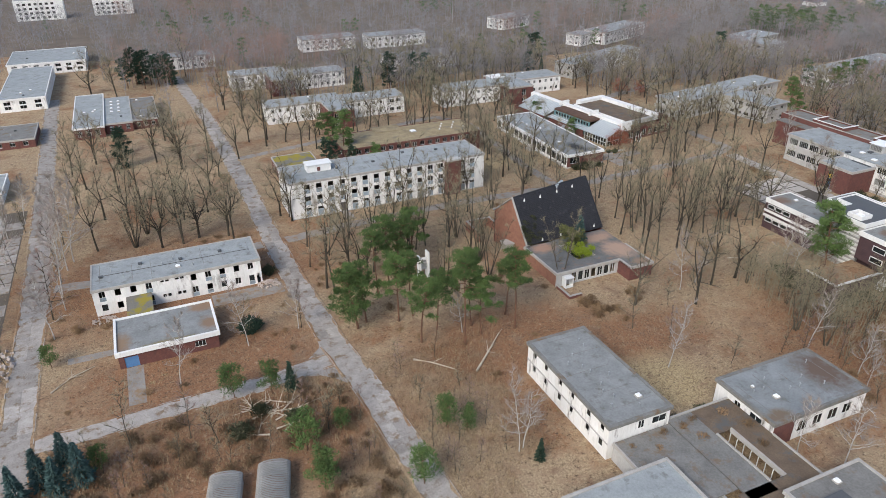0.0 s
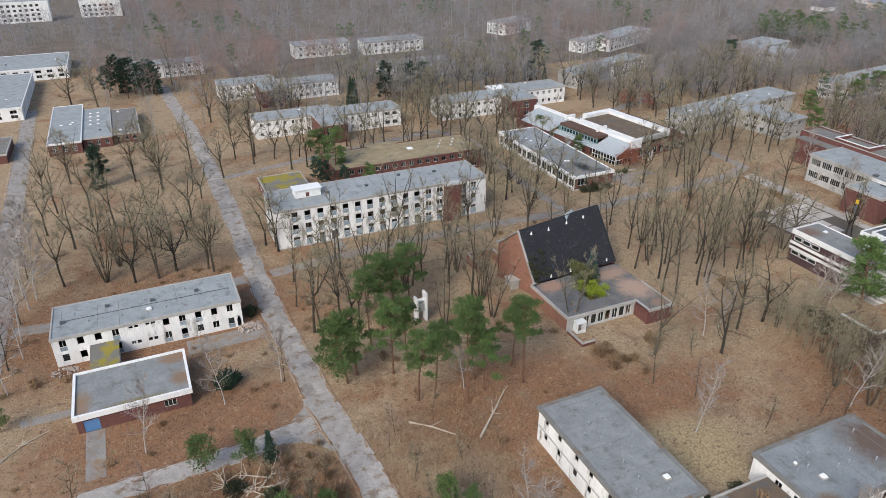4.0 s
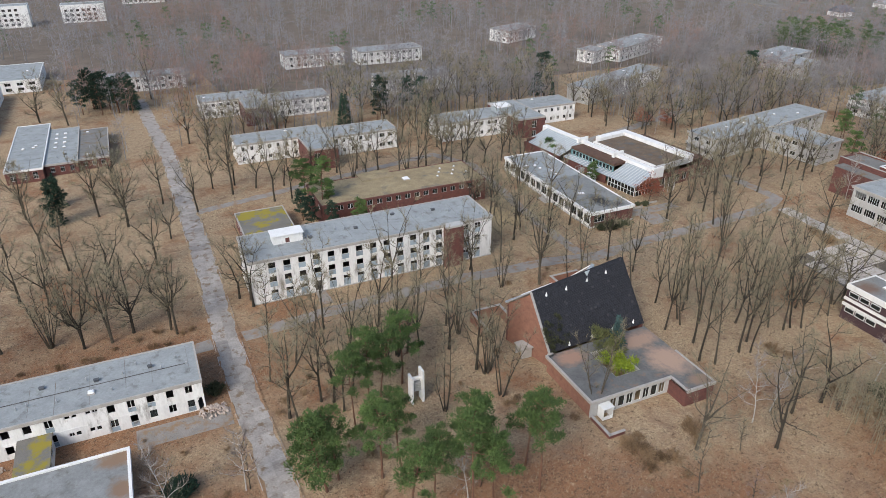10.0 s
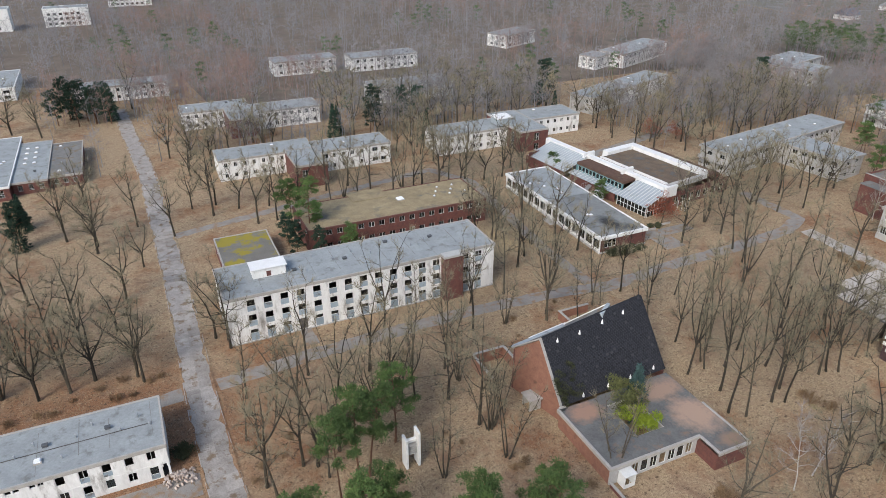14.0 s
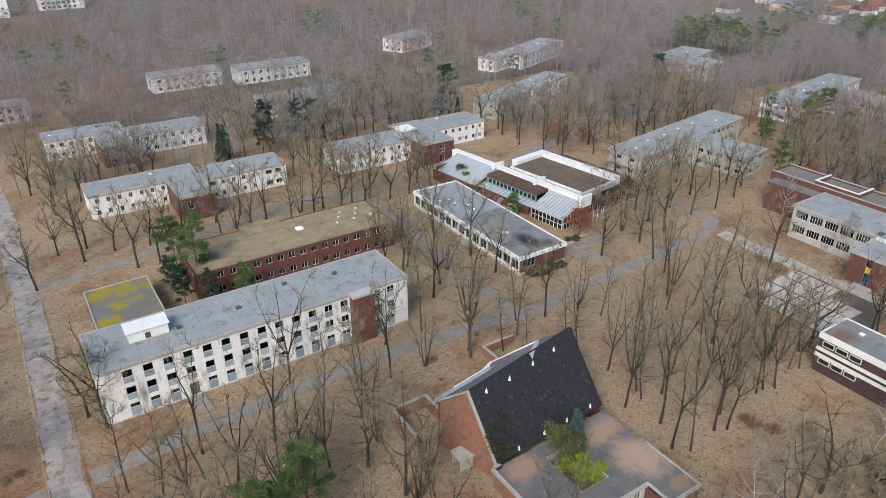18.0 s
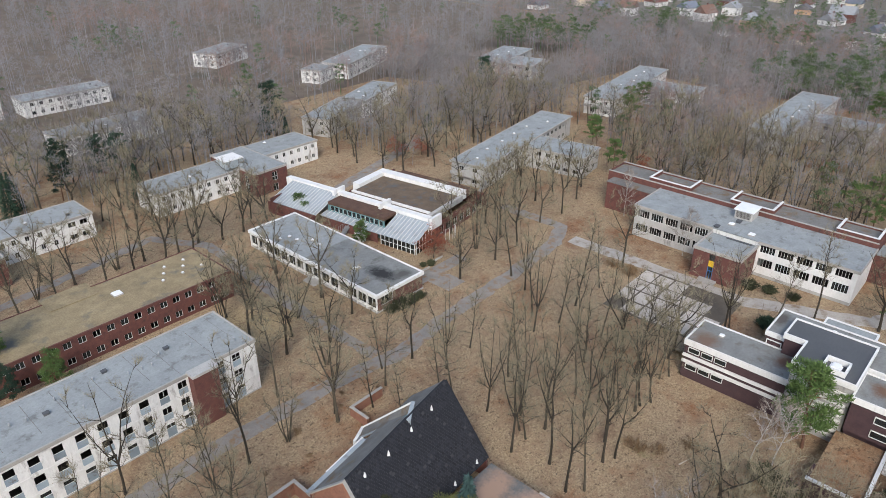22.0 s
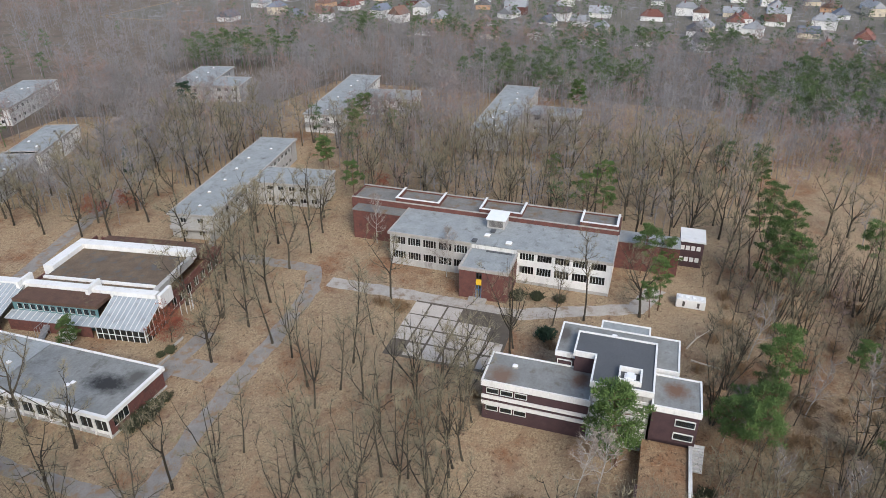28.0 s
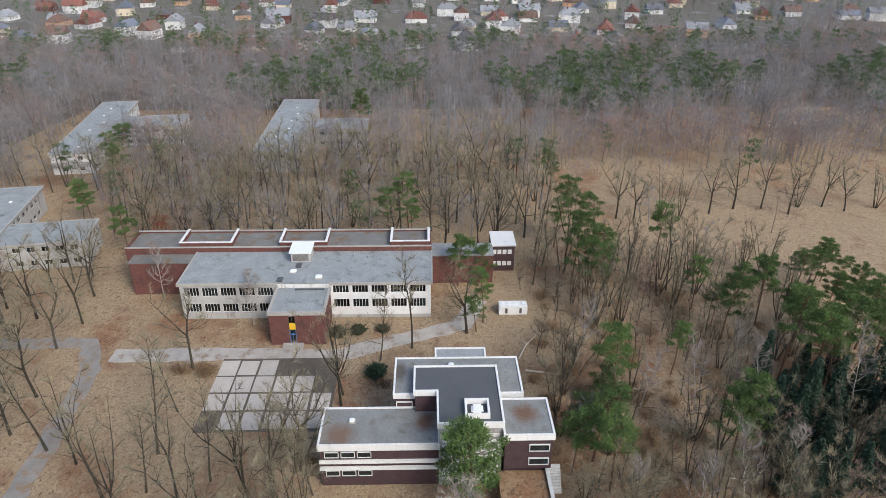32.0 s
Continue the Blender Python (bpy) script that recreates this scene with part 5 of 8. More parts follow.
    sk = part("roof_lantern", boxes((143.4, 143.7, 89.8, 93.4, 12.0, 12.9), (146.7, 147.0, 89.8, 93.4, 12.0, 12.9), (143.7, 146.7, 89.8, 90.1, 12.0, 12.9), (143.7, 146.7, 93.1, 93.4, 12.0, 12.9)), WHITE, b, "white lantern frame on the roof")
    bm = box(144.3, 146.2, 90.7, 92.5, 12.0, 12.7)
    bmesh.ops.bevel(bm, geom=list(bm.edges), offset=0.3, segments=2, affect="EDGES")
    part("dome", bm, DOME, sk)
    part("sunken_court", box(156.1, 156.4, 88.2, 100.6, 10.6, 11.6), BRICK_DARK, b)
    for x, y, z in ((147.8, 110.4, 8.0), (158, 95, 10.6)):
        vent(b, x, y, z, "dome", 0.9)
    # terrace to the west with a low white wall
    t = thing("leaf_covered_terrace", 0, 0, 0, 0, "raised terrace with leaves and white parapet", "terrace")
    part("deck", box(128.4, 142.3, 81.4, 88.5, -0.2, 3.0), GROUND, t)
    part("parapet", boxes((127.9, 142.3, 81.0, 81.4, -0.2, 3.3), (127.9, 128.4, 81.4, 88.9, -0.2, 3.3), (128.4, 132, 88.5, 88.9, -0.2, 3.3)), BRICK_DARK, t)
    part("coping", boxes((127.8, 142.3, 80.9, 81.45, 3.3, 3.5), (127.8, 128.45, 81.45, 88.9, 3.3, 3.5)), WHITE, t, "white coping")
    part("stair_flight", boxes(*[(140.5 + 0.3 * i, 140.8 + 0.3 * i, 79.0, 80.9, -0.2, 0.3 * i + 0.3) for i in range(10)]), WHITE, t)


def container():
    b = thing("site_container", 0, 0, 0, 0, "white site container with two dark doors and roof domes", "container")
    body = part("body", soft_box(189.5, 192.0, 77.8, 83.8, 0.1, 2.1, 0.05), WHITE, b)
    for y in (79.0, 82.0):
        part("door", box(189.44, 189.5, y, y + 0.5, 0.5, 1.7), FRAMED, b)
    for y in (78.6, 80.2, 81.6, 83.0):
        part("roof_dome", soft_box(190.2, 191.2, y - 0.4, y + 0.4, 2.1, 2.35, 0.08), DOME, b)
    part("skid", boxes((189.6, 191.9, 78.2, 78.5, -0.1, 0.1), (189.6, 191.9, 83.1, 83.4, -0.1, 0.1)), STEEL, b)


# ---------------------------------------------------------------- P and Q: south blocks with a low link
def south_blocks():
    p = thing("dormitory_block", 0, 0, 0, 0, "two-storey white block with stained panels and grey roof", "building")
    x0, x1, y0, y1, h = 55.3, 67.0, 62.4, 86.5, 6.5
    w = [(c - 0.55, c + 0.55, z, z + 1.5) for c in (64.2, 67.8, 72.4, 76.0, 80.5, 84.2) for z in (1.5, 4.5)]
    s = [(60.9, 62.1, 4.1, 5.7), (63.6, 66.4, 4.1, 5.5), (63.6, 66.4, 0.9, 2.3)]
    shell(p, x0, x1, y0, y1, h, {"w": w, "s": s}, RENDER_MOULD, (0.1, 3.2))
    for i, q in enumerate(w):
        window(p, "w", x0, *q, 0, FRAMEW, glass=i % 3 == 0)
    for q in s:
        window(p, "s", y0, *q, 1, FRAMEW, glass=True)
    for c in (66.0, 70.1, 74.2, 78.2, 82.4):
        for z in (0.4, 3.4):
            part("facade_panel", box(x0 - 0.07, x0 - 0.004, c - 0.9, c + 0.9, z, z + 2.5), WHITE, p, "white facade panel between windows")
    part("string_course", box(x0 - 0.06, x0 - 0.003, y0, y1, 3.0, 3.3), GREYWALL, p)
    part("string_course", box(x0 - 0.06, x0 - 0.003, y0, y1, 6.1, 6.4), GREYWALL, p)
    flat_roof(p, x0, x1, y0, y1, h, FELT_LEAFY, FELT_OLD, 0.3, 0.6, 0.12, seams=5)
    for i in range(12):
        vent(p, random.uniform(57.5, 65), 64.5 + i * 1.7, h + 0.12, "pipe", 0.8)
    vent(p, 63.8, 66.5, h + 0.12, "dome", 0.9)
    q = thing("dormitory_block", 0, 0, 0, 0, "low white block with brick end and grey roof", "building")
    x0, x1, y0, y1, h = 80.3, 101.2, 53.8, 66.0, 4.9
    hw = [(56.2, 58.6, 2.1, 3.9), (60.6, 61.9, 2.1, 3.8)]
    hs = [(86 + 3.4 * k, 88.2 + 3.4 * k, 1.2, 3.4) for k in range(4)]
    shell(q, x0, x1, y0, y1, h, {"w": hw, "s": hs}, RENDER_MOULD, (0.1,))
    part("brick_panel", box(80.35, 84.8, 53.7, 53.79, -0.2, h - 0.35), BRICK, q)
    for i, a in enumerate(hw):
        window(q, "w", x0, *a, 1, FRAMEW, glass=i == 0)
    for i, a in enumerate(hs):
        window(q, "s", y0, *a, 1, FRAMEW, glass=i % 2 == 0)
    flat_roof(q, x0, x1, y0, y1, h, FELT_Q, FELT_OLD, 0.3, 0.6, 0.12, seams=5)
    for i in range(8):
        vent(q, 83 + i * 2.1, random.uniform(56, 63.5), h + 0.12, "pipe", 0.8)
    vent(q, 85.6, 58.5, h + 0.12, "dome", 0.9)
    vent(q, 84.0, 62.0, h + 0.12, "dome", 0.5)
    # low link with a sunken court
    k = thing("low_link_building", 0, 0, 0, 0, "low link building with overgrown roofs round a sunken court", "building")
    part("wall", boxes((56.2, 56.5, 56, 62.1, -0.2, 3.0), (56.5, 64.2, 57.0, 57.3, -0.2, 3.0), (64.2, 64.5, 36, 57.3, -0.2, 3.0), (79.2, 79.5, 40, 63, -0.2, 3.0), (67.2, 79.2, 62.7, 63.0, -0.2, 3.0)), GREYWALL, k)
    part("roof", boxes((56.3, 66.9, 47.5, 62.2, 3.0, 3.25), (67.1, 72.0, 45, 62.9, 3.0, 3.25)), FELT_OLD, k, "leaf-strewn felt roof")
    part("roof", boxes((75.2, 80.1, 40, 62.9, 3.0, 3.25), (72.0, 75.2, 57.2, 62.9, 3.0, 3.25), (66, 75.2, 40, 46.6, 3.0, 3.25)), MOSS_TAN, k, "roof overgrown with brown moss")
    parts("roof_edge", ((67.0, 79.9, 62.9, 63.2, 2.9, 3.5), (74.9, 75.2, 46.6, 57.2, 2.7, 3.5), (72.0, 72.3, 46.6, 57.2, 2.7, 3.5), (79.9, 80.2, 40, 53.5, 2.9, 3.5), (56.0, 56.3, 47.5, 62.1, 2.9, 3.5)), KERB, k)
    parts("court_window_post", (*[(72.3, 72.4, 47 + 1.4 * i, 47.1 + 1.4 * i, 0.3, 2.7) for i in range(8)], *[(74.8, 74.9, 47 + 1.4 * i, 47.1 + 1.4 * i, 0.3, 2.7) for i in range(8)]), FRAMEW, k)
    g = thing("gymnasium_roof_block", 0, 0, 0, 0, "low block with grey felt roof and raised edge", "building")
    shell(g, 42.8, 60.6, 30, 55.4, 4.1, {"w": [(34 + 4 * i, 36.4 + 4 * i, 1, 3) for i in range(5)], "e": [(34 + 4 * i, 36.4 + 4 * i, 1, 3) for i in range(5)]}, RENDER, inner=False)
    for i in range(5):
        window(g, "w", 42.8, 34 + 4 * i, 36.4 + 4 * i, 1, 3, 1)
        window(g, "e", 60.6, 34 + 4 * i, 36.4 + 4 * i, 1, 3, 1)
    flat_roof(g, 42.8, 60.6, 30, 55.4, 4.1, FELT, KERB, 0.3, 0.5, 0.15)
    g2 = thing("low_east_block", 0, 0, 0, 0, "low block with grey roof and roof hatches", "building")
    shell(g2, 71.5, 86.0, 26, 43.6, 4.3, {"w": [(30, 32, 1, 3)]}, RENDER, inner=False)
    flat_roof(g2, 71.5, 86.0, 26, 43.6, 4.3, FELT_OLD, KERB, 0.3, 0.5, 0.15)
    part("roof_hatch", soft_box(74, 78.5, 37.5, 40.5, 4.42, 4.8), FELT_DARK, g2)
    vent(g2, 79.5, 42, 4.42, "dome", 0.9)


# ---------------------------------------------------------------- other ranges
def ward_l(name, label, x, y, rz, L, Wd, arm0, arm1, armd, h=6.9, wall=None, stairs=True):
    """A long block with a wing towards local -y, and an outside stair at its west end."""
    wl = wall or GREYWALL
    b = thing(name, x, y, 0, rz, label, "building")
    su = [(c - 0.9, c + 0.9, z, z + 1.3) for z in (1.0, 4.5) for c in [2.5 + 3.1 * k for k in range(int((L - 4) / 3.1))] if not arm0 - 1 < c < arm1 + 1]
    we = [(c - 0.8, c + 0.8, z, z + 1.3) for z in (1.0, 4.5) for c in (Wd * 0.3, Wd * 0.7)]
    shell(b, 0, L, 0, Wd, h, {"s": su, "w": we}, wl, (0.05, 3.5))
    for i, q in enumerate(su):
        window(b, "s", 0, *q, 1, FRAMEW, glass=i % 2 == 0)
    for q in we:
        window(b, "w", 0, *q, 1, FRAMEW, glass=True)
    flat_roof(b, 0, L, 0, Wd, h, FELT, KERB, 0.5, 0.4, 0.08)
    if armd:
        aw = [(c - 0.9, c + 0.9, z, z + 1.3) for z in (1.0, 4.5) for c in [-armd + 2.5 + 3.2 * k for k in range(int((armd - 2) / 3.2))]]
        asou = [(c - 0.8, c + 0.8, z, z + 1.3) for z in (1.0, 4.5) for c in ((arm0 * 0.7 + arm1 * 0.3), (arm0 * 0.3 + arm1 * 0.7))]
        shell(b, arm0, arm1, -armd, -0.02, h - 0.3, {"w": aw, "s": asou}, wl, (0.05, 3.5))
        for i, q in enumerate(aw):
            window(b, "w", arm0, *q, 1, FRAMEW, glass=i % 2 == 0)
        for q in asou:
            window(b, "s", -armd, *q, 1, FRAMEW, glass=True)
        flat_roof(b, arm0, arm1, -armd, -0.3, h - 0.3, FELT, KERB, 0.4, 0.4, 0.08)
    for i in range(int(L / 9)):
        vent(b, 5 + i * 9, Wd * 0.5 + random.uniform(-2, 2), h + 0.12, "dome", 0.8)
    if stairs:
        part("outside_stair", boxes(*[(-4.4 + 0.32 * i, -4.1 + 0.32 * i, -1.2, 0.2, 0.26 * i, 0.26 * i + 0.1) for i in range(13)], (-4.4, -0.3, -1.3, -1.2, 3.4, 3.5), (-4.3, -4.2, -1.3, -1.2, 0, 3.5)), STEEL, b)
        part("balcony", boxes((-1.6, -0.1, 0.5, Wd - 0.5, 3.3, 3.5), (-1.6, -1.5, 0.5, Wd - 0.5, 3.5, 4.4)), GREYWALL, b)
    return b


def far_ranges():
    ward_l("pavilion_block", "grey two-storey pavilion with long flat roof and outside stairs", 186.6, 197.2, 8.6, 61, 11.6, 24, 36, 21)
    ward_l("pavilion_block", "pale two-storey pavilion with grey roof and short wing", 275.8, 205.0, 7.6, 61, 12.6, 26, 40, 23, wall=RENDER)
    ward_l("pavilion_block", "grey two-storey pavilion among trees with long roof", 275.5, 141.0, 1.0, 62, 13.2, 24, 36, 21)
    ward_l("pavilion_block", "grey two-storey pavilion among woods", 296.8, 276.0, 14, 36, 15, 2, 18, 14, stairs=False)
    two_storey("far_ward_block", "white two-storey block in the woods", 186.4, 268.6, 21, 28, 11, 6.4, cols(2.5, 25, 8, 1.2), cols(3, 8, 2, 1.2), GREYWALL)
    two_storey("far_ward_block", "white two-storey block in the woods", 211, 277, 21, 30, 11, 6.4, cols(2.5, 27, 9, 1.2), cols(3, 8, 2, 1.2), RENDER)
    two_storey("far_ward_block", "white two-storey block with grey roof in the woods", 246.5, 327.5, 22, 44, 14, 6.8, cols(3, 40, 10, 1.6), cols(3, 11, 3, 1.6), RENDER)
    two_storey("far_ward_block", "white two-storey block with grey roof in the woods", 217, 392, 22, 26, 14, 6.8, cols(3, 23, 6, 1.6), cols(3, 11, 3, 1.6), RENDER)
    two_storey("far_ward_block", "long pale block among far trees", 86, 380, 0, 30, 12, 6.5, cols(3, 27, 8, 1.4), cols(3, 9, 2, 1.4), RENDER)
    two_storey("far_ward_block", "long pale block among far trees", 122, 374, 0, 34, 12, 6.5, cols(3, 31, 9, 1.4), cols(3, 9, 2, 1.4), RENDER)
    two_storey("far_ward_block", "long pale block among far trees", 113, 318, 0, 36, 12, 6.5, cols(3, 33, 9, 1.4), cols(3, 9, 2, 1.4), RENDER)
    two_storey("far_ward_block", "white block among far woods", 232, 330, 22, 12, 10, 6, cols(3, 9, 3, 1.4), cols(3, 7, 2, 1.4), RENDER)
    two_storey("far_ward_block", "long low block among far trees", -2, 366, 0, 40, 11, 6.2, cols(3, 37, 11, 1.4), cols(3, 8, 2, 1.4), RENDER)


def west_sheds():
    b = two_storey("workshop_hall", "low workshop with brick walls, white roof edge and grey roof", -24, 267.2, 0, 10.2, 48, 4.0, cols(2, 8, 3, 1.4), cols(4, 44, 10, 1.8), BRICK, FELT, WHITE)
    b2 = two_storey("workshop_hall", "low brick workshop with rows of small skylights", -13.5, 270.5, 0, 9.2, 38, 3.6, cols(2, 7.5, 3, 1.2), [], BRICK, FELT, KERB)
    for i in range(4):
        for j in range(2):
            vent(b2, 2.5 + j * 2.6, 16 + i * 5, 3.72, "dome", 1.0)
    two_storey("workshop_hall", "low workshop with grey roof", -4.2, 272.5, 0, 9.0, 32, 3.4, cols(2, 7, 3, 1.2), [], BRICK, FELT_OLD, KERB)
    two_storey("storage_hall", "flat-roofed hall with white fascia and row of roof vents", -52, 317, 0, 17, 60, 5.0, cols(3, 14, 3, 2.4), cols(4, 56, 12, 2.0), RENDER, FELT, WHITE)
    two_storey("storage_hall", "flat-roofed hall with white fascia", -55, 384, 0, 34, 34, 5.4, cols(3, 31, 7, 2.4), cols(4, 30, 6, 2.0), RENDER, FELT, WHITE)
    two_storey("flat_shed", "low dark shed beside a road", -50, 266, 0, 14, 19, 3.0, cols(3, 11, 3, 1.6), [], BRICK, FELT_OLD, KERB)
    two_storey("flat_shed", "low pale shed at the roadside", -52, 214, 0, 11, 17, 3.0, cols(3, 8, 2, 1.6), [], RENDER, FELT, WHITE)
    # far towers of white flats
    for x, y, hh, w in ((-66, 560, 13, 30), (-18, 566, 11, 26), (20, 640, 16, 30), (70, 660, 16, 30)):
        t = thing("apartment_block", x, y, 0, 0, "white apartment block beyond the woods", "building")
        shell(t, 0, w, 0, 12, hh, {"s": [(2 + 3.4 * i, 3.8 + 3.4 * i, 1.2 + 2.9 * f, 2.7 + 2.9 * f) for i in range(int((w - 3) / 3.4)) for f in range(int(hh / 2.9))]}, WHITE, inner=True)
        flat_roof(t, 0, w, 0, 12, hh, FELT, WHITE, 0.1)
    # corrugated sheds
    for x, y, rz in ((-4.4, 69.2, -14), (2.6, 68.7, -14)):
        s = thing("corrugated_shed", x, y, 0, rz, "low shed with arched corrugated roof", "shed")
        part("wall", boxes((0, 0.2, 0, 13, -0.2, 2.0), (4.3, 4.5, 0, 13, -0.2, 2.0), (0.2, 4.3, 0, 0.2, -0.2, 2.4), (0.2, 4.3, 12.8, 13, -0.2, 2.4)), GREYWALL, s)
        for k in range(13):
            bm = bmesh.new()
            for i in range(10):
                a0, a1 = math.pi * i / 10, math.pi * (i + 1) / 10
                for j in range(3):
                    ya, yb = k + j / 3, k + (j + 1) / 3
                    bump_a, bump_b = (0.04, -0.04)
                    q = [(2.25 - 2.45 * math.cos(a), yy, 1.9 + (1.05 + bb) * math.sin(a)) for a, yy, bb in ((a0, ya, bump_a), (a1, ya, bump_a), (a1, yb, bump_b), (a0, yb, bump_b))]
                    bm.faces.new([bm.verts.new(v) for v in q][::-1])
            part("roof_sheet", bm, ASBESTOS, s)


chapel()
school()
house_j()
container()
south_blocks()
far_ranges()
west_sheds()


# ---------------------------------------------------------------- trees
def tube(V, F, pts, radii, sides, rot=0.0):
    """A tapered tube through points, added to vertex and face lists."""
    base = len(V)
    for i, (p, r) in enumerate(zip(pts, radii)):
        d = (pts[min(i + 1, len(pts) - 1)] - pts[max(i - 1, 0)]).normalized()
        a = d.orthogonal().normalized()
        c = d.cross(a)
        for k in range(sides):
            t = rot + 6.2832 * k / sides
            V.append(p + a * (r * math.cos(t)) + c * (r * math.sin(t)))
    for i in range(len(pts) - 1):
        for k in range(sides):
            k2 = (k + 1) % sides
            F.append((base + i * sides + k, base + i * sides + k2, base + (i + 1) * sides + k2, base + (i + 1) * sides + k))


def mesh_from(name, V, F, material):
    me = bpy.data.meshes.new(name)
    me.from_pydata([tuple(v) for v in V], [], F)
    me.materials.append(material)
    return me


def branch_path(rnd, start, direction, length, n, wiggle, lift):
    pts = [start.copy()]
    d = direction.normalized()
    for _ in range(n):
        d = (d + Vector((rnd.gauss(0, wiggle), rnd.gauss(0, wiggle), rnd.gauss(0, wiggle) + lift))).normalized()
        pts.append(pts[-1] + d * (length / n))
    return pts


def blade(V, F, p, q, e, side):
    """A bent, tapering strip for a small branch."""
    b = len(V)
    V += [p - side, p + side, q + side * 0.6, q - side * 0.6, e]
    F += [(b, b + 1, b + 2, b + 3), (b + 3, b + 2, b + 4)]


def on_path(path, f):
    """The place and direction a share f along a path."""
    k = len(path) - 1
    i = min(int(f * k), k - 1)
    return path[i].lerp(path[i + 1], f * k - i), (path[i + 1] - path[i]).normalized()


def swing(rnd, d, angle):
    """A direction at about that angle to d, on any side of it."""
    a = Matrix.Rotation(rnd.uniform(0, 6.283), 3, d) @ d.orthogonal().normalized()
    return (d * math.cos(angle) + a * math.sin(angle)).normalized()


def bare_tree_lists(seed, h, crown_from, limbs, spread, rise, sub, twigs, twig_len, twig_w, trunk_r, lean=0.06, stems=1, sides=6, fork=0.0):
    """Trunk, leaders and limbs as tubes, side branches as bent strips, twigs as slender blades. Returns two vertex and face lists."""
    rnd = random.Random(seed)
    V, F, TV, TF = [], [], [], []
    axes = []
    if stems > 1:
        for s in range(stems):
            az = 6.283 * s / stems + rnd.uniform(-0.5, 0.5)
            out = Vector((math.cos(az), math.sin(az), 0))
            path = branch_path(rnd, out * 0.3 + Vector((0, 0, -0.3)), out * rnd.uniform(0.15, 0.38) + Vector((0, 0, 1)), h * rnd.uniform(0.82, 1.0), 7, 0.05, 0.04)
            axes.append((path, trunk_r / stems ** 0.5, crown_from, 1.0))
    elif fork:
        base = branch_path(rnd, Vector((0, 0, -0.3)), Vector((rnd.uniform(-lean, lean), rnd.uniform(-lean, lean), 1)), h * fork, 4, 0.035, 0.02)
        axes.append((base, trunk_r, min(0.95, crown_from / fork), 0.32))
        k = rnd.choice((2, 3, 3, 4))
        up = (base[-1] - base[-2]).normalized()
        for s in range(k):
            az = 6.283 * s / k + rnd.uniform(-0.5, 0.5)
            out = Vector((math.cos(az), math.sin(az), 0)) * (rnd.uniform(0.4, 0.75) if s else 0.15)
            path = branch_path(rnd, base[-1], up + out, h * (1 - fork) * rnd.uniform(0.85, 1.02), 6, 0.09, 0.06)
            axes.append((path, trunk_r * (0.66 if s else 0.76), 0.06, 1.0))
    else:
        path = branch_path(rnd, Vector((0, 0, -0.3)), Vector((rnd.uniform(-lean, lean), rnd.uniform(-lean, lean), 1)), h * 0.96, 8, 0.045, 0.03)
        axes.append((path, trunk_r, crown_from, 1.0))
    hosts = []
    for path, r, start, keep_r in axes:
        k = len(path) - 1
        end = 0.1 if keep_r == 1.0 else 0.8
        tube(V, F, path, [r * (1.3 if i == 0 and path[0].z < 0 else 1 - (1 - end) * (i / k) ** 0.85) for i in range(k + 1)], sides if path[0].z < 0 else 4)
        if keep_r == 1.0:
            hosts.append((path[k // 2:], 2))
    leaders = [a for a in axes if a[3] == 1.0]
    for q in range(limbs * max(1, min(stems, 3))):
        path, r, start, keep_r = axes[0] if (fork and q % 5 == 4) else leaders[q % len(leaders)]
        f = start + (0.97 - start) * (q + rnd.random()) / (limbs * max(1, min(stems, 3)))
        f = min(0.97, f)
        p, d = on_path(path, f)
        az = q * 2.4 + rnd.uniform(-0.5, 0.5)
        out = (Vector((math.cos(az), math.sin(az), rise * rnd.uniform(0.25, 1.0))) + d * 0.1).normalized()
        ln = spread * (1.1 - 0.6 * (f - start) / (1 - start)) * rnd.uniform(0.65, 1.2) * (0.9 if len(leaders) > 1 else 1.0)
        r0 = max(0.06, r * (1 - 0.75 * f) * 0.55)
        lp = branch_path(rnd, p, out, ln, 5, 0.2, 0.06)
        tube(V, F, lp, [max(0.025, r0 * (1 - 0.8 * j / 5)) for j in range(6)], 3)
        hosts.append((lp[2:], 1))
        for b in range(sub):
            g = 0.18 + 0.8 * (b + rnd.random()) / sub
            pp, dd = on_path(lp, g)
            dv = (swing(rnd, dd, rnd.uniform(0.5, 0.95)) + Vector((0, 0, 0.3))).normalized()
            l2 = ln * rnd.uniform(0.25, 0.5) * (1.25 - 0.5 * g)
            mid = pp + dv * l2 * 0.5
            end = mid + (dv + Vector((rnd.gauss(0, 0.2), rnd.gauss(0, 0.2), 0.28))).normalized() * l2 * 0.5
            blade(V, F, pp, mid, end, dv.orthogonal().normalized() * max(0.032, r0 * 0.4))
            hosts.append(([pp, mid, end], 2))
    weights = list(itertools.accumulate(w for _, w in hosts))
    for e in range(twigs):
        path = rnd.choices(hosts, cum_weights=weights)[0][0]
        p, d = on_path(path, rnd.uniform(0.15, 1.0))
        dv = (swing(rnd, d, rnd.uniform(0.3, 0.85)) + Vector((0, 0, 0.22))).normalized()
        ln = twig_len * rnd.uniform(0.5, 1.35)
        a = (Matrix.Rotation(rnd.uniform(0, 6.28), 3, dv) @ dv.orthogonal().normalized()) * twig_w * rnd.uniform(0.7, 1.2)
        b = len(TV)
        TV += [p - a, p + a, p + dv * ln]
        TF.append((b, b + 1, b + 2))
    return V, F, TV, TF


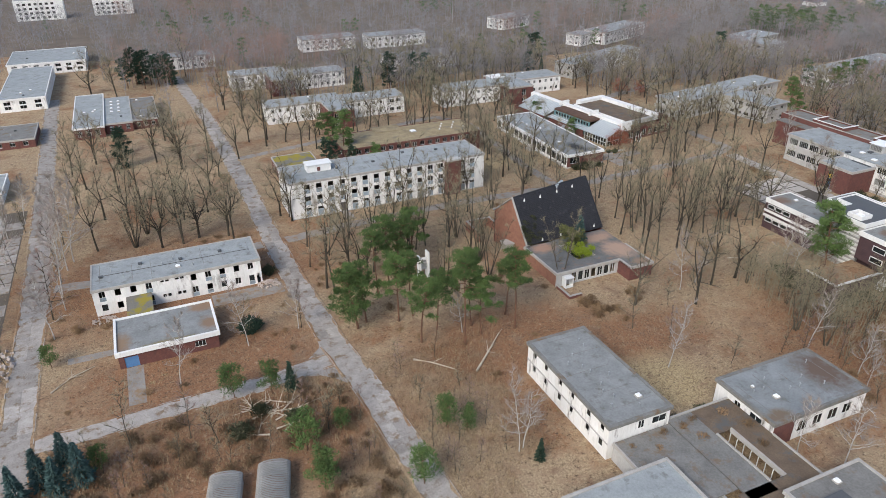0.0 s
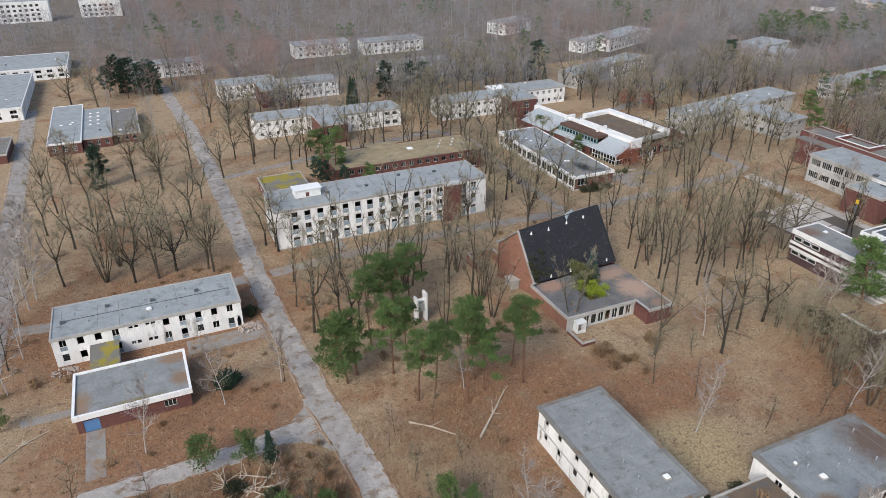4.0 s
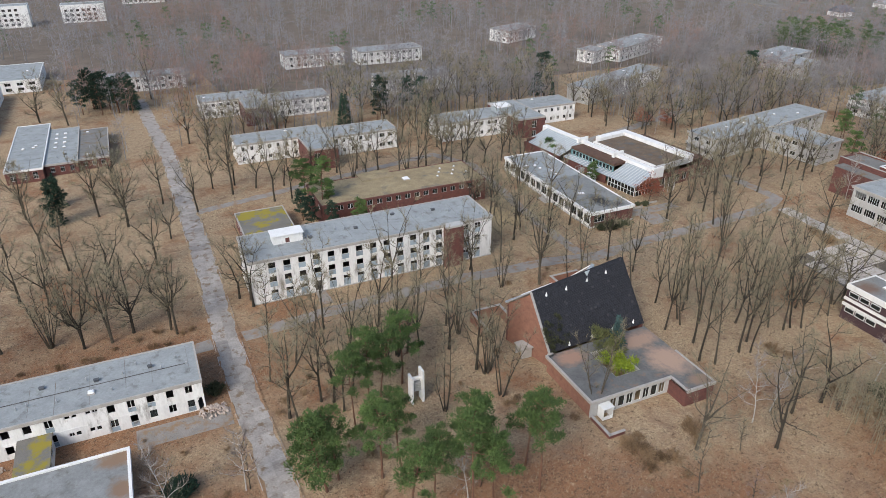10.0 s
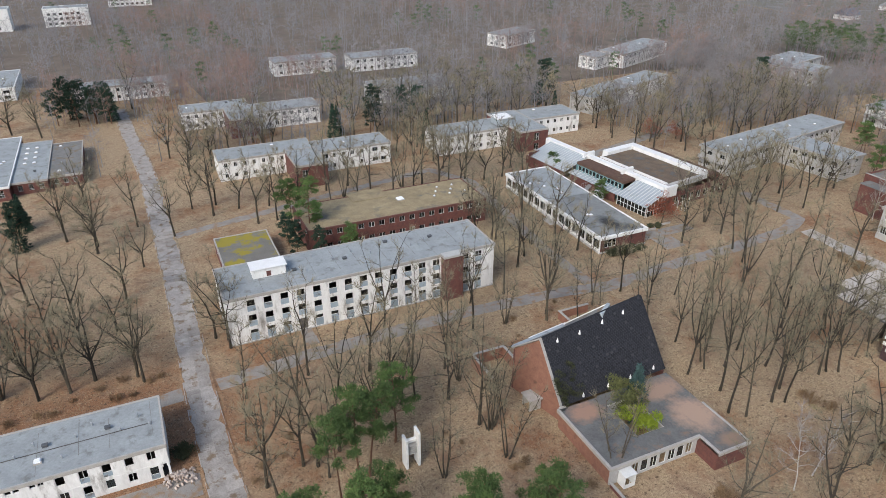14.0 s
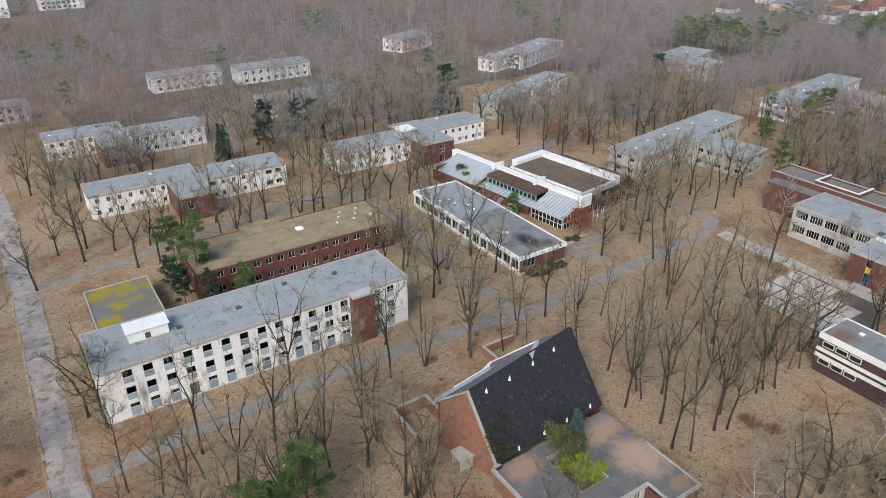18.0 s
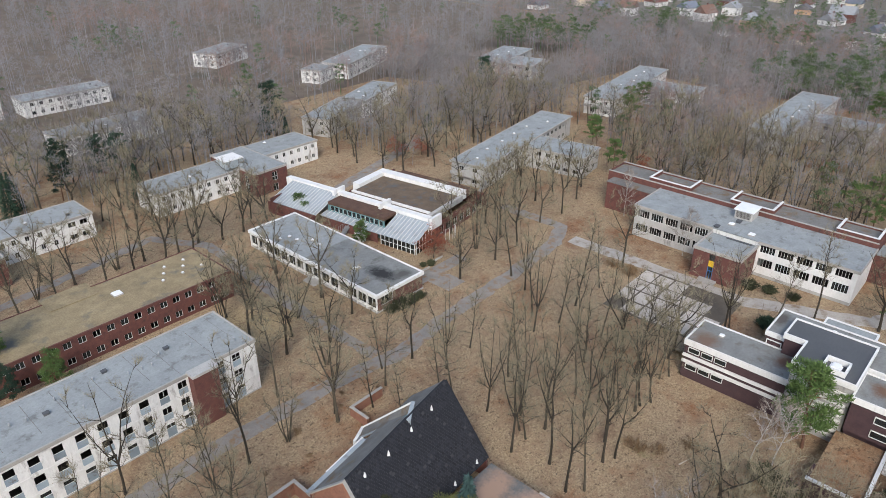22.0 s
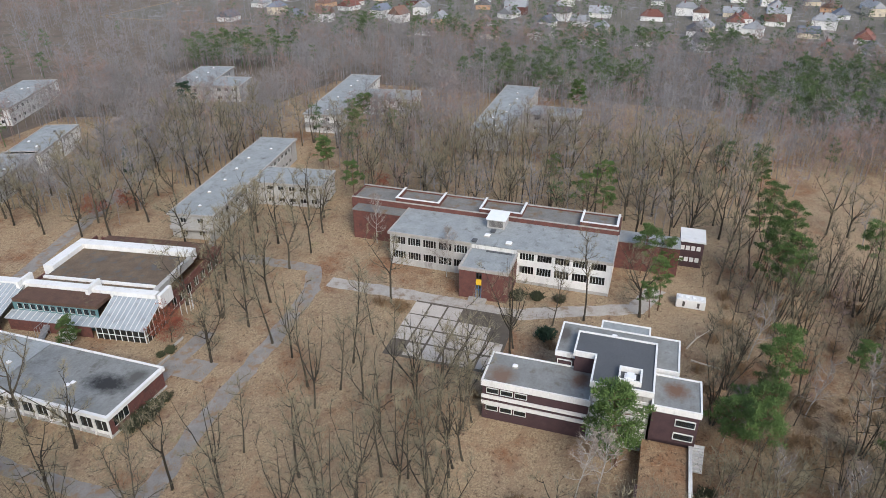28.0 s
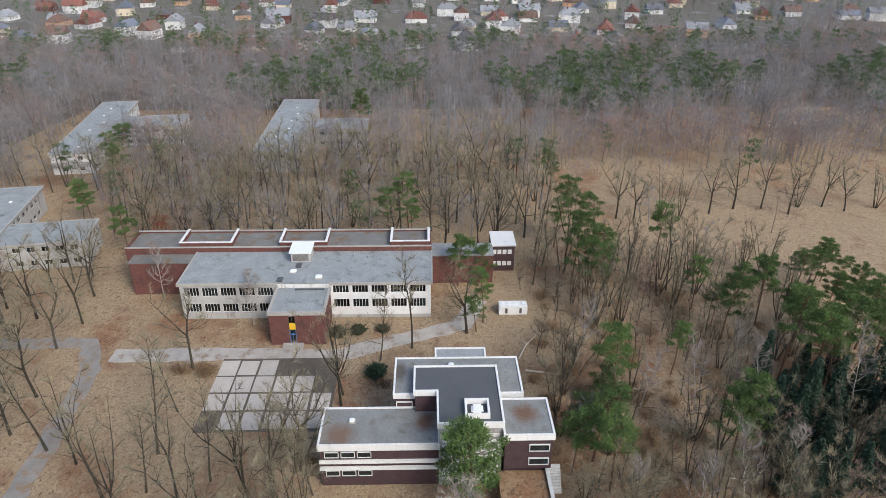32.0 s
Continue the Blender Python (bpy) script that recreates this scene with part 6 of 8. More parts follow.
def make_tree_kind(name, label, category, V, F, CV, CF, bark, crown_mat, crown_name="crown", trunk_name="trunk"):
    root = new(name)
    tagged(root, label, category)
    root.empty_display_size = 0.5
    t = new(trunk_name, mesh_from(trunk_name, V, F, bark))
    t.parent = root
    c = new(crown_name, mesh_from(crown_name, CV, CF, crown_mat))
    c.parent = root
    return root


def needle_clumps(rnd, centres, size, count, V, F):
    """Needle tufts: small blades scattered in flattened clumps."""
    for c, s in centres:
        for _ in range(count):
            d = Vector((rnd.gauss(0, 1), rnd.gauss(0, 1), rnd.gauss(0.25, 0.7))).normalized()
            p = c + Vector((d.x * s, d.y * s, d.z * s * 0.62)) * rnd.uniform(0.3, 1.0)
            o = (d * 0.7 + Vector((rnd.gauss(0, 0.5), rnd.gauss(0, 0.5), rnd.gauss(0.45, 0.4)))).normalized()
            a = Matrix.Rotation(rnd.uniform(0, 6.28), 3, o) @ o.orthogonal().normalized()
            ln = size * rnd.uniform(0.6, 1.3)
            b = len(V)
            V += [p - a * ln * 0.19, p + a * ln * 0.19, p + o * ln]
            F.append((b, b + 1, b + 2))


def pine_lists(seed, h, crown_from=0.5, spread=2.6, n=18, tuft=0.46, count=38, r=0.2, sides=6, limb_sides=3):
    rnd = random.Random(seed)
    V, F, CV, CF = [], [], [], []
    trunk = branch_path(rnd, Vector((0, 0, -0.3)), Vector((rnd.uniform(-0.06, 0.06), rnd.uniform(-0.06, 0.06), 1)), h, 8, 0.03, 0.04)
    tube(V, F, trunk, [r * (1.2 if i == 0 else 1 - 0.8 * i / 8) for i in range(9)], sides)
    centres = []
    for k in range(n):
        f = crown_from + (1 - crown_from) * (k + 0.5) / n
        i = min(int(f * 8), 7)
        p = trunk[i].lerp(trunk[i + 1], f * 8 - i)
        az = k * 2.4 + rnd.uniform(-0.5, 0.5)
        ln = spread * (1.0 - 0.55 * ((f - crown_from) / (1 - crown_from)) ** 1.5) * rnd.uniform(0.55, 1.15)
        path = branch_path(rnd, p, Vector((math.cos(az), math.sin(az), 0.25)), ln, 3, 0.12, 0.08)
        if limb_sides:
            tube(V, F, path, [0.08, 0.055, 0.035, 0.02], limb_sides)
        centres.append((path[3], rnd.uniform(0.7, 1.15)))
        centres.append((path[2] + Vector((rnd.uniform(-0.5, 0.5), rnd.uniform(-0.5, 0.5), 0.25)), rnd.uniform(0.6, 1.0)))
        if rnd.random() < 0.6:
            centres.append((path[3] + Vector((rnd.uniform(-0.8, 0.8), rnd.uniform(-0.8, 0.8), 0.3)), rnd.uniform(0.5, 0.8)))
    centres.append((trunk[8], 0.8))
    needle_clumps(rnd, centres, tuft, count, CV, CF)
    return V, F, CV, CF


def spruce_lists(seed, h, spread, count=1500, blade=0.5):
    rnd = random.Random(seed)
    V, F, CV, CF = [], [], [], []
    tube(V, F, [Vector((0, 0, -0.3)), Vector((0, 0, h * 0.5)), Vector((0, 0, h))], [0.16, 0.09, 0.02], 6)
    for _ in range(count):
        f = rnd.random() ** 0.75
        z = h * (1 - f) * 0.97 + 0.25
        tier = 0.75 + 0.25 * math.cos(z * 7.0)
        az = rnd.uniform(0, 6.283)
        rr = spread * f * tier * (0.85 + 0.15 * math.cos(az * 5 + z * 3)) * (0.45 + 0.55 * rnd.random() ** 0.5)
        p = Vector((math.cos(az) * rr, math.sin(az) * rr, z - 0.18 * rr))
        o = Vector((math.cos(az), math.sin(az), rnd.uniform(-0.45, 0.25))).normalized()
        a = o.orthogonal().normalized()
        a = Matrix.Rotation(rnd.uniform(0, 6.28), 3, o) @ a
        ln = blade * rnd.uniform(0.6, 1.3)
        b = len(CV)
        CV += [p - a * ln * 0.3, p + a * ln * 0.3, p + o * ln]
        CF.append((b, b + 1, b + 2))
    return V, F, CV, CF


TALL = [make_tree_kind("bare_oak", "tall bare deciduous tree with grey-brown bark and fine twigs", "tree",
                       *bare_tree_lists(10 + i, (18.5, 17.5, 19.5, 17, 18.5, 16)[i], (0.2, 0.16, 0.24, 0.16, 0.22, 0.2)[i], (16, 17, 15, 17, 16, 15)[i], (5.6, 6.2, 5.0, 6.4, 5.0, 5.4)[i], (0.75, 0.6, 0.9, 0.55, 0.95, 0.8)[i],
                                        7, 1400, 1.25, 0.02, (0.27, 0.29, 0.26, 0.30, 0.25, 0.24)[i], fork=(0.34, 0.28, 0.42, 0.26, 0.36, 0.3)[i]), BARK_DARK if i % 2 else BARK, TWIG) for i in range(6)]
NARROW = [make_tree_kind("slender_bare_tree", "tall slender bare tree with steep branches and thin crown", "tree",
                         *bare_tree_lists(30 + i, (21, 19.5, 17, 20)[i], (0.3, 0.26, 0.24, 0.34)[i], (15, 16, 15, 14)[i], (4.2, 4.4, 4.0, 4.4)[i], (1.7, 1.5, 1.6, 1.5)[i], 6, 900, 1.25, 0.018, (0.21, 0.2, 0.18, 0.21)[i], lean=0.13,
                                          fork=(0.0, 0.3, 0.0, 0.42)[i]), BARK_DARK if i % 2 else BARK, TWIG) for i in range(4)]
MULTI = [make_tree_kind("multi_stemmed_tree", "bare tree with several slender leaning stems", "tree",
                        *bare_tree_lists(40 + i, (17, 15, 12)[i], 0.3, 8, 3.0, 1.3, 5, 1000, 1.2, 0.018, 0.30, stems=(4, 5, 4)[i], sides=5), BARK, TWIG) for i in range(3)]
SLIM = [make_tree_kind("young_bare_tree", "slim young bare tree with upright branches", "tree",
                       *bare_tree_lists(60 + i, (12.5, 10.5, 8.5)[i], 0.18, 13, 2.6, 1.4, 4, 420, 1.0, 0.016, 0.10, sides=5), BARK, TWIG_RED if i == 1 else TWIG) for i in range(3)]
BIRCHES = [make_tree_kind("bare_birch", "bare white-stemmed birch with drooping twigs", "tree",
                          *bare_tree_lists(80 + i, (14, 12)[i], 0.26, 16, 3.2, 1.0, 5, 1000, 1.2, 0.018, 0.11, sides=6), BIRCH, TWIG_PALE) for i in range(2)]
PINES = [make_tree_kind("scots_pine", "scots pine with orange-brown trunk and dark green crown", "tree", *pine_lists(100 + i, (16.5, 15, 17.5, 14)[i], (0.52, 0.46, 0.55, 0.42)[i], (4.0, 3.9, 3.6, 4.1)[i], 22, 0.38, 105), PINEBARK, NEEDLE) for i in range(4)]
SPRUCES = [make_tree_kind("spruce", "dense dark green conical spruce", "tree", *spruce_lists(120 + i, (8.5, 11, 13)[i], (2.3, 2.8, 3.2)[i], (1500, 1900, 2200)[i]), BARK_DARK, NEEDLE_DARK) for i in range(3)]
SPRUCE_BLUE = make_tree_kind("blue_spruce", "blue-green spruce with layered branches", "tree", *spruce_lists(130, 8.0, 2.6, 1800), BARK_DARK, NEEDLE_BLUE)
BUSHY_PINE = make_tree_kind("bushy_pine", "broad pine with green needles almost to the ground", "tree", *pine_lists(150, 11, 0.16, 3.6, 34, 0.38, 92, 0.2), PINEBARK, NEEDLE)
DARK_PINE = make_tree_kind("dark_pine", "tall dark blue-green pine with dense crown", "tree", *pine_lists(160, 13.5, 0.24, 3.3, 28, 0.42, 105, 0.22), PINEBARK, NEEDLE_DARK)
YOUNG_PINE = make_tree_kind("young_pine", "bushy young pine with bright green needles", "tree", *pine_lists(140, 5.6, 0.2, 1.5, 15, 0.36, 44, 0.08), PINEBARK, NEEDLE)
KINDS = TALL + NARROW + MULTI + SLIM + BIRCHES + PINES + SPRUCES + [SPRUCE_BLUE, YOUNG_PINE, BUSHY_PINE, DARK_PINE]
USED = set()


def plant(kind, x, y, s=1.0, rnd=random, group="", label=""):
    m = pose(x, y, 0, rnd.uniform(-2, 2), rnd.uniform(-2, 2), rnd.uniform(0, 360)) @ Matrix.Diagonal((s, s, s * rnd.uniform(0.93, 1.07), 1))
    if kind in USED:
        ob = copy_thing(kind, pose(0, 0, 0))
        ob.matrix_basis = m
    else:
        USED.add(kind)
        ob = kind
        ob.matrix_basis = m
    if label:
        tagged(ob, label)
    if group:
        tagged(ob, group=group)
    return ob


# ---------------------------------------------------------------- planting
BLOCKED = [(-18, 18.5, 138, 152.5), (-14, 6, 117, 139), (30, 90, 166.5, 184), (33, 48, 182, 212), (53, 104.5, 198.5, 219), (42, 97, 240, 269), (37, 88, 294, 325), (111, 171.5, 241, 268),
           (118, 134, 170, 219), (134, 175, 184, 237), (76, 104, 104, 141), (70, 96, 136, 148), (178, 217, 77, 167), (127, 165, 79, 116), (188, 194, 76, 86), (54, 69, 61, 88),
           (41, 103, 25, 67), (186, 249, 196, 219), (207, 227, 175, 199), (275, 338, 204, 227), (299, 319, 181, 208), (275, 339, 140, 156), (298, 313, 119, 141), (294, 340, 255, 312), (184, 245, 266, 302), (228, 295, 326, 360), (-26, 6, 265, 316), (-57, -16, 312, 420),
           (-53, -33, 210, 290), (-6, 13, 66, 83), (153, 178, 116, 138), (110, 160, 314, 334), (84, 158, 370, 396), (214, 246, 388, 424), (-6, 42, 362, 380)]
ROADS = [((30, 40), (27.5, 92)), ((27.5, 92), (24, 150)), ((24, 155), (22.4, 275)), ((22.4, 275), (17, 350)), ((-27, 30), (-28.6, 158)), ((-28.6, 158), (-34, 330)), ((24, 105), (11, 103)), ((11, 103), (-26, 102)),
         ((-26, 155), (24, 158)), ((24, 158), (100, 160.5)), ((100, 160.5), (181, 165)), ((110, 160), (112, 226)), ((104, 240), (24, 224)), ((176, 162), (176, 116))]


def free(x, y, margin=1.0, road=3.6):
    for x0, x1, y0, y1 in BLOCKED:
        if x0 - margin < x < x1 + margin and y0 - margin < y < y1 + margin:
            return False
    for (ax, ay), (bx, by) in ROADS:
        dx, dy = bx - ax, by - ay
        t = max(0, min(1, ((x - ax) * dx + (y - ay) * dy) / (dx * dx + dy * dy)))
        if (x - ax - t * dx) ** 2 + (y - ay - t * dy) ** 2 < road * road:
            return False
    return True


rnd = random.Random(77)
taken = []


def apart_from(x, y, d):
    return all((x - a) ** 2 + (y - b) ** 2 > d * d for a, b in taken)


def grove(kinds, x0, x1, y0, y1, n, gap, smin=0.85, smax=1.15, group=""):
    """Trees scattered over a stretch of the plan, clear of buildings and roads."""
    made = 0
    for _ in range(n * 12):
        if made >= n:
            break
        x, y = rnd.uniform(x0, x1), rnd.uniform(y0, y1)
        if free(x, y, 1.6) and apart_from(x, y, gap):
            taken.append((x, y))
            plant(rnd.choice(kinds), x, y, rnd.uniform(smin, smax), rnd, group)
            made += 1


# places of single trees, space by space
def row(kinds, pts, smin=0.9, smax=1.1, group=""):
    for i, (x, y) in enumerate(pts):
        taken.append((x, y))
        plant(kinds[i % len(kinds)], x, y, rnd.uniform(smin, smax), rnd, group)



# west of the main road
row(TALL + MULTI[:2], [(-17, 238), (8, 226), (3, 167), (7, 169), (14, 167), (-2, 167), (-5, 177), (-8, 170), (15, 165), (1, 232), (8, 222), (-19, 333), (-9, 325)])
row(SLIM, [(-12, 96), (-3, 94), (1, 91), (10, 117), (21, 118), (18, 87)])
row(BIRCHES, [(-3.2, 109.2), (-23, 145), (10.1, 116), (20.4, 118)], 1.0, 1.2)
row(SPRUCES, [(-9, 244), (-9, 231)])
row([DARK_PINE], [(-4, 338), (0, 344), (3, 334), (6, 340), (9, 335), (12, 341), (14, 333)], 0.9, 1.15)

# round the chapel
row(NARROW[:2] + [TALL[0], TALL[4], MULTI[1]], [(31, 128), (39, 129), (36, 133), (49, 136), (53, 140), (55, 140), (58, 141), (92, 152), (53, 151), (67, 142), (66, 146), (93, 154)])
row(SLIM, [(82, 90)])
row(BIRCHES, [(80, 77), (45, 70), (101, 98), (50, 103)])
row(PINES, [(44.1, 102.5), (41.2, 103.1), (48.8, 99), (53.1, 100.8), (52.7, 104.4), (60.9, 105.1), (60.4, 99.9), (39.8, 111.9), (43.2, 112.6), (33.7, 114.3), (39.1, 122.4), (50.8, 131.9), (43.1, 126.7), (44.6, 126.9)])

# east lawn
row(NARROW, [(104, 153), (115, 148), (123, 149), (105, 115), (107, 113), (106, 126), (110, 126), (114, 114), (128, 116), (130, 116), (107, 157), (113, 155), (109, 141), (111, 135), (111, 128), (108, 120), (126, 118), (132, 115), (139, 117), (114, 125), (114, 130), (121, 122), (126, 122), (116, 113), (125, 126), (118, 116), (110, 145), (142, 168), (150, 142), (136, 143), (160, 142), (121, 138), (118, 133), (120, 128), (128, 120), (139, 125), (137, 121), (164, 114), (174, 108), (178, 102), (141, 147), (148, 154), (142, 141), (141, 136), (144, 132), (161, 114)])
row(NARROW, [(151, 160), (142, 126), (141, 116)])
row(SLIM, [(177, 58), (178, 55), (180, 50), (172, 67), (179, 70), (169, 63), (172, 50), (177, 43), (174, 40), (172, 38), (166, 49), (140, 66), (143, 62), (140, 60), (144, 69), (142, 56), (150, 58), (176, 72), (172, 73)])
row(BIRCHES, [(109, 71), (110, 61), (130, 97), (131, 94), (106, 99)])
row(PINES, [(159, 67), (147, 73), (140, 72), (145, 52), (146, 50), (144, 77), (164, 30), (165, 27), (168, 22), (168, 17), (166, 35), (177, 27), (176, 15)])
row(SPRUCES, [(146, 44), (150, 40), (149, 36), (153, 31), (154, 26), (153, 24), (140, 46), (140, 42), (140, 39), (141, 34), (141, 31), (153, 43)])

# behind the blocks
row(TALL + MULTI[:2], [(-17, 238), (8, 226), (3, 167), (7, 169), (14, 167), (-2, 167), (-5, 177), (-8, 170), (26, 224), (31, 172), (1, 232), (8, 222), (47, 223), (52, 223), (91, 231), (73, 231), (22, 351), (-19, 333), (-9, 325), (100, 189), (106, 187), (102, 178), (107, 183), (156, 175), (175, 184), (158, 185), (111, 229), (31, 169), (96, 184), (97, 194), (95, 192), (101, 166), (166, 175), (142, 168)])
row(PINES, [(54, 211), (56, 204)])
row([SPRUCES[1], DARK_PINE], [(-9, 244), (-9, 231), (88, 285), (99, 282), (115, 268), (113, 284), (2, 345), (9, 339), (15, 337), (167, 279), (172, 274)])

# past the school
row(TALL + MULTI[:2], [(183, 91), (222, 159), (234, 147), (235, 152), (237, 158), (229, 116), (231, 123), (234, 119), (231, 98), (236, 91), (230, 106), (229, 155), (228, 150), (230, 130), (241, 138), (236, 163), (250, 187), (190, 181), (205, 180), (208, 177), (238, 47), (238, 42), (239, 34), (239, 29), (241, 20), (244, 12), (244, 4), (240, -2), (245, -14), (242, -19), (245, -7), (244, -29)])
row(SLIM, [(191, 71), (199, 70), (200, 78), (188, 66), (183, 58), (183, 51), (186, 48)])
row(BIRCHES, [(230, 68), (256, 71), (198, 157), (187, 135)])
row(PINES, [(185, 31), (202, 92), (210, 45), (229, 109), (233, 104), (221, 67), (223, 63), (220, 59), (203, 66), (279, 197), (303, 122)])
row(SPRUCES, [(219, 251)])

# between the chapel and the pines
row(TALL[:4] + MULTI[:2], [(88, 97), (100, 92), (109, 97), (116, 97), (79, 112), (146, 119), (149, 119), (141, 122), (30, 131), (38, 132), (55, 122), (67, 129), (65, 130), (55, 145), (68, 145), (63, 138), (50, 139), (83.7, 154.5), (42, 133.7), (134, 130), (172, 143), (28.8, 173.6)])
row(MULTI[:2], [(65.7, 121.5), (66, 128.2)])

# thickets and further groves
grove(NARROW, 60, 112, 140, 166, 8, 5.5)
grove(NARROW + TALL[:1], 28, 104, 142, 158, 14, 5.0)
grove(TALL, 92, 118, 164, 236, 14, 5.5)
grove(TALL, -24, 20, 160, 262, 16, 6)
grove(TALL, 152, 184, 164, 184, 7, 6)
grove(TALL, 100, 182, 222, 262, 22, 6)
grove(TALL, 28, 110, 222, 242, 14, 6)
grove(TALL, 30, 66, 262, 296, 16, 6)
grove(TALL, 90, 186, 268, 320, 44, 6)
grove(TALL, 176, 260, 220, 270, 34, 6)
grove(TALL, 214, 274, 70, 176, 56, 6)
grove(TALL, 178, 200, 166, 200, 8, 6)
grove(SLIM + MULTI, 176, 210, 20, 74, 46, 3.2)
grove(SLIM + MULTI + BIRCHES[:1], 118, 178, 22, 80, 80, 2.6)
grove(PINES, 168, 204, 8, 54, 20, 4.0, 0.55, 0.8)
grove(SPRUCES, 141, 168, 18, 40, 26, 2.6, 0.9, 1.1)
grove(SLIM, 84, 128, 64, 100, 7, 6.0, 0.6, 0.9)
grove(SLIM, -24, 44, 66, 100, 80, 2.0, 0.3, 0.7)
grove(BIRCHES + SLIM, -42, -30, 120, 240, 16, 5)
row(BIRCHES, [(83.6, 51.2), (88.4, 46.5), (44, 69.5)], 1.0, 1.15)
grove(SLIM + BIRCHES, 84, 120, 20, 62, 22, 3.0, 0.6, 1.0)
grove(SLIM[1:] + MULTI[2:], 104, 122, 50, 80, 14, 2.6, 0.6, 1.0)
plant(BUSHY_PINE, 138.2, 91.8, 1.4, rnd)
grove(SLIM + MULTI[2:], 117, 139, 74, 96, 22, 2.4, 0.6, 1.0)
plant(BUSHY_PINE, 205.2, 86.2, 0.85, rnd)
plant(BUSHY_PINE, 150.8, 74.5, 0.8, rnd)
plant(BUSHY_PINE, 160.5, 69, 0.75, rnd)
plant(BUSHY_PINE, 58, 206, 0.7, rnd)
plant(BUSHY_PINE, 63, 194.6, 0.75, rnd)
for x, y, s in ((36, 79, 1.15), (38.5, 77, 0.9), (20, 86, 0.8)):
    plant(YOUNG_PINE, x, y, s, rnd)
for x, y, s in ((-24.4, 92.4, 0.95), (-21.2, 94.6, 0.9), (-18.7, 90.8, 1.0), (-27.2, 90.0, 0.85), (-22.0, 89.4, 0.9)):
    plant(SPRUCE_BLUE, x, y, s, rnd)
plant(SPRUCES[0], 14.8, 99.4, 0.72, rnd)
plant(BUSHY_PINE, 31.4, 112.8, 1.25, rnd, label="broad green pine beside the concrete road")
plant(SPRUCES[0], 46.0, 66.6, 0.5, rnd, label="small dark conifer beside a white block")
plant(YOUNG_PINE, 5.1, 101.2, 1.25, rnd)
plant(YOUNG_PINE, 11.3, 99.8, 1.1, rnd)
plant(YOUNG_PINE, 13.6, 83.6, 1.4, rnd)
plant(YOUNG_PINE, 14.0, 74.5, 1.4, rnd)
plant(YOUNG_PINE, -24.6, 124, 0.85, rnd)
plant(YOUNG_PINE, -16.4, 92.4, 0.8, rnd)
plant(YOUNG_PINE, 27.8, 69.5, 1.3, rnd)
plant(YOUNG_PINE, 139.5, 224.5, 1.1, rnd)
plant(YOUNG_PINE, 138.4, 220.8, 0.9, rnd)
plant(BUSHY_PINE, 138.2, 197.6, 0.6, rnd)
for x, y, s in ((194, 63.2, 0.95), (199.5, 59.5, 1.05), (197, 66.5, 0.9), (186.8, 87.4, 0.75), (183.5, 89.0, 0.6), (180, 40, 1.0)):
    plant(PINES[1], x, y, s, rnd, label="tall leaning pine with olive crown past the container")
row([BIRCHES[0], SLIM[1], BIRCHES[1]], [(-23.8, 151), (-24.4, 158.4), (-23.2, 164), (-25, 171), (-24.4, 178), (-25.4, 186), (-22, 168), (-37, 150), (-38, 162), (-36.5, 172), (-25.2, 142), (-24.6, 134), (-36, 140)], 1.3, 1.6)
grove(NARROW + SLIM[:2] + MULTI[:1], 216, 274, 66, 240, 64, 4.0)
grove(PINES, 216, 274, 60, 200, 9, 5.0, 0.7, 0.95)
grove(SLIM + NARROW, 180, 216, 40, 76, 16, 3.0, 0.9, 1.15)
for x, y, s in ((84.5, 279.5, 1.45), (117, 282.5, 1.5), (103, 289.5, 1.4), (178.9, 291.7, 1.5), (271.8, 266, 1.4)):
    plant(SPRUCES[1] if x < 100 else DARK_PINE, x, y, s * 0.8, rnd, label="dark evergreen standing out among bare trees")
for x, y, s in ((51.4, 207, 0.9), (51.8, 199, 0.95), (56.8, 196.4, 0.85)):
    plant(DARK_PINE, x, y, s * 0.75, rnd, label="dark pine beside a low brick wing")


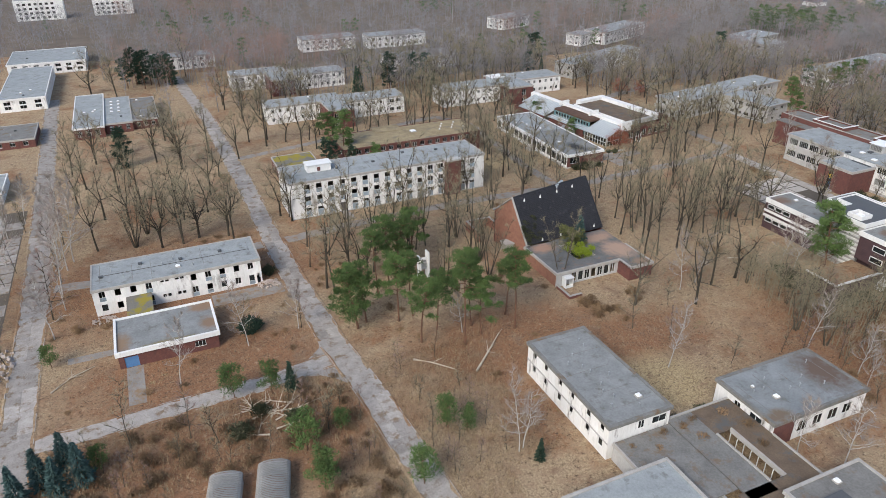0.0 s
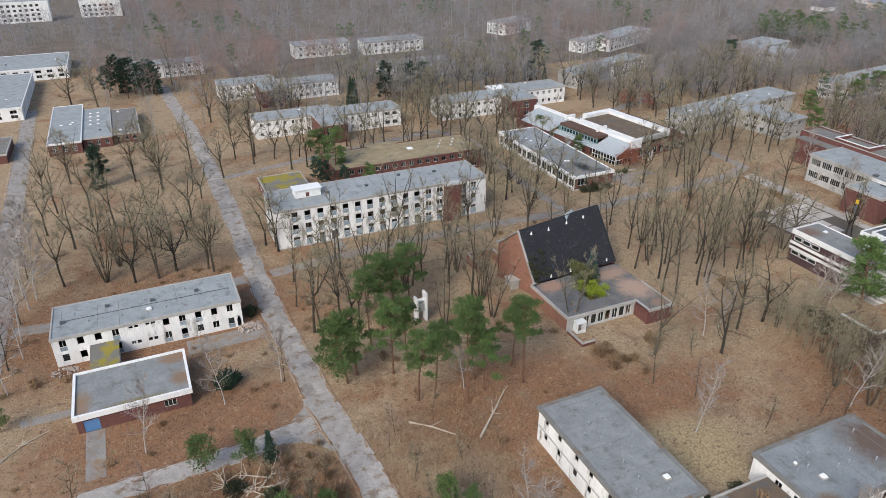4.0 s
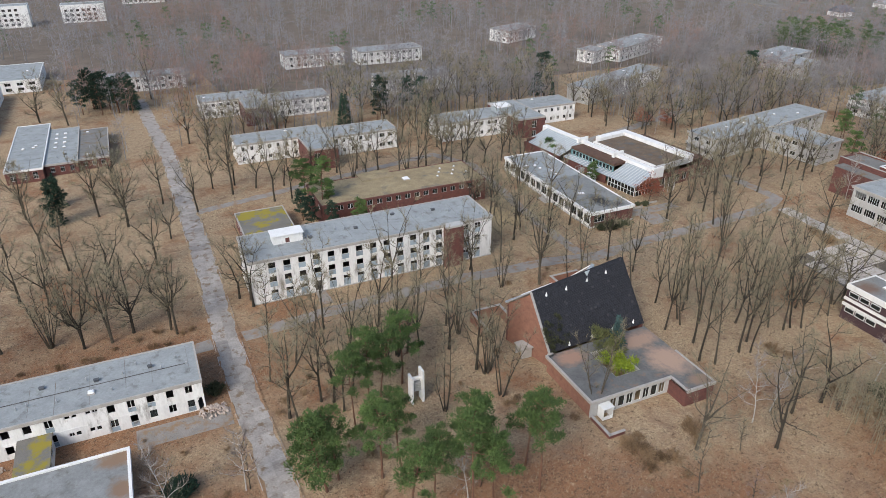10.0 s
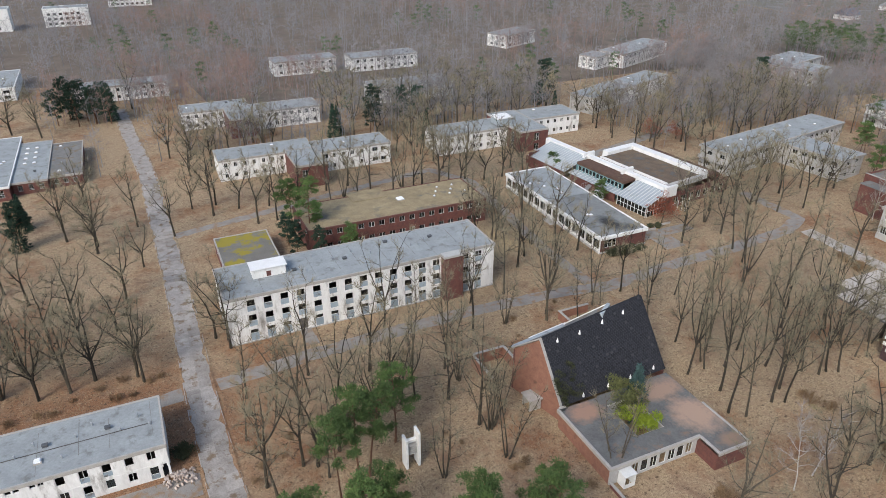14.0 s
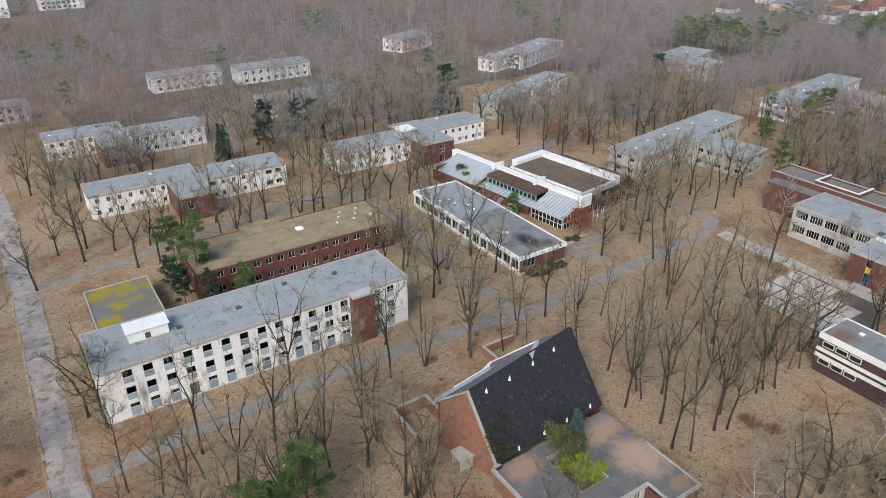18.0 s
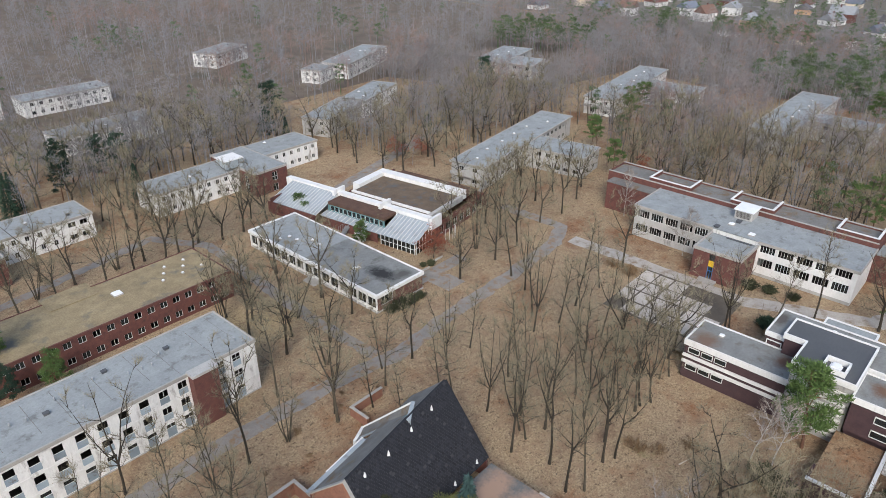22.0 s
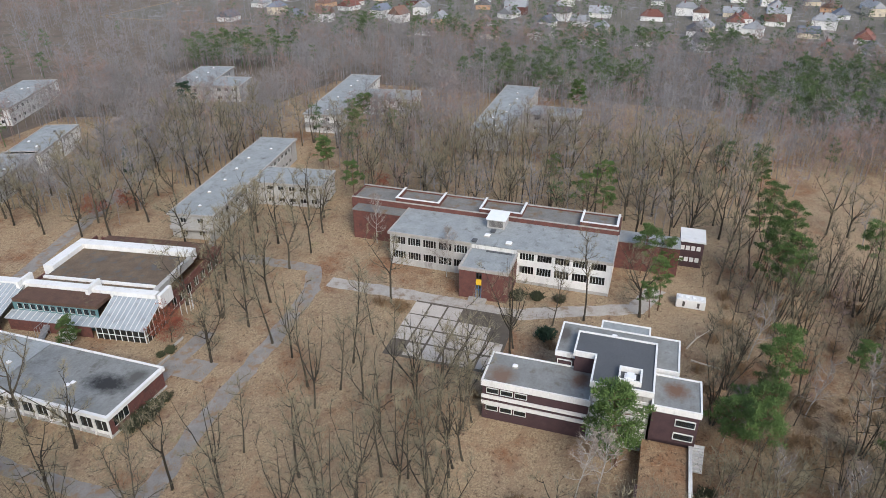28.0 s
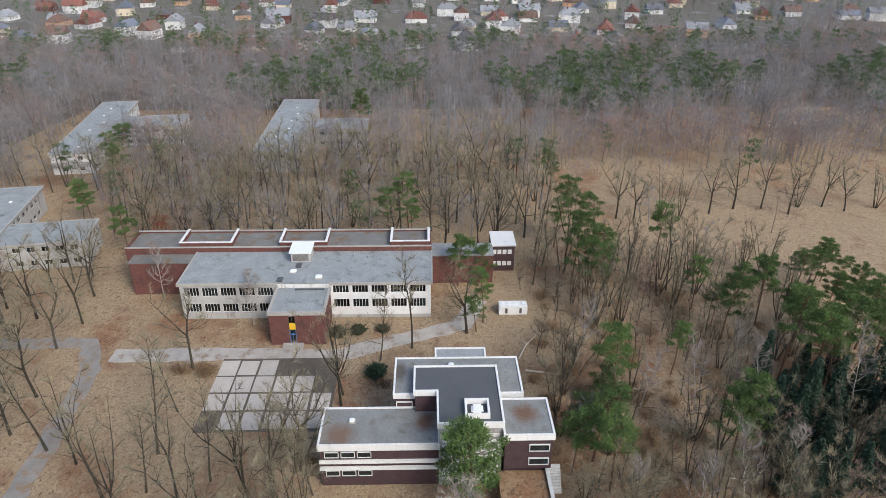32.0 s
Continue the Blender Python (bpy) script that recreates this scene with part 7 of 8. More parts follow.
# the far woods: one joined mesh of slender bare trees, and one of evergreens
def woods(name, label, n, region, templates, material, seed, smin=0.8, smax=1.25):
    r = np.random.RandomState(seed)
    arr = [(np.array([tuple(v) for v in V], dtype=np.float32), F) for V, F in templates]
    placed = 0
    allv, tri = [], []
    tmpl = []
    for V, F in arr:
        t3 = np.array([f for f in F if len(f) == 3], dtype=np.int64).reshape(-1, 3)
        t4 = np.array([f for f in F if len(f) == 4], dtype=np.int64).reshape(-1, 4)
        tmpl.append((V, np.concatenate([t3, t4[:, [0, 1, 2]], t4[:, [0, 2, 3]]]) if len(t4) else t3))
    base = 0
    tries = 0
    while placed < n and tries < n * 30:
        tries += 1
        x, y = region(r)
        if not free(x, y, 1.0, 4.0):
            continue
        V, T = tmpl[r.randint(len(tmpl))]
        a, s = r.uniform(0, 6.283), r.uniform(smin, smax)
        c, d = math.cos(a) * s, math.sin(a) * s
        W = np.empty_like(V)
        W[:, 0] = V[:, 0] * c - V[:, 1] * d + x
        W[:, 1] = V[:, 0] * d + V[:, 1] * c + y
        W[:, 2] = V[:, 2] * s
        allv.append(W)
        tri.append(T + base)
        base += len(V)
        placed += 1
    P = np.concatenate(allv)
    T = np.concatenate(tri)
    me = bpy.data.meshes.new(name)
    me.vertices.add(len(P))
    me.vertices.foreach_set("co", P.ravel())
    me.loops.add(T.size)
    me.loops.foreach_set("vertex_index", T.ravel().astype(np.int32))
    me.polygons.add(len(T))
    me.polygons.foreach_set("loop_start", np.arange(0, T.size, 3, dtype=np.int32))
    me.polygons.foreach_set("loop_total", np.full(len(T), 3, dtype=np.int32))
    me.update(calc_edges=True)
    me.materials.append(material)
    return tagged(new(name, me), label, "woods", kind="stuff")


def far_template(seed, h, twigs, spread, w):
    """A far tree: a three-sided trunk, rising limbs and a domed crown of fine twigs."""
    r = random.Random(seed)
    V, F = [], []
    top = Vector((r.uniform(-0.8, 0.8), r.uniform(-0.8, 0.8), h * 0.9))
    mid = top * 0.5 + Vector((r.uniform(-0.4, 0.4), r.uniform(-0.4, 0.4), 0))
    tube(V, F, [Vector((0, 0, -0.3)), mid, top], [0.15, 0.09, 0.025], 3)
    nodes = []
    for k in range(9):
        f = 0.3 + 0.62 * (k + r.random()) / 9
        p = mid.lerp(top, (f - 0.5) / 0.5) if f > 0.5 else mid * (f / 0.5)
        az = k * 2.4 + r.uniform(-0.6, 0.6)
        d = Vector((math.cos(az), math.sin(az), r.uniform(0.35, 1.2))).normalized()
        e = p + d * spread * (1.25 - 0.65 * f) * r.uniform(0.8, 1.2)
        a = d.orthogonal().normalized() * 0.045
        b = len(V)
        V += [p - a, p + a, e]
        F.append((b, b + 1, b + 2))
        nodes.append((p, e, d))
    for k in range(twigs):
        p, e, d = nodes[r.randrange(len(nodes))]
        g = r.uniform(0.3, 1.0)
        q = p.lerp(e, g) + Vector((r.gauss(0, 0.5), r.gauss(0, 0.5), r.gauss(0, 0.4)))
        dd = (d * 0.5 + Vector((r.gauss(0, 0.7), r.gauss(0, 0.7), r.gauss(0.3, 0.5)))).normalized()
        a = Matrix.Rotation(r.uniform(0, 6.28), 3, dd) @ dd.orthogonal().normalized() * w * r.uniform(0.6, 1.3)
        b = len(V)
        V += [q - a, q + a, q + dd * r.uniform(0.8, 1.9)]
        F.append((b, b + 1, b + 2))
    return V, F


FAR = [far_template(200 + i, 13.5 + (i % 3) * 1.5, 165, 5.2, 0.05) for i in range(6)]
FARPINE = []
for i in range(3):
    V, F, CV, CF = pine_lists(220 + i, 10.5 + i, 0.36, 2.7, 9, 0.6, 21, 0.18, 3, 0)
    k = len(V)
    FARPINE.append((V + CV, F + [tuple(j + k for j in f) for f in CF]))


def keep(r, x, y):
    """How thickly a place is wooded."""
    if x < 184 and y < 264:
        return False
    if x < 60 and y < 330:
        return r.rand() < 0.25
    if 200 < x < 250 and y < 66:
        return r.rand() < 0.02
    if x < 214 and y < 230:
        return False
    if x < 276 and y < 240:
        return r.rand() < 0.12
    if x < 345 and 60 < y < 262:
        return r.rand() < 0.9
    if x > 462 and y < 470 and y > -120:
        return r.rand() < 0.25
    return True


def fan(r):
    while True:
        d, a = r.uniform(150, 690), radians(r.uniform(-21, 126))
        x, y = 45 + d * math.sin(a), 65 + d * math.cos(a)
        if keep(r, x, y):
            return x, y


def fan_red(r):
    while True:
        x, y = fan(r)
        if math.sin(x * 0.031) + math.sin(y * 0.037 + 1.0) > 0.7:
            return x, y


def east_pines(r):
    while True:
        x, y = r.uniform(262, 462), r.uniform(-150, 330)
        k = math.sin(x * 0.05 + 2) + math.sin(y * 0.043 + x * 0.02)
        if (y < 150 and x > 300 and k > 0.1) or k > 1.3 or (x > 430 and r.rand() < 0.5):
            return x, y


def north_pines(r):
    while True:
        x, y = fan(r)
        if math.sin(x * 0.04) + math.sin(y * 0.045) > 1.1 or r.rand() < 0.12:
            return x, y


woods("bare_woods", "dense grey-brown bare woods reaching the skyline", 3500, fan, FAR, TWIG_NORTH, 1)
woods("reddish_bare_woods", "bare woods with reddish twigs in patches", 900, fan_red, FAR, TWIG_RED, 2)
def east_fill(r):
    while True:
        x, y = r.uniform(250, 462), r.uniform(-150, 330)
        if keep(r, x, y):
            return x, y


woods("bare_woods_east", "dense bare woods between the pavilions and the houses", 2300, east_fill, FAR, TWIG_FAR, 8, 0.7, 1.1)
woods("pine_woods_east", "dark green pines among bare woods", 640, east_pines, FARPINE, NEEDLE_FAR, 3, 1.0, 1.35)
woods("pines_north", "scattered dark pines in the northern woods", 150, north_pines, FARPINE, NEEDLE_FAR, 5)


def town_gardens(r):
    return r.uniform(455, 720), r.uniform(-230, 400)


woods("garden_conifers", "dark conifers in gardens between far houses", 300, town_gardens, FARPINE, NEEDLE_FAR, 6, 0.6, 1.1)
woods("garden_trees", "bare garden trees between far houses", 520, town_gardens, FAR, TWIG_FAR, 7, 0.6, 0.9)


def beside_blocks(r):
    x0, x1, y0, y1 = ((84, 160, 359, 368), (108, 162, 304, 312), (184, 246, 258, 265), (230, 296, 316, 325), (-6, 42, 352, 361), (210, 246, 378, 387), (36, 90, 284, 293), (272, 296, 120, 215), (290, 344, 246, 254))[r.randint(9)]
    return r.uniform(x0, x1), r.uniform(y0, y1)


woods("bare_trees_by_blocks", "bare trees standing close before far blocks", 230, beside_blocks, FAR, TWIG_FAR, 9, 0.75, 1.1)
def round_wards(r):
    x0, x1, y0, y1 = ((182, 262, 224, 265), (214, 300, 150, 262), (246, 300, 262, 322), (214, 276, 80, 176), (100, 186, 268, 318), (262, 345, 110, 240), (262, 345, 110, 240))[r.randint(7)]
    return r.uniform(x0, x1), r.uniform(y0, y1)


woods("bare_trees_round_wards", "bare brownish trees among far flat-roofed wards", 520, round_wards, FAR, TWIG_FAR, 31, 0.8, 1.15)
def thicket(r):
    return r.uniform(112, 140), r.uniform(56, 97)


woods("bare_thicket", "tangled bare saplings round a modern house", 110, thicket, FAR, TWIG, 33, 0.4, 0.8)
woods("reddish_woods_east", "bare woods with pinkish twigs before the houses", 420, east_fill, FAR, TWIG_RED, 12, 0.7, 1.1)


# ---------------------------------------------------------------- far town
def gabled_house(x, y, rz, w, d, h, rise, wall_m, roof_m, label, hip=0.0):
    b = thing("detached_house", x, y, 0, rz, label, "house", "houses beyond the woods")
    holes = [(w * f - 0.6, w * f + 0.6, z, z + 1.3) for f in (0.25, 0.5, 0.75) for z in ((0.9, 3.6) if h > 4.5 else (0.9,))]
    for side in "swne":
        hh = holes if side == "s" else [(d * f - 0.6, d * f + 0.6, 0.9, 2.2) for f in (0.3, 0.7)] if side == "w" else []
        wall_with_holes(b, side, 0, w, 0, d, -0.2, h, hh, wall_m, 0.25)
    for q in holes:
        window(b, "s", 0, *q, 1, glass=False)
    for f in (0.3, 0.7):
        window(b, "w", 0, d * f - 0.6, d * f + 0.6, 0.9, 2.2, 1, glass=False)
    o = 0.5
    bm = bmesh.new()
    r0, r1 = hip * w, w - hip * w
    vs = [bm.verts.new(p) for p in ((-o, -o, h - 0.15), (w + o, -o, h - 0.15), (w + o, d + o, h - 0.15), (-o, d + o, h - 0.15), (r0 - (o if not hip else 0), d / 2, h + rise), (r1 + (o if not hip else 0), d / 2, h + rise))]
    for f in ((0, 1, 5, 4), (2, 3, 4, 5), (1, 2, 5), (3, 0, 4), (3, 2, 1, 0)):
        bm.faces.new([vs[i] for i in f])
    roof = part("roof", bm, roof_m, b)
    part("chimney", soft_box(w * 0.6, w * 0.6 + 0.7, d * 0.55, d * 0.55 + 0.7, h + rise * 0.5, h + rise + 0.9), BRICK, roof)
    if not hip:
        for xx in (-0.02, w - 0.23):
            bm = bmesh.new()
            t = [bm.verts.new(p) for p in ((xx, 0, h), (xx, d, h), (xx, d / 2, h + rise - 0.25), (xx + 0.25, 0, h), (xx + 0.25, d, h), (xx + 0.25, d / 2, h + rise - 0.25))]
            for f in ((0, 2, 1), (3, 4, 5), (0, 3, 5, 2), (1, 2, 5, 4)):
                bm.faces.new([t[i] for i in f])
            part("gable", bm, wall_m, b)
    return b


CREAM = mat("cream_render", (0.66, 0.58, 0.44), (0.58, 0.50, 0.38), 0.6, 5, 0.9, 0.02)
ORANGE = mat("orange_render", (0.58, 0.36, 0.22), (0.50, 0.31, 0.19), 0.6, 5, 0.9, 0.02)
BLUETILE = mat("blue_grey_roof_tile", (0.16, 0.18, 0.22), (0.12, 0.135, 0.165), 1.0, 5, 0.7, 0.05, rnd=0.2)
GREYTILE = mat("pale_grey_roof_tile", (0.30, 0.31, 0.33), (0.22, 0.23, 0.24), 1.0, 5, 0.8, 0.05, rnd=0.2)
BROWNTILE = mat("brown_roof_tile", (0.17, 0.10, 0.075), (0.12, 0.075, 0.06), 1.0, 5, 0.8, 0.05, rnd=0.2)
town_rnd = random.Random(9)
ROOFS = [(TILE_RED, "red-tiled"), (GREYTILE, "grey-tiled"), (TILE_DARK, "dark-tiled"), (GREYTILE, "grey-tiled"), (BLUETILE, "blue-grey-tiled"), (BROWNTILE, "brown-tiled")]
WALLS = [(WHITE, "white")] * 9 + [(CREAM, "cream")] * 2 + [(ORANGE, "orange"), (BRICK, "brick")]
town_places = []
for i in range(7):
    for j in range(21):
        hx = 472 + i * 33 + town_rnd.uniform(-7, 7) + (j % 2) * 9
        hy = -235 + j * 31 + town_rnd.uniform(-9, 9)
        if town_rnd.random() < (0.22 if hy > -20 else 0.5):
            continue
        town_places.append((hx, hy))
for hx, hy in town_places:
    wm, wn_ = town_rnd.choice(WALLS)
    rm, rn_ = town_rnd.choice(ROOFS)
    w, d = town_rnd.uniform(10, 15), town_rnd.uniform(9, 11.5)
    gabled_house(hx, hy, town_rnd.choice((0, 90, 90, 12, 78, -15)), w, d, town_rnd.choice((3.2, 3.4, 5.6)), town_rnd.uniform(3.2, 4.8), wm, rm, f"{wn_} detached house with {rn_} roof among gardens", town_rnd.choice((0, 0, 0, 0.25)))
strip_road("road_town", [(455, 8), (520, 2), (600, -8), (700, -20)], 6, CONCRETE, "pale street between far houses", False)
strip_road("road_town_cross", [(512, -60), (520, 60), (514, 200), (522, 380)], 5, CONCRETE, "pale street along far gardens", False, z=0.04)


# ---------------------------------------------------------------- plaza, road plates
def plates(parent, cells, material, name="concrete_plate"):
    """Concrete plates as single pieces on one shared mesh."""
    bm = box(-0.5, 0.5, -0.5, 0.5, -0.5, 0.5)
    bmesh.ops.bevel(bm, geom=[e for e in bm.edges if e.verts[0].co.z > 0 and e.verts[1].co.z > 0], offset=0.012, segments=1, affect="EDGES")
    me = bpy.data.meshes.new(name)
    bm.to_mesh(me)
    bm.free()
    me.materials.append(material)
    for x, y, w, l, rz, z in cells:
        ob = new(name, me)
        ob.parent = parent
        ob.matrix_basis = pose(x, y, z, town_rnd.uniform(-0.25, 0.25), town_rnd.uniform(-0.25, 0.25), rz) @ Matrix.Diagonal((w, l, 0.12, 1))


JOINT = mat("dark_joint_soil", (0.13, 0.11, 0.085), (0.09, 0.075, 0.06), 0.8, 6, 1.0, 0.2)
PALE = mat("pale_plaza_concrete", (0.50, 0.46, 0.41), (0.38, 0.34, 0.30), 0.35, 5, 0.95, 0.1, stain=(0.24, 0.18, 0.13), stain_scale=0.5, stain_at=0.6, rnd=0.1)
plaza = tagged(link_mesh("pavement_plaza", box(154.6, 175.0, 115.6, 138.0, -0.3, 0.036), JOINT), "square of pale concrete slabs with leafy joints", "pavement", kind="structure")
cells = []
for i in range(4):
    for j in range(6):
        if (i == 3 and j < 3) or (i, j) in ((0, 5), (2, 0)):
            continue
        cells.append((157.4 + i * 4.9, 117.8 + j * 3.7, 4.9 * town_rnd.uniform(0.84, 0.95), 3.7 * town_rnd.uniform(0.84, 0.93), town_rnd.uniform(-0.8, 0.8), 0.0))
plates(plaza, cells, PALE)
cells = []
for pts in (((28.8, 70), (28.2, 80)), ((28.2, 80), (27.5, 92)), ((25.3, 112), (25.0, 122)), ((25.0, 122), (24.3, 136)), ((24.3, 136), (23.8, 152)), ((23.8, 152), (23.9, 200)), ((23.9, 200), (22.4, 275))):
    a, c = Vector(pts[0]), Vector(pts[1])
    d = (c - a).normalized()
    nrm2 = Vector((-d.y, d.x))
    k = int((c - a).length / 3.3)
    for i in range(k):
        for s in (-1, 1):
            if town_rnd.random() < 0.1:
                continue
            p = a + d * (i + 0.5) * ((c - a).length / k) + nrm2 * s * 1.25
            cells.append((p.x, p.y, 2.42, (c - a).length / k * 0.975, math.degrees(math.atan2(d.y, d.x)) - 90, 0.006 + town_rnd.uniform(-0.008, 0.006)))
plates(road_main, cells, CONCRETE)
cells = []
for pts in (((-28.8, 80), (-29.1, 119)), ((-29.1, 119), (-29.2, 150)), ((-29.6, 170), (-30.8, 205))):
    a, c = Vector(pts[0]), Vector(pts[1])
    d = (c - a).normalized()
    nrm2 = Vector((-d.y, d.x))
    k = int((c - a).length / 4.2)
    for i in range(k):
        for s in (-1, 1):
            if town_rnd.random() < 0.1:
                continue
            p = a + d * (i + 0.5) * ((c - a).length / k) + nrm2 * s * 1.3
            cells.append((p.x, p.y, 2.52, (c - a).length / k * 0.98, math.degrees(math.atan2(d.y, d.x)) - 90, 0.006 + town_rnd.uniform(-0.008, 0.006)))
plates(road_west, cells, CONCRETE)


# ---------------------------------------------------------------- undergrowth, wood, rubble
def shrub_lists(seed, r, h, n, blade=0.7, w=0.03):
    q = random.Random(seed)
    V, F = [], []
    for _ in range(n):
        a, f = q.uniform(0, 6.283), q.random() ** 0.6
        p = Vector((math.cos(a) * r * f * 0.6, math.sin(a) * r * f * 0.6, -0.05))
        e = Vector((math.cos(a) * r * f * q.uniform(0.8, 1.25), math.sin(a) * r * f * q.uniform(0.8, 1.25), h * (1.05 - 0.6 * f) * q.uniform(0.6, 1.1)))
        m = p.lerp(e, 0.6) + Vector((q.gauss(0, 0.15), q.gauss(0, 0.15), 0.25))
        s = Vector((-math.sin(a), math.cos(a), 0)) * w
        b = len(V)
        V += [p - s, p + s, m + s * 0.8, m - s * 0.8, e]
        F += [(b, b + 1, b + 2, b + 3), (b + 3, b + 2, b + 4)]
        for _ in range(3):
            c = m.lerp(e, q.random())
            d = Vector((q.gauss(0, 1), q.gauss(0, 1), q.gauss(0.3, 0.7))).normalized() * blade * q.uniform(0.4, 1)
            s2 = d.orthogonal().normalized() * w
            b = len(V)
            V += [c - s2, c + s2, c + d]
            F.append((b, b + 1, b + 2))
    return V, F


def shrub_kind(name, label, V, F, m):
    ob = new(name, mesh_from(name, V, F, m))
    return tagged(ob, label, "shrub")


BRAMBLE = [shrub_kind("bramble_bush", "tangled dry brown bramble bush", *shrub_lists(300 + i, 1.5, 1.3, 62, 0.7, 0.04), SHRUB) for i in range(3)]
BUSH_GREEN = shrub_kind("evergreen_bush", "low dark evergreen bush", *shrub_lists(310, 1.3, 1.5, 240, 0.5, 0.07), NEEDLE_DARK)
used_shrub = set()


def put_shrub(kind, x, y, s, z=0.0):
    m = pose(x, y, z, 0, 0, rnd.uniform(0, 360)) @ Matrix.Diagonal((s, s, s * rnd.uniform(0.8, 1.2), 1))
    if kind in used_shrub:
        ob = copy_thing(kind, pose(0, 0, 0))
    else:
        used_shrub.add(kind)
        ob = kind
    ob.matrix_basis = m


def shrubs(kinds, x0, x1, y0, y1, n, smin=0.6, smax=1.4):
    made = 0
    for _ in range(n * 6):
        if made >= n:
            break
        x, y = rnd.uniform(x0, x1), rnd.uniform(y0, y1)
        if free(x, y, 0.6, 3.2):
            put_shrub(rnd.choice(kinds), x, y, rnd.uniform(smin, smax))
            made += 1


woods("bramble_thicket", "tangled brown brambles between two roads", 190, lambda r: (r.uniform(-24, 26), r.uniform(62, 100)), [shrub_lists(320 + i, 1.5, 1.3, 62, 0.7, 0.04) for i in range(3)], SHRUB, 21, 0.4, 1.1)
woods("bramble_thicket", "tangled brown brambles along the wood's edge", 110, lambda r: (r.uniform(122, 205), r.uniform(20, 80)), [shrub_lists(320 + i, 1.5, 1.3, 62, 0.7, 0.04) for i in range(3)], SHRUB, 22, 0.6, 1.7)
shrubs(BRAMBLE, 78, 92, 96, 106, 14)
shrubs(BRAMBLE, 120, 180, 60, 118, 70)
shrubs(BRAMBLE, 28, 104, 86, 160, 40, 0.3, 0.8)
shrubs(BRAMBLE, 170, 190, 128, 150, 14, 0.8, 1.5)
shrubs(BRAMBLE, -25, 22, 108, 168, 30, 0.4, 0.9)
shrubs(BRAMBLE, 60, 110, 26, 62, 26, 0.6, 1.3)
for x, y, s in ((11.4, 121, 1.9), (169.5, 108.5, 1.8), (130, 190, 1.0)):
    put_shrub(BUSH_GREEN, x, y, s)

V, F = [], []
needle_clumps(random.Random(41), [(Vector((rnd.uniform(85, 89.2), rnd.uniform(114.6, 119.2), rnd.uniform(2.6, 5.0))), rnd.uniform(0.7, 1.2)) for _ in range(26)], 0.42, 120, V, F)
bamboo = tagged(new("bamboo_clump", mesh_from("bamboo_clump", V, F, YELLOWGREEN)), "bright yellow-green bamboo clump in the chapel patio", "shrub")
stem = []
sf = []
for _ in range(24):
    p = Vector((rnd.uniform(85, 89.2), rnd.uniform(114.6, 119.2), -0.2))
    tube(stem, sf, [p, p + Vector((rnd.uniform(-0.3, 0.3), rnd.uniform(-0.3, 0.3), 4.4))], [0.03, 0.02], 4)
st = tagged(new("stems", mesh_from("stems", stem, sf, YELLOWGREEN)), kind="stuff")
st.parent = bamboo
plant(SPRUCE_BLUE, 90.0, 121.6, 1.25, rnd, label="small spruce standing in the chapel patio")
V, F = [], []
needle_clumps(random.Random(42), [(Vector((rnd.uniform(85.2, 90.5), rnd.uniform(118.8, 123.6), rnd.uniform(2.6, 7.2))), rnd.uniform(0.8, 1.3)) for _ in range(44)], 0.36, 120, V, F)
tagged(new("olive_bush", mesh_from("olive_bush", V, F, mat("olive_foliage", (0.13, 0.14, 0.05), (0.085, 0.09, 0.035), 0.6, 4, 0.9, 0.0))), "tall olive-brown bush against the slate roof", "shrub")


V, F = [], []
q = random.Random(61)
spots = []
for _ in range(30):
    u, v = q.random() ** 2 * 0.2, q.random() * 0.55
    low = ROOF_LOW[0].lerp(ROOF_LOW[1], u)
    high = ROOF_RIDGE[0].lerp(ROOF_RIDGE[1], u)
    spots.append((low.lerp(high, v) + Vector((0, -0.3, 0.15)), q.uniform(0.35, 0.8)))
needle_clumps(q, spots, 0.3, 80, V, F)
tagged(new("climbing_ivy", mesh_from("climbing_ivy", V, F, IVY)), "olive climbing ivy spreading over black slates", "shrub")


def log(name, label, pts, r, m=None, forks=2):
    V, F = [], []
    path = [Vector(p) for p in pts]
    tube(V, F, path, [r * (1 - 0.6 * i / (len(path) - 1)) for i in range(len(path))], 7)
    q = random.Random(len(pts) + int(pts[0][0] * 10))
    for _ in range(forks):
        i = q.randrange(1, len(path))
        d = (path[i] - path[i - 1]).normalized() + Vector((q.gauss(0, 0.6), q.gauss(0, 0.6), abs(q.gauss(0, 0.3))))
        tube(V, F, [path[i], path[i] + d * q.uniform(0.8, 2.4)], [r * 0.4, 0.02], 5)
    ob = new(name, mesh_from(name, V, F, m or LOG))
    return tagged(ob, label, "log")


log("fallen_trunk", "pale fallen trunk lying on leaf litter", [(37.6, 98.5, 0.2), (40.5, 96, 0.25), (43.5, 92.6, 0.2)], 0.22, forks=1)
log("fallen_trunk", "pale fallen trunk with broken branches", [(47.0, 90.4, 0.25), (51.5, 94.6, 0.35), (55.4, 98.4, 0.4)], 0.24, forks=6)
log("fallen_trunk", "bare fallen trunk with pale wood", [(174, 81.4, 0.2), (178, 79.6, 0.25), (181.5, 77.2, 0.2)], 0.2, forks=4)
log("fallen_trunk", "bare fallen trunk with pale wood", [(170.2, 80.6, 0.2), (169.2, 76.6, 0.25), (168.4, 73.0, 0.2)], 0.22, forks=2)
log("fallen_trunk", "bent fallen branch with pale bark", [(-24.4, 115.7, 0.15), (-21.3, 118.8, 0.3), (-17.3, 121.0, 0.15)], 0.16, forks=5)
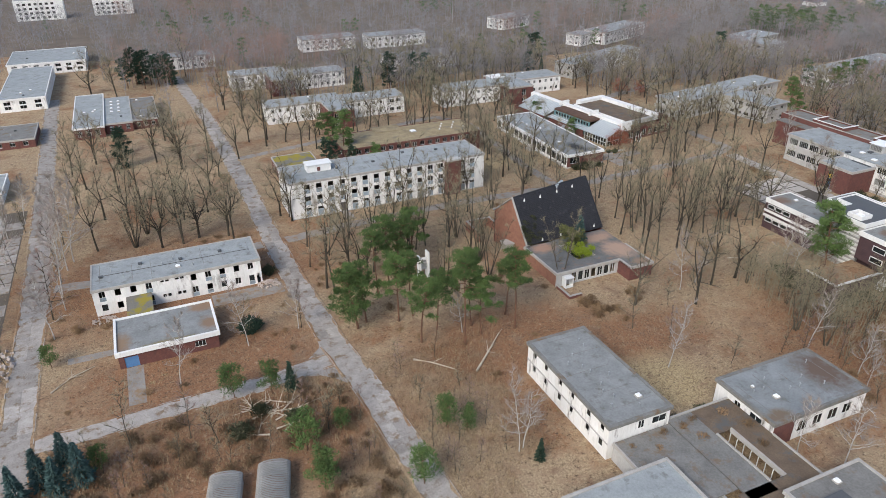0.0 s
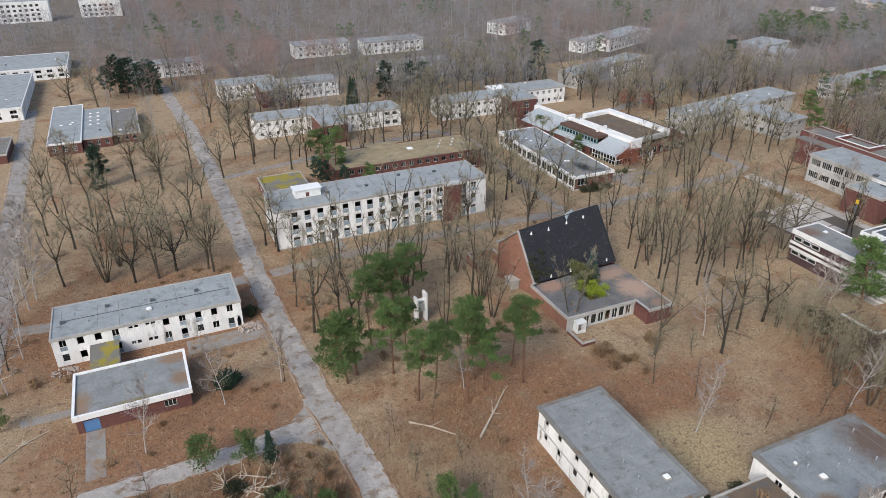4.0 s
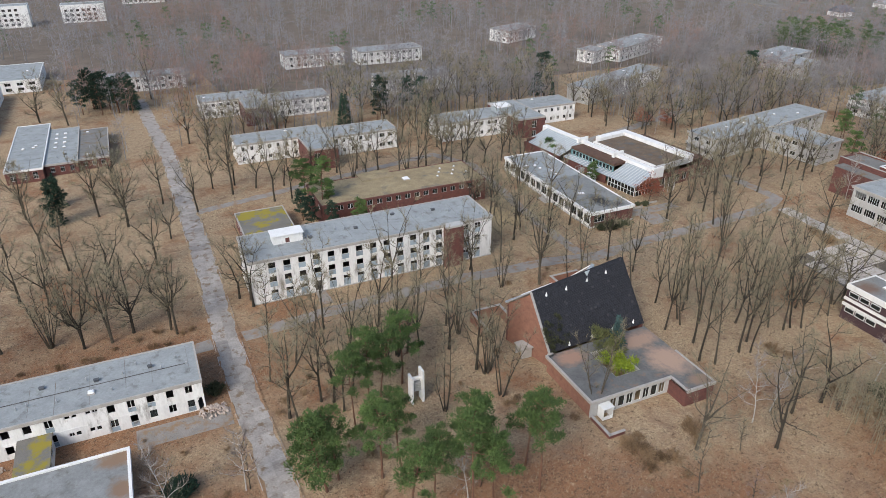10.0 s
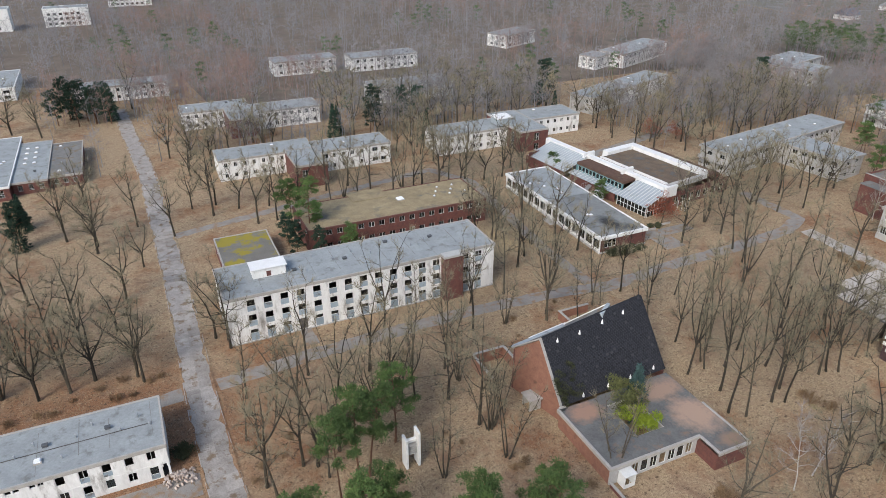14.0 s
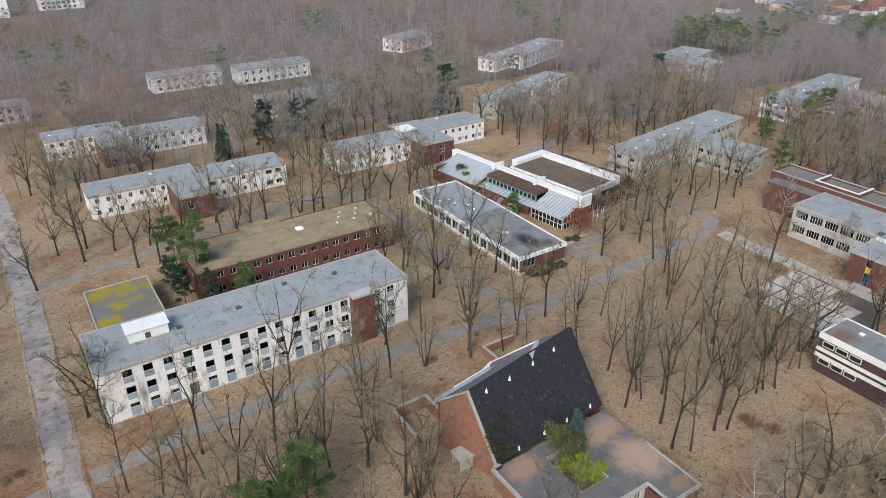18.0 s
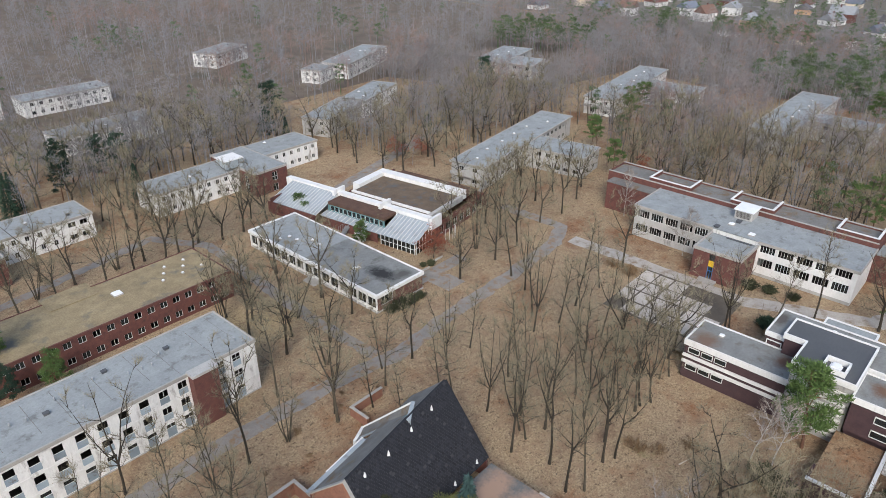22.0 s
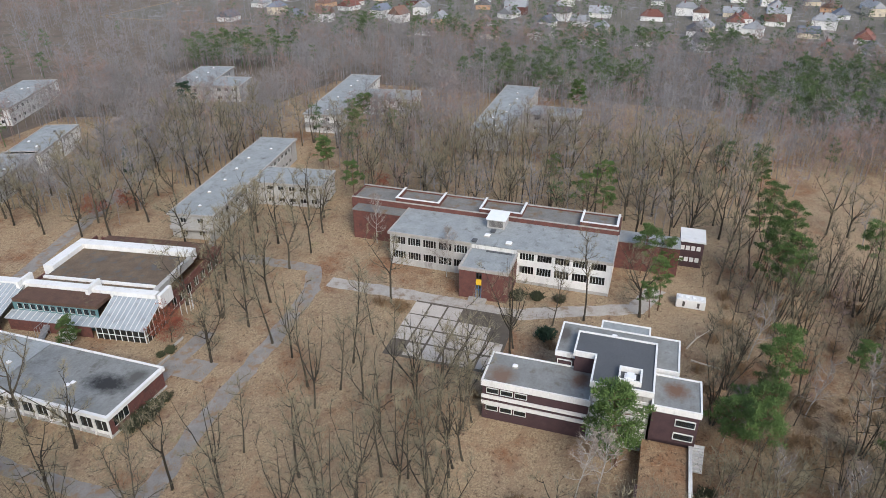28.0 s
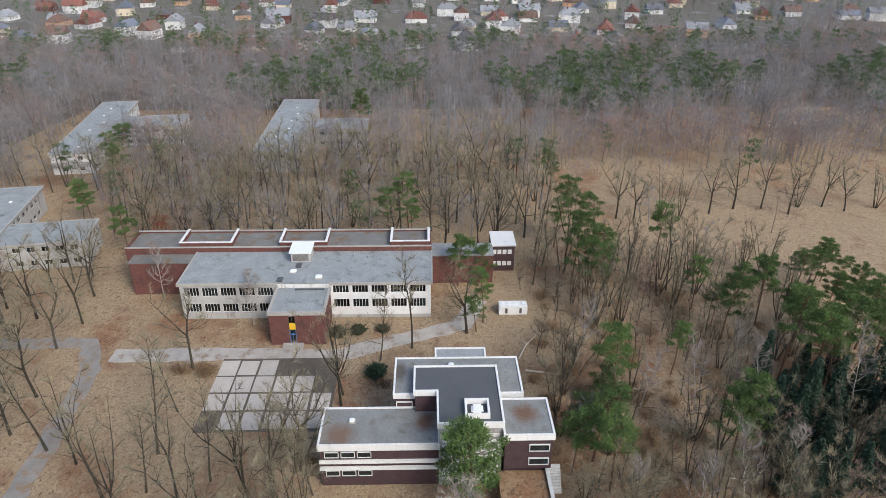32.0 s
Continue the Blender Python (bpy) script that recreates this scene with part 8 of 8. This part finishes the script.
log("fallen_trunk", "short pale log on the lawn", [(121.4, 104.8, 0.12), (124, 104, 0.12)], 0.12, forks=0)
for i in range(16):
    a = rnd.uniform(0, 3.14)
    x, y, ln = 10.2 + rnd.uniform(-3.5, 4.0), 93.4 + rnd.uniform(-4.5, 3.0), rnd.uniform(2.0, 4.5)
    log("felled_branch", "pale felled branch in a heap beside the lane", [(x, y, 0.15 + rnd.random() * 0.4), (x + math.cos(a) * ln, y + math.sin(a) * ln, 0.15 + rnd.random() * 0.3)], 0.17, forks=4)


def rubble_heap(name, label, cx, cy, rx, ry, n, m, size=0.35):
    bm = bmesh.new()
    q = random.Random(int(cx * 7))
    for _ in range(n):
        a, f = q.uniform(0, 6.283), q.random() ** 0.7
        s = size * q.uniform(0.3, 1.2)
        mt = pose(cx + math.cos(a) * rx * f, cy + math.sin(a) * ry * f, (1 - f) * 0.7 + s * 0.2, q.uniform(0, 90), q.uniform(0, 90), q.uniform(0, 90)) @ Matrix.Diagonal((s, s * q.uniform(0.5, 1.2), s * 0.6, 1))
        bmesh.ops.create_cube(bm, size=1.0, matrix=mt)
    return tagged(link_mesh(name, bm, m), label, "rubble", kind="stuff")


rubble_heap("rubble_heap", "heap of plaster rubble at a broken corner", 18.5, 138.0, 2.6, 2.0, 120, RUBBLE, 0.45)
rubble_heap("rubble_heap", "plaster rubble beside the entrance", -15.5, 137.2, 2.6, 1.3, 70, RUBBLE, 0.4)
rubble_heap("debris_heap", "scattered debris beside the road", -33, 128, 2.0, 6.0, 60, RUBBLE, 0.6)
path1 = tagged(link_mesh("forecourt", boxes((-11.9, -9.0, 106.4, 118.0, -0.2, 0.032), (-22, -12.9, 123.6, 125.6, -0.2, 0.03)), ASPHALT), "asphalt forecourt before a garage door", "pavement", kind="structure")
path2 = tagged(link_mesh("forecourt_block", boxes((6, 21.2, 133.5, 138.2, -0.2, 0.028)), ASPHALT), "leafy asphalt apron before a block", "pavement", kind="structure")

# dry grass tufts and leaves, scattered as fine blades
def tufts(name, label, n, x0, x1, y0, y1, m, seed, ln=0.35, w=0.05, flat=False):
    r = np.random.RandomState(seed)
    x, y = r.uniform(x0, x1, n), r.uniform(y0, y1, n)
    ok = np.ones(n, bool)
    for a, b, c, d in BLOCKED:
        ok &= ~((x > a) & (x < b) & (y > c) & (y < d))
    for (ax, ay), (bx, by) in ROADS:
        dx, dy = bx - ax, by - ay
        t = np.clip(((x - ax) * dx + (y - ay) * dy) / (dx * dx + dy * dy), 0, 1)
        ok &= (x - ax - t * dx) ** 2 + (y - ay - t * dy) ** 2 > 7.0
    x, y = x[ok], y[ok]
    k = len(x)
    a = r.uniform(0, 6.283, k)
    l = ln * r.uniform(0.5, 1.5, k)
    P = np.zeros((k, 3, 3), np.float32)
    ca, sa = np.cos(a), np.sin(a)
    P[:, 0] = np.stack([x - sa * w, y + ca * w, np.full(k, -0.01)], 1)
    P[:, 1] = np.stack([x + sa * w, y - ca * w, np.full(k, -0.01)], 1)
    P[:, 2] = np.stack([x + ca * l * 0.6, y + sa * l * 0.6, (0.06 if flat else 0.75) * l + 0.02], 1)
    me = bpy.data.meshes.new(name)
    me.vertices.add(k * 3)
    me.vertices.foreach_set("co", P.ravel())
    me.loops.add(k * 3)
    me.loops.foreach_set("vertex_index", np.arange(k * 3, dtype=np.int32))
    me.polygons.add(k)
    me.polygons.foreach_set("loop_start", np.arange(0, k * 3, 3, dtype=np.int32))
    me.polygons.foreach_set("loop_total", np.full(k, 3, dtype=np.int32))
    me.update(calc_edges=True)
    me.materials.append(m)
    return tagged(new(name, me), label, "grass", kind="stuff")


tufts("dry_grass", "dry tan grass tufts on the lawns", 50000, -40, 190, 60, 190, DEADGRASS, 11, 0.45, 0.06)
tufts("brushwood", "thin brown stems of dead undergrowth", 9000, -26, 50, 62, 101, SHRUB, 13, 1.3, 0.03)
tufts("brushwood", "thin brown stems of dead undergrowth", 9000, 30, 120, 60, 102, SHRUB, 16, 0.9, 0.03)
tufts("brushwood", "thin brown stems of dead undergrowth", 9000, 122, 215, 20, 112, SHRUB, 14, 1.3, 0.035)
tufts("dry_grass", "tall tan grass among saplings", 9000, -26, 50, 62, 101, DEADGRASS, 15, 0.9, 0.05)
tufts("fallen_leaves", "brown fallen leaves and twigs on the ground", 60000, -40, 190, 60, 190, BARK, 12, 0.5, 0.05, True)

IVY_BUSH = shrub_kind("ivy_bush", "dull olive ivy and evergreen scrub", *shrub_lists(312, 1.4, 1.6, 200, 0.5, 0.055), IVY)
for x, y, s in ((122, 169.8, 1.4), (124.6, 169.2, 1.7), (127.4, 169.4, 1.3), (130, 169.2, 1.0), (142.3, 177.4, 0.9), (140.6, 178.4, 0.7), (4.7, 91.2, 1.5), 
                (126.5, 91.5, 2.0), (124.6, 89.4, 1.8), (127.4, 94, 1.7), (130, 78.6, 1.6), (135, 78.2, 1.5), (126, 80, 1.7), (182.6, 117, 1.5), (183.6, 113, 1.3), (184, 108, 1.2), (19.4, 143, 1.3),
                (69.2, 60.4, 1.0), (70.6, 64.4, 1.2), (77, 64.6, 1.1), (8.4, 95.2, 1.3), (13.4, 91.6, 1.2)):
    put_shrub(IVY_BUSH, x, y, s)
for x, y, s in ((68.4, 60.6, 0.6), (69.6, 57.4, 0.8), (71, 61.4, 0.6), (76.4, 60.6, 0.7), (78.2, 57, 0.8), (77, 52.6, 0.7), (62, 58.4, 0.5), (64.8, 60.8, 0.6), (58.4, 60.4, 0.45), (73.5, 49, 1.2), (73.6, 53, 1.4)):
    put_shrub(BRAMBLE[int(x) % 3], x, y, s, 0.0 if s > 1 else 3.25)
forecourt2 = tagged(link_mesh("forecourt_pavilion", boxes((134.2, 150.5, 172.8, 176.4, -0.2, 0.03), (136.2, 142.0, 166.4, 172.76, -0.2, 0.026)), ASPHALT), "broken asphalt apron between hall and pavilion", "pavement", kind="structure")
for r in ((135.2, 141.0, 176.6, 176.9), (143.4, 147.0, 177.9, 178.2)):
    tagged(link_mesh("planter_kerb", soft_box(*r, -0.1, 0.5, 0.04), KERB), "low concrete planter kerb with hedge", "kerb")
yard = tagged(link_mesh("pavement_yard", box(-62, -34.5, 112, 206, -0.3, 0.03), JOINT), "old yard of concrete slabs with dark joints", "pavement", kind="structure")
cells = []
for i in range(6):
    for j in range(18):
        if town_rnd.random() < 0.18:
            continue
        cells.append((-36.8 - i * 4.5, 114.4 + j * 5.1, 4.1, 4.7, town_rnd.uniform(-1, 1), -0.004 + town_rnd.uniform(-0.006, 0.006)))
plates(yard, cells, CONCRETE)
RUSSET = mat("russet_dry_leaves", (0.30, 0.095, 0.055), (0.19, 0.065, 0.04), 0.5, 4, 0.9, 0.0)
V, F, TV, TF = bare_tree_lists(330, 6.5, 0.2, 12, 3.0, 0.7, 3, 200, 0.8, 0.02, 0.12)
needle_clumps(random.Random(44), [(Vector((rnd.uniform(-2.4, 2.4), rnd.uniform(-2.4, 2.4), rnd.uniform(2.0, 6.2))), 1.0) for _ in range(28)], 0.3, 60, TV, TF)
russet = make_tree_kind("russet_beech", "small tree holding dry russet leaves", "tree", V, F, TV, TF, BARK, RUSSET)
russet.matrix_basis = pose(145.2, 179.4, 0) @ Matrix.Diagonal((1.25, 1.25, 1.2, 1))
for x, y, s in ((147.8, 181.6, 0.9), (188.4, 236, 1.2), (196, 232, 1.1), (226, 168, 1.2)):
    copy_thing(russet, pose(x, y, 0, 0, 0, x * 40)).scale = (s, s, s)
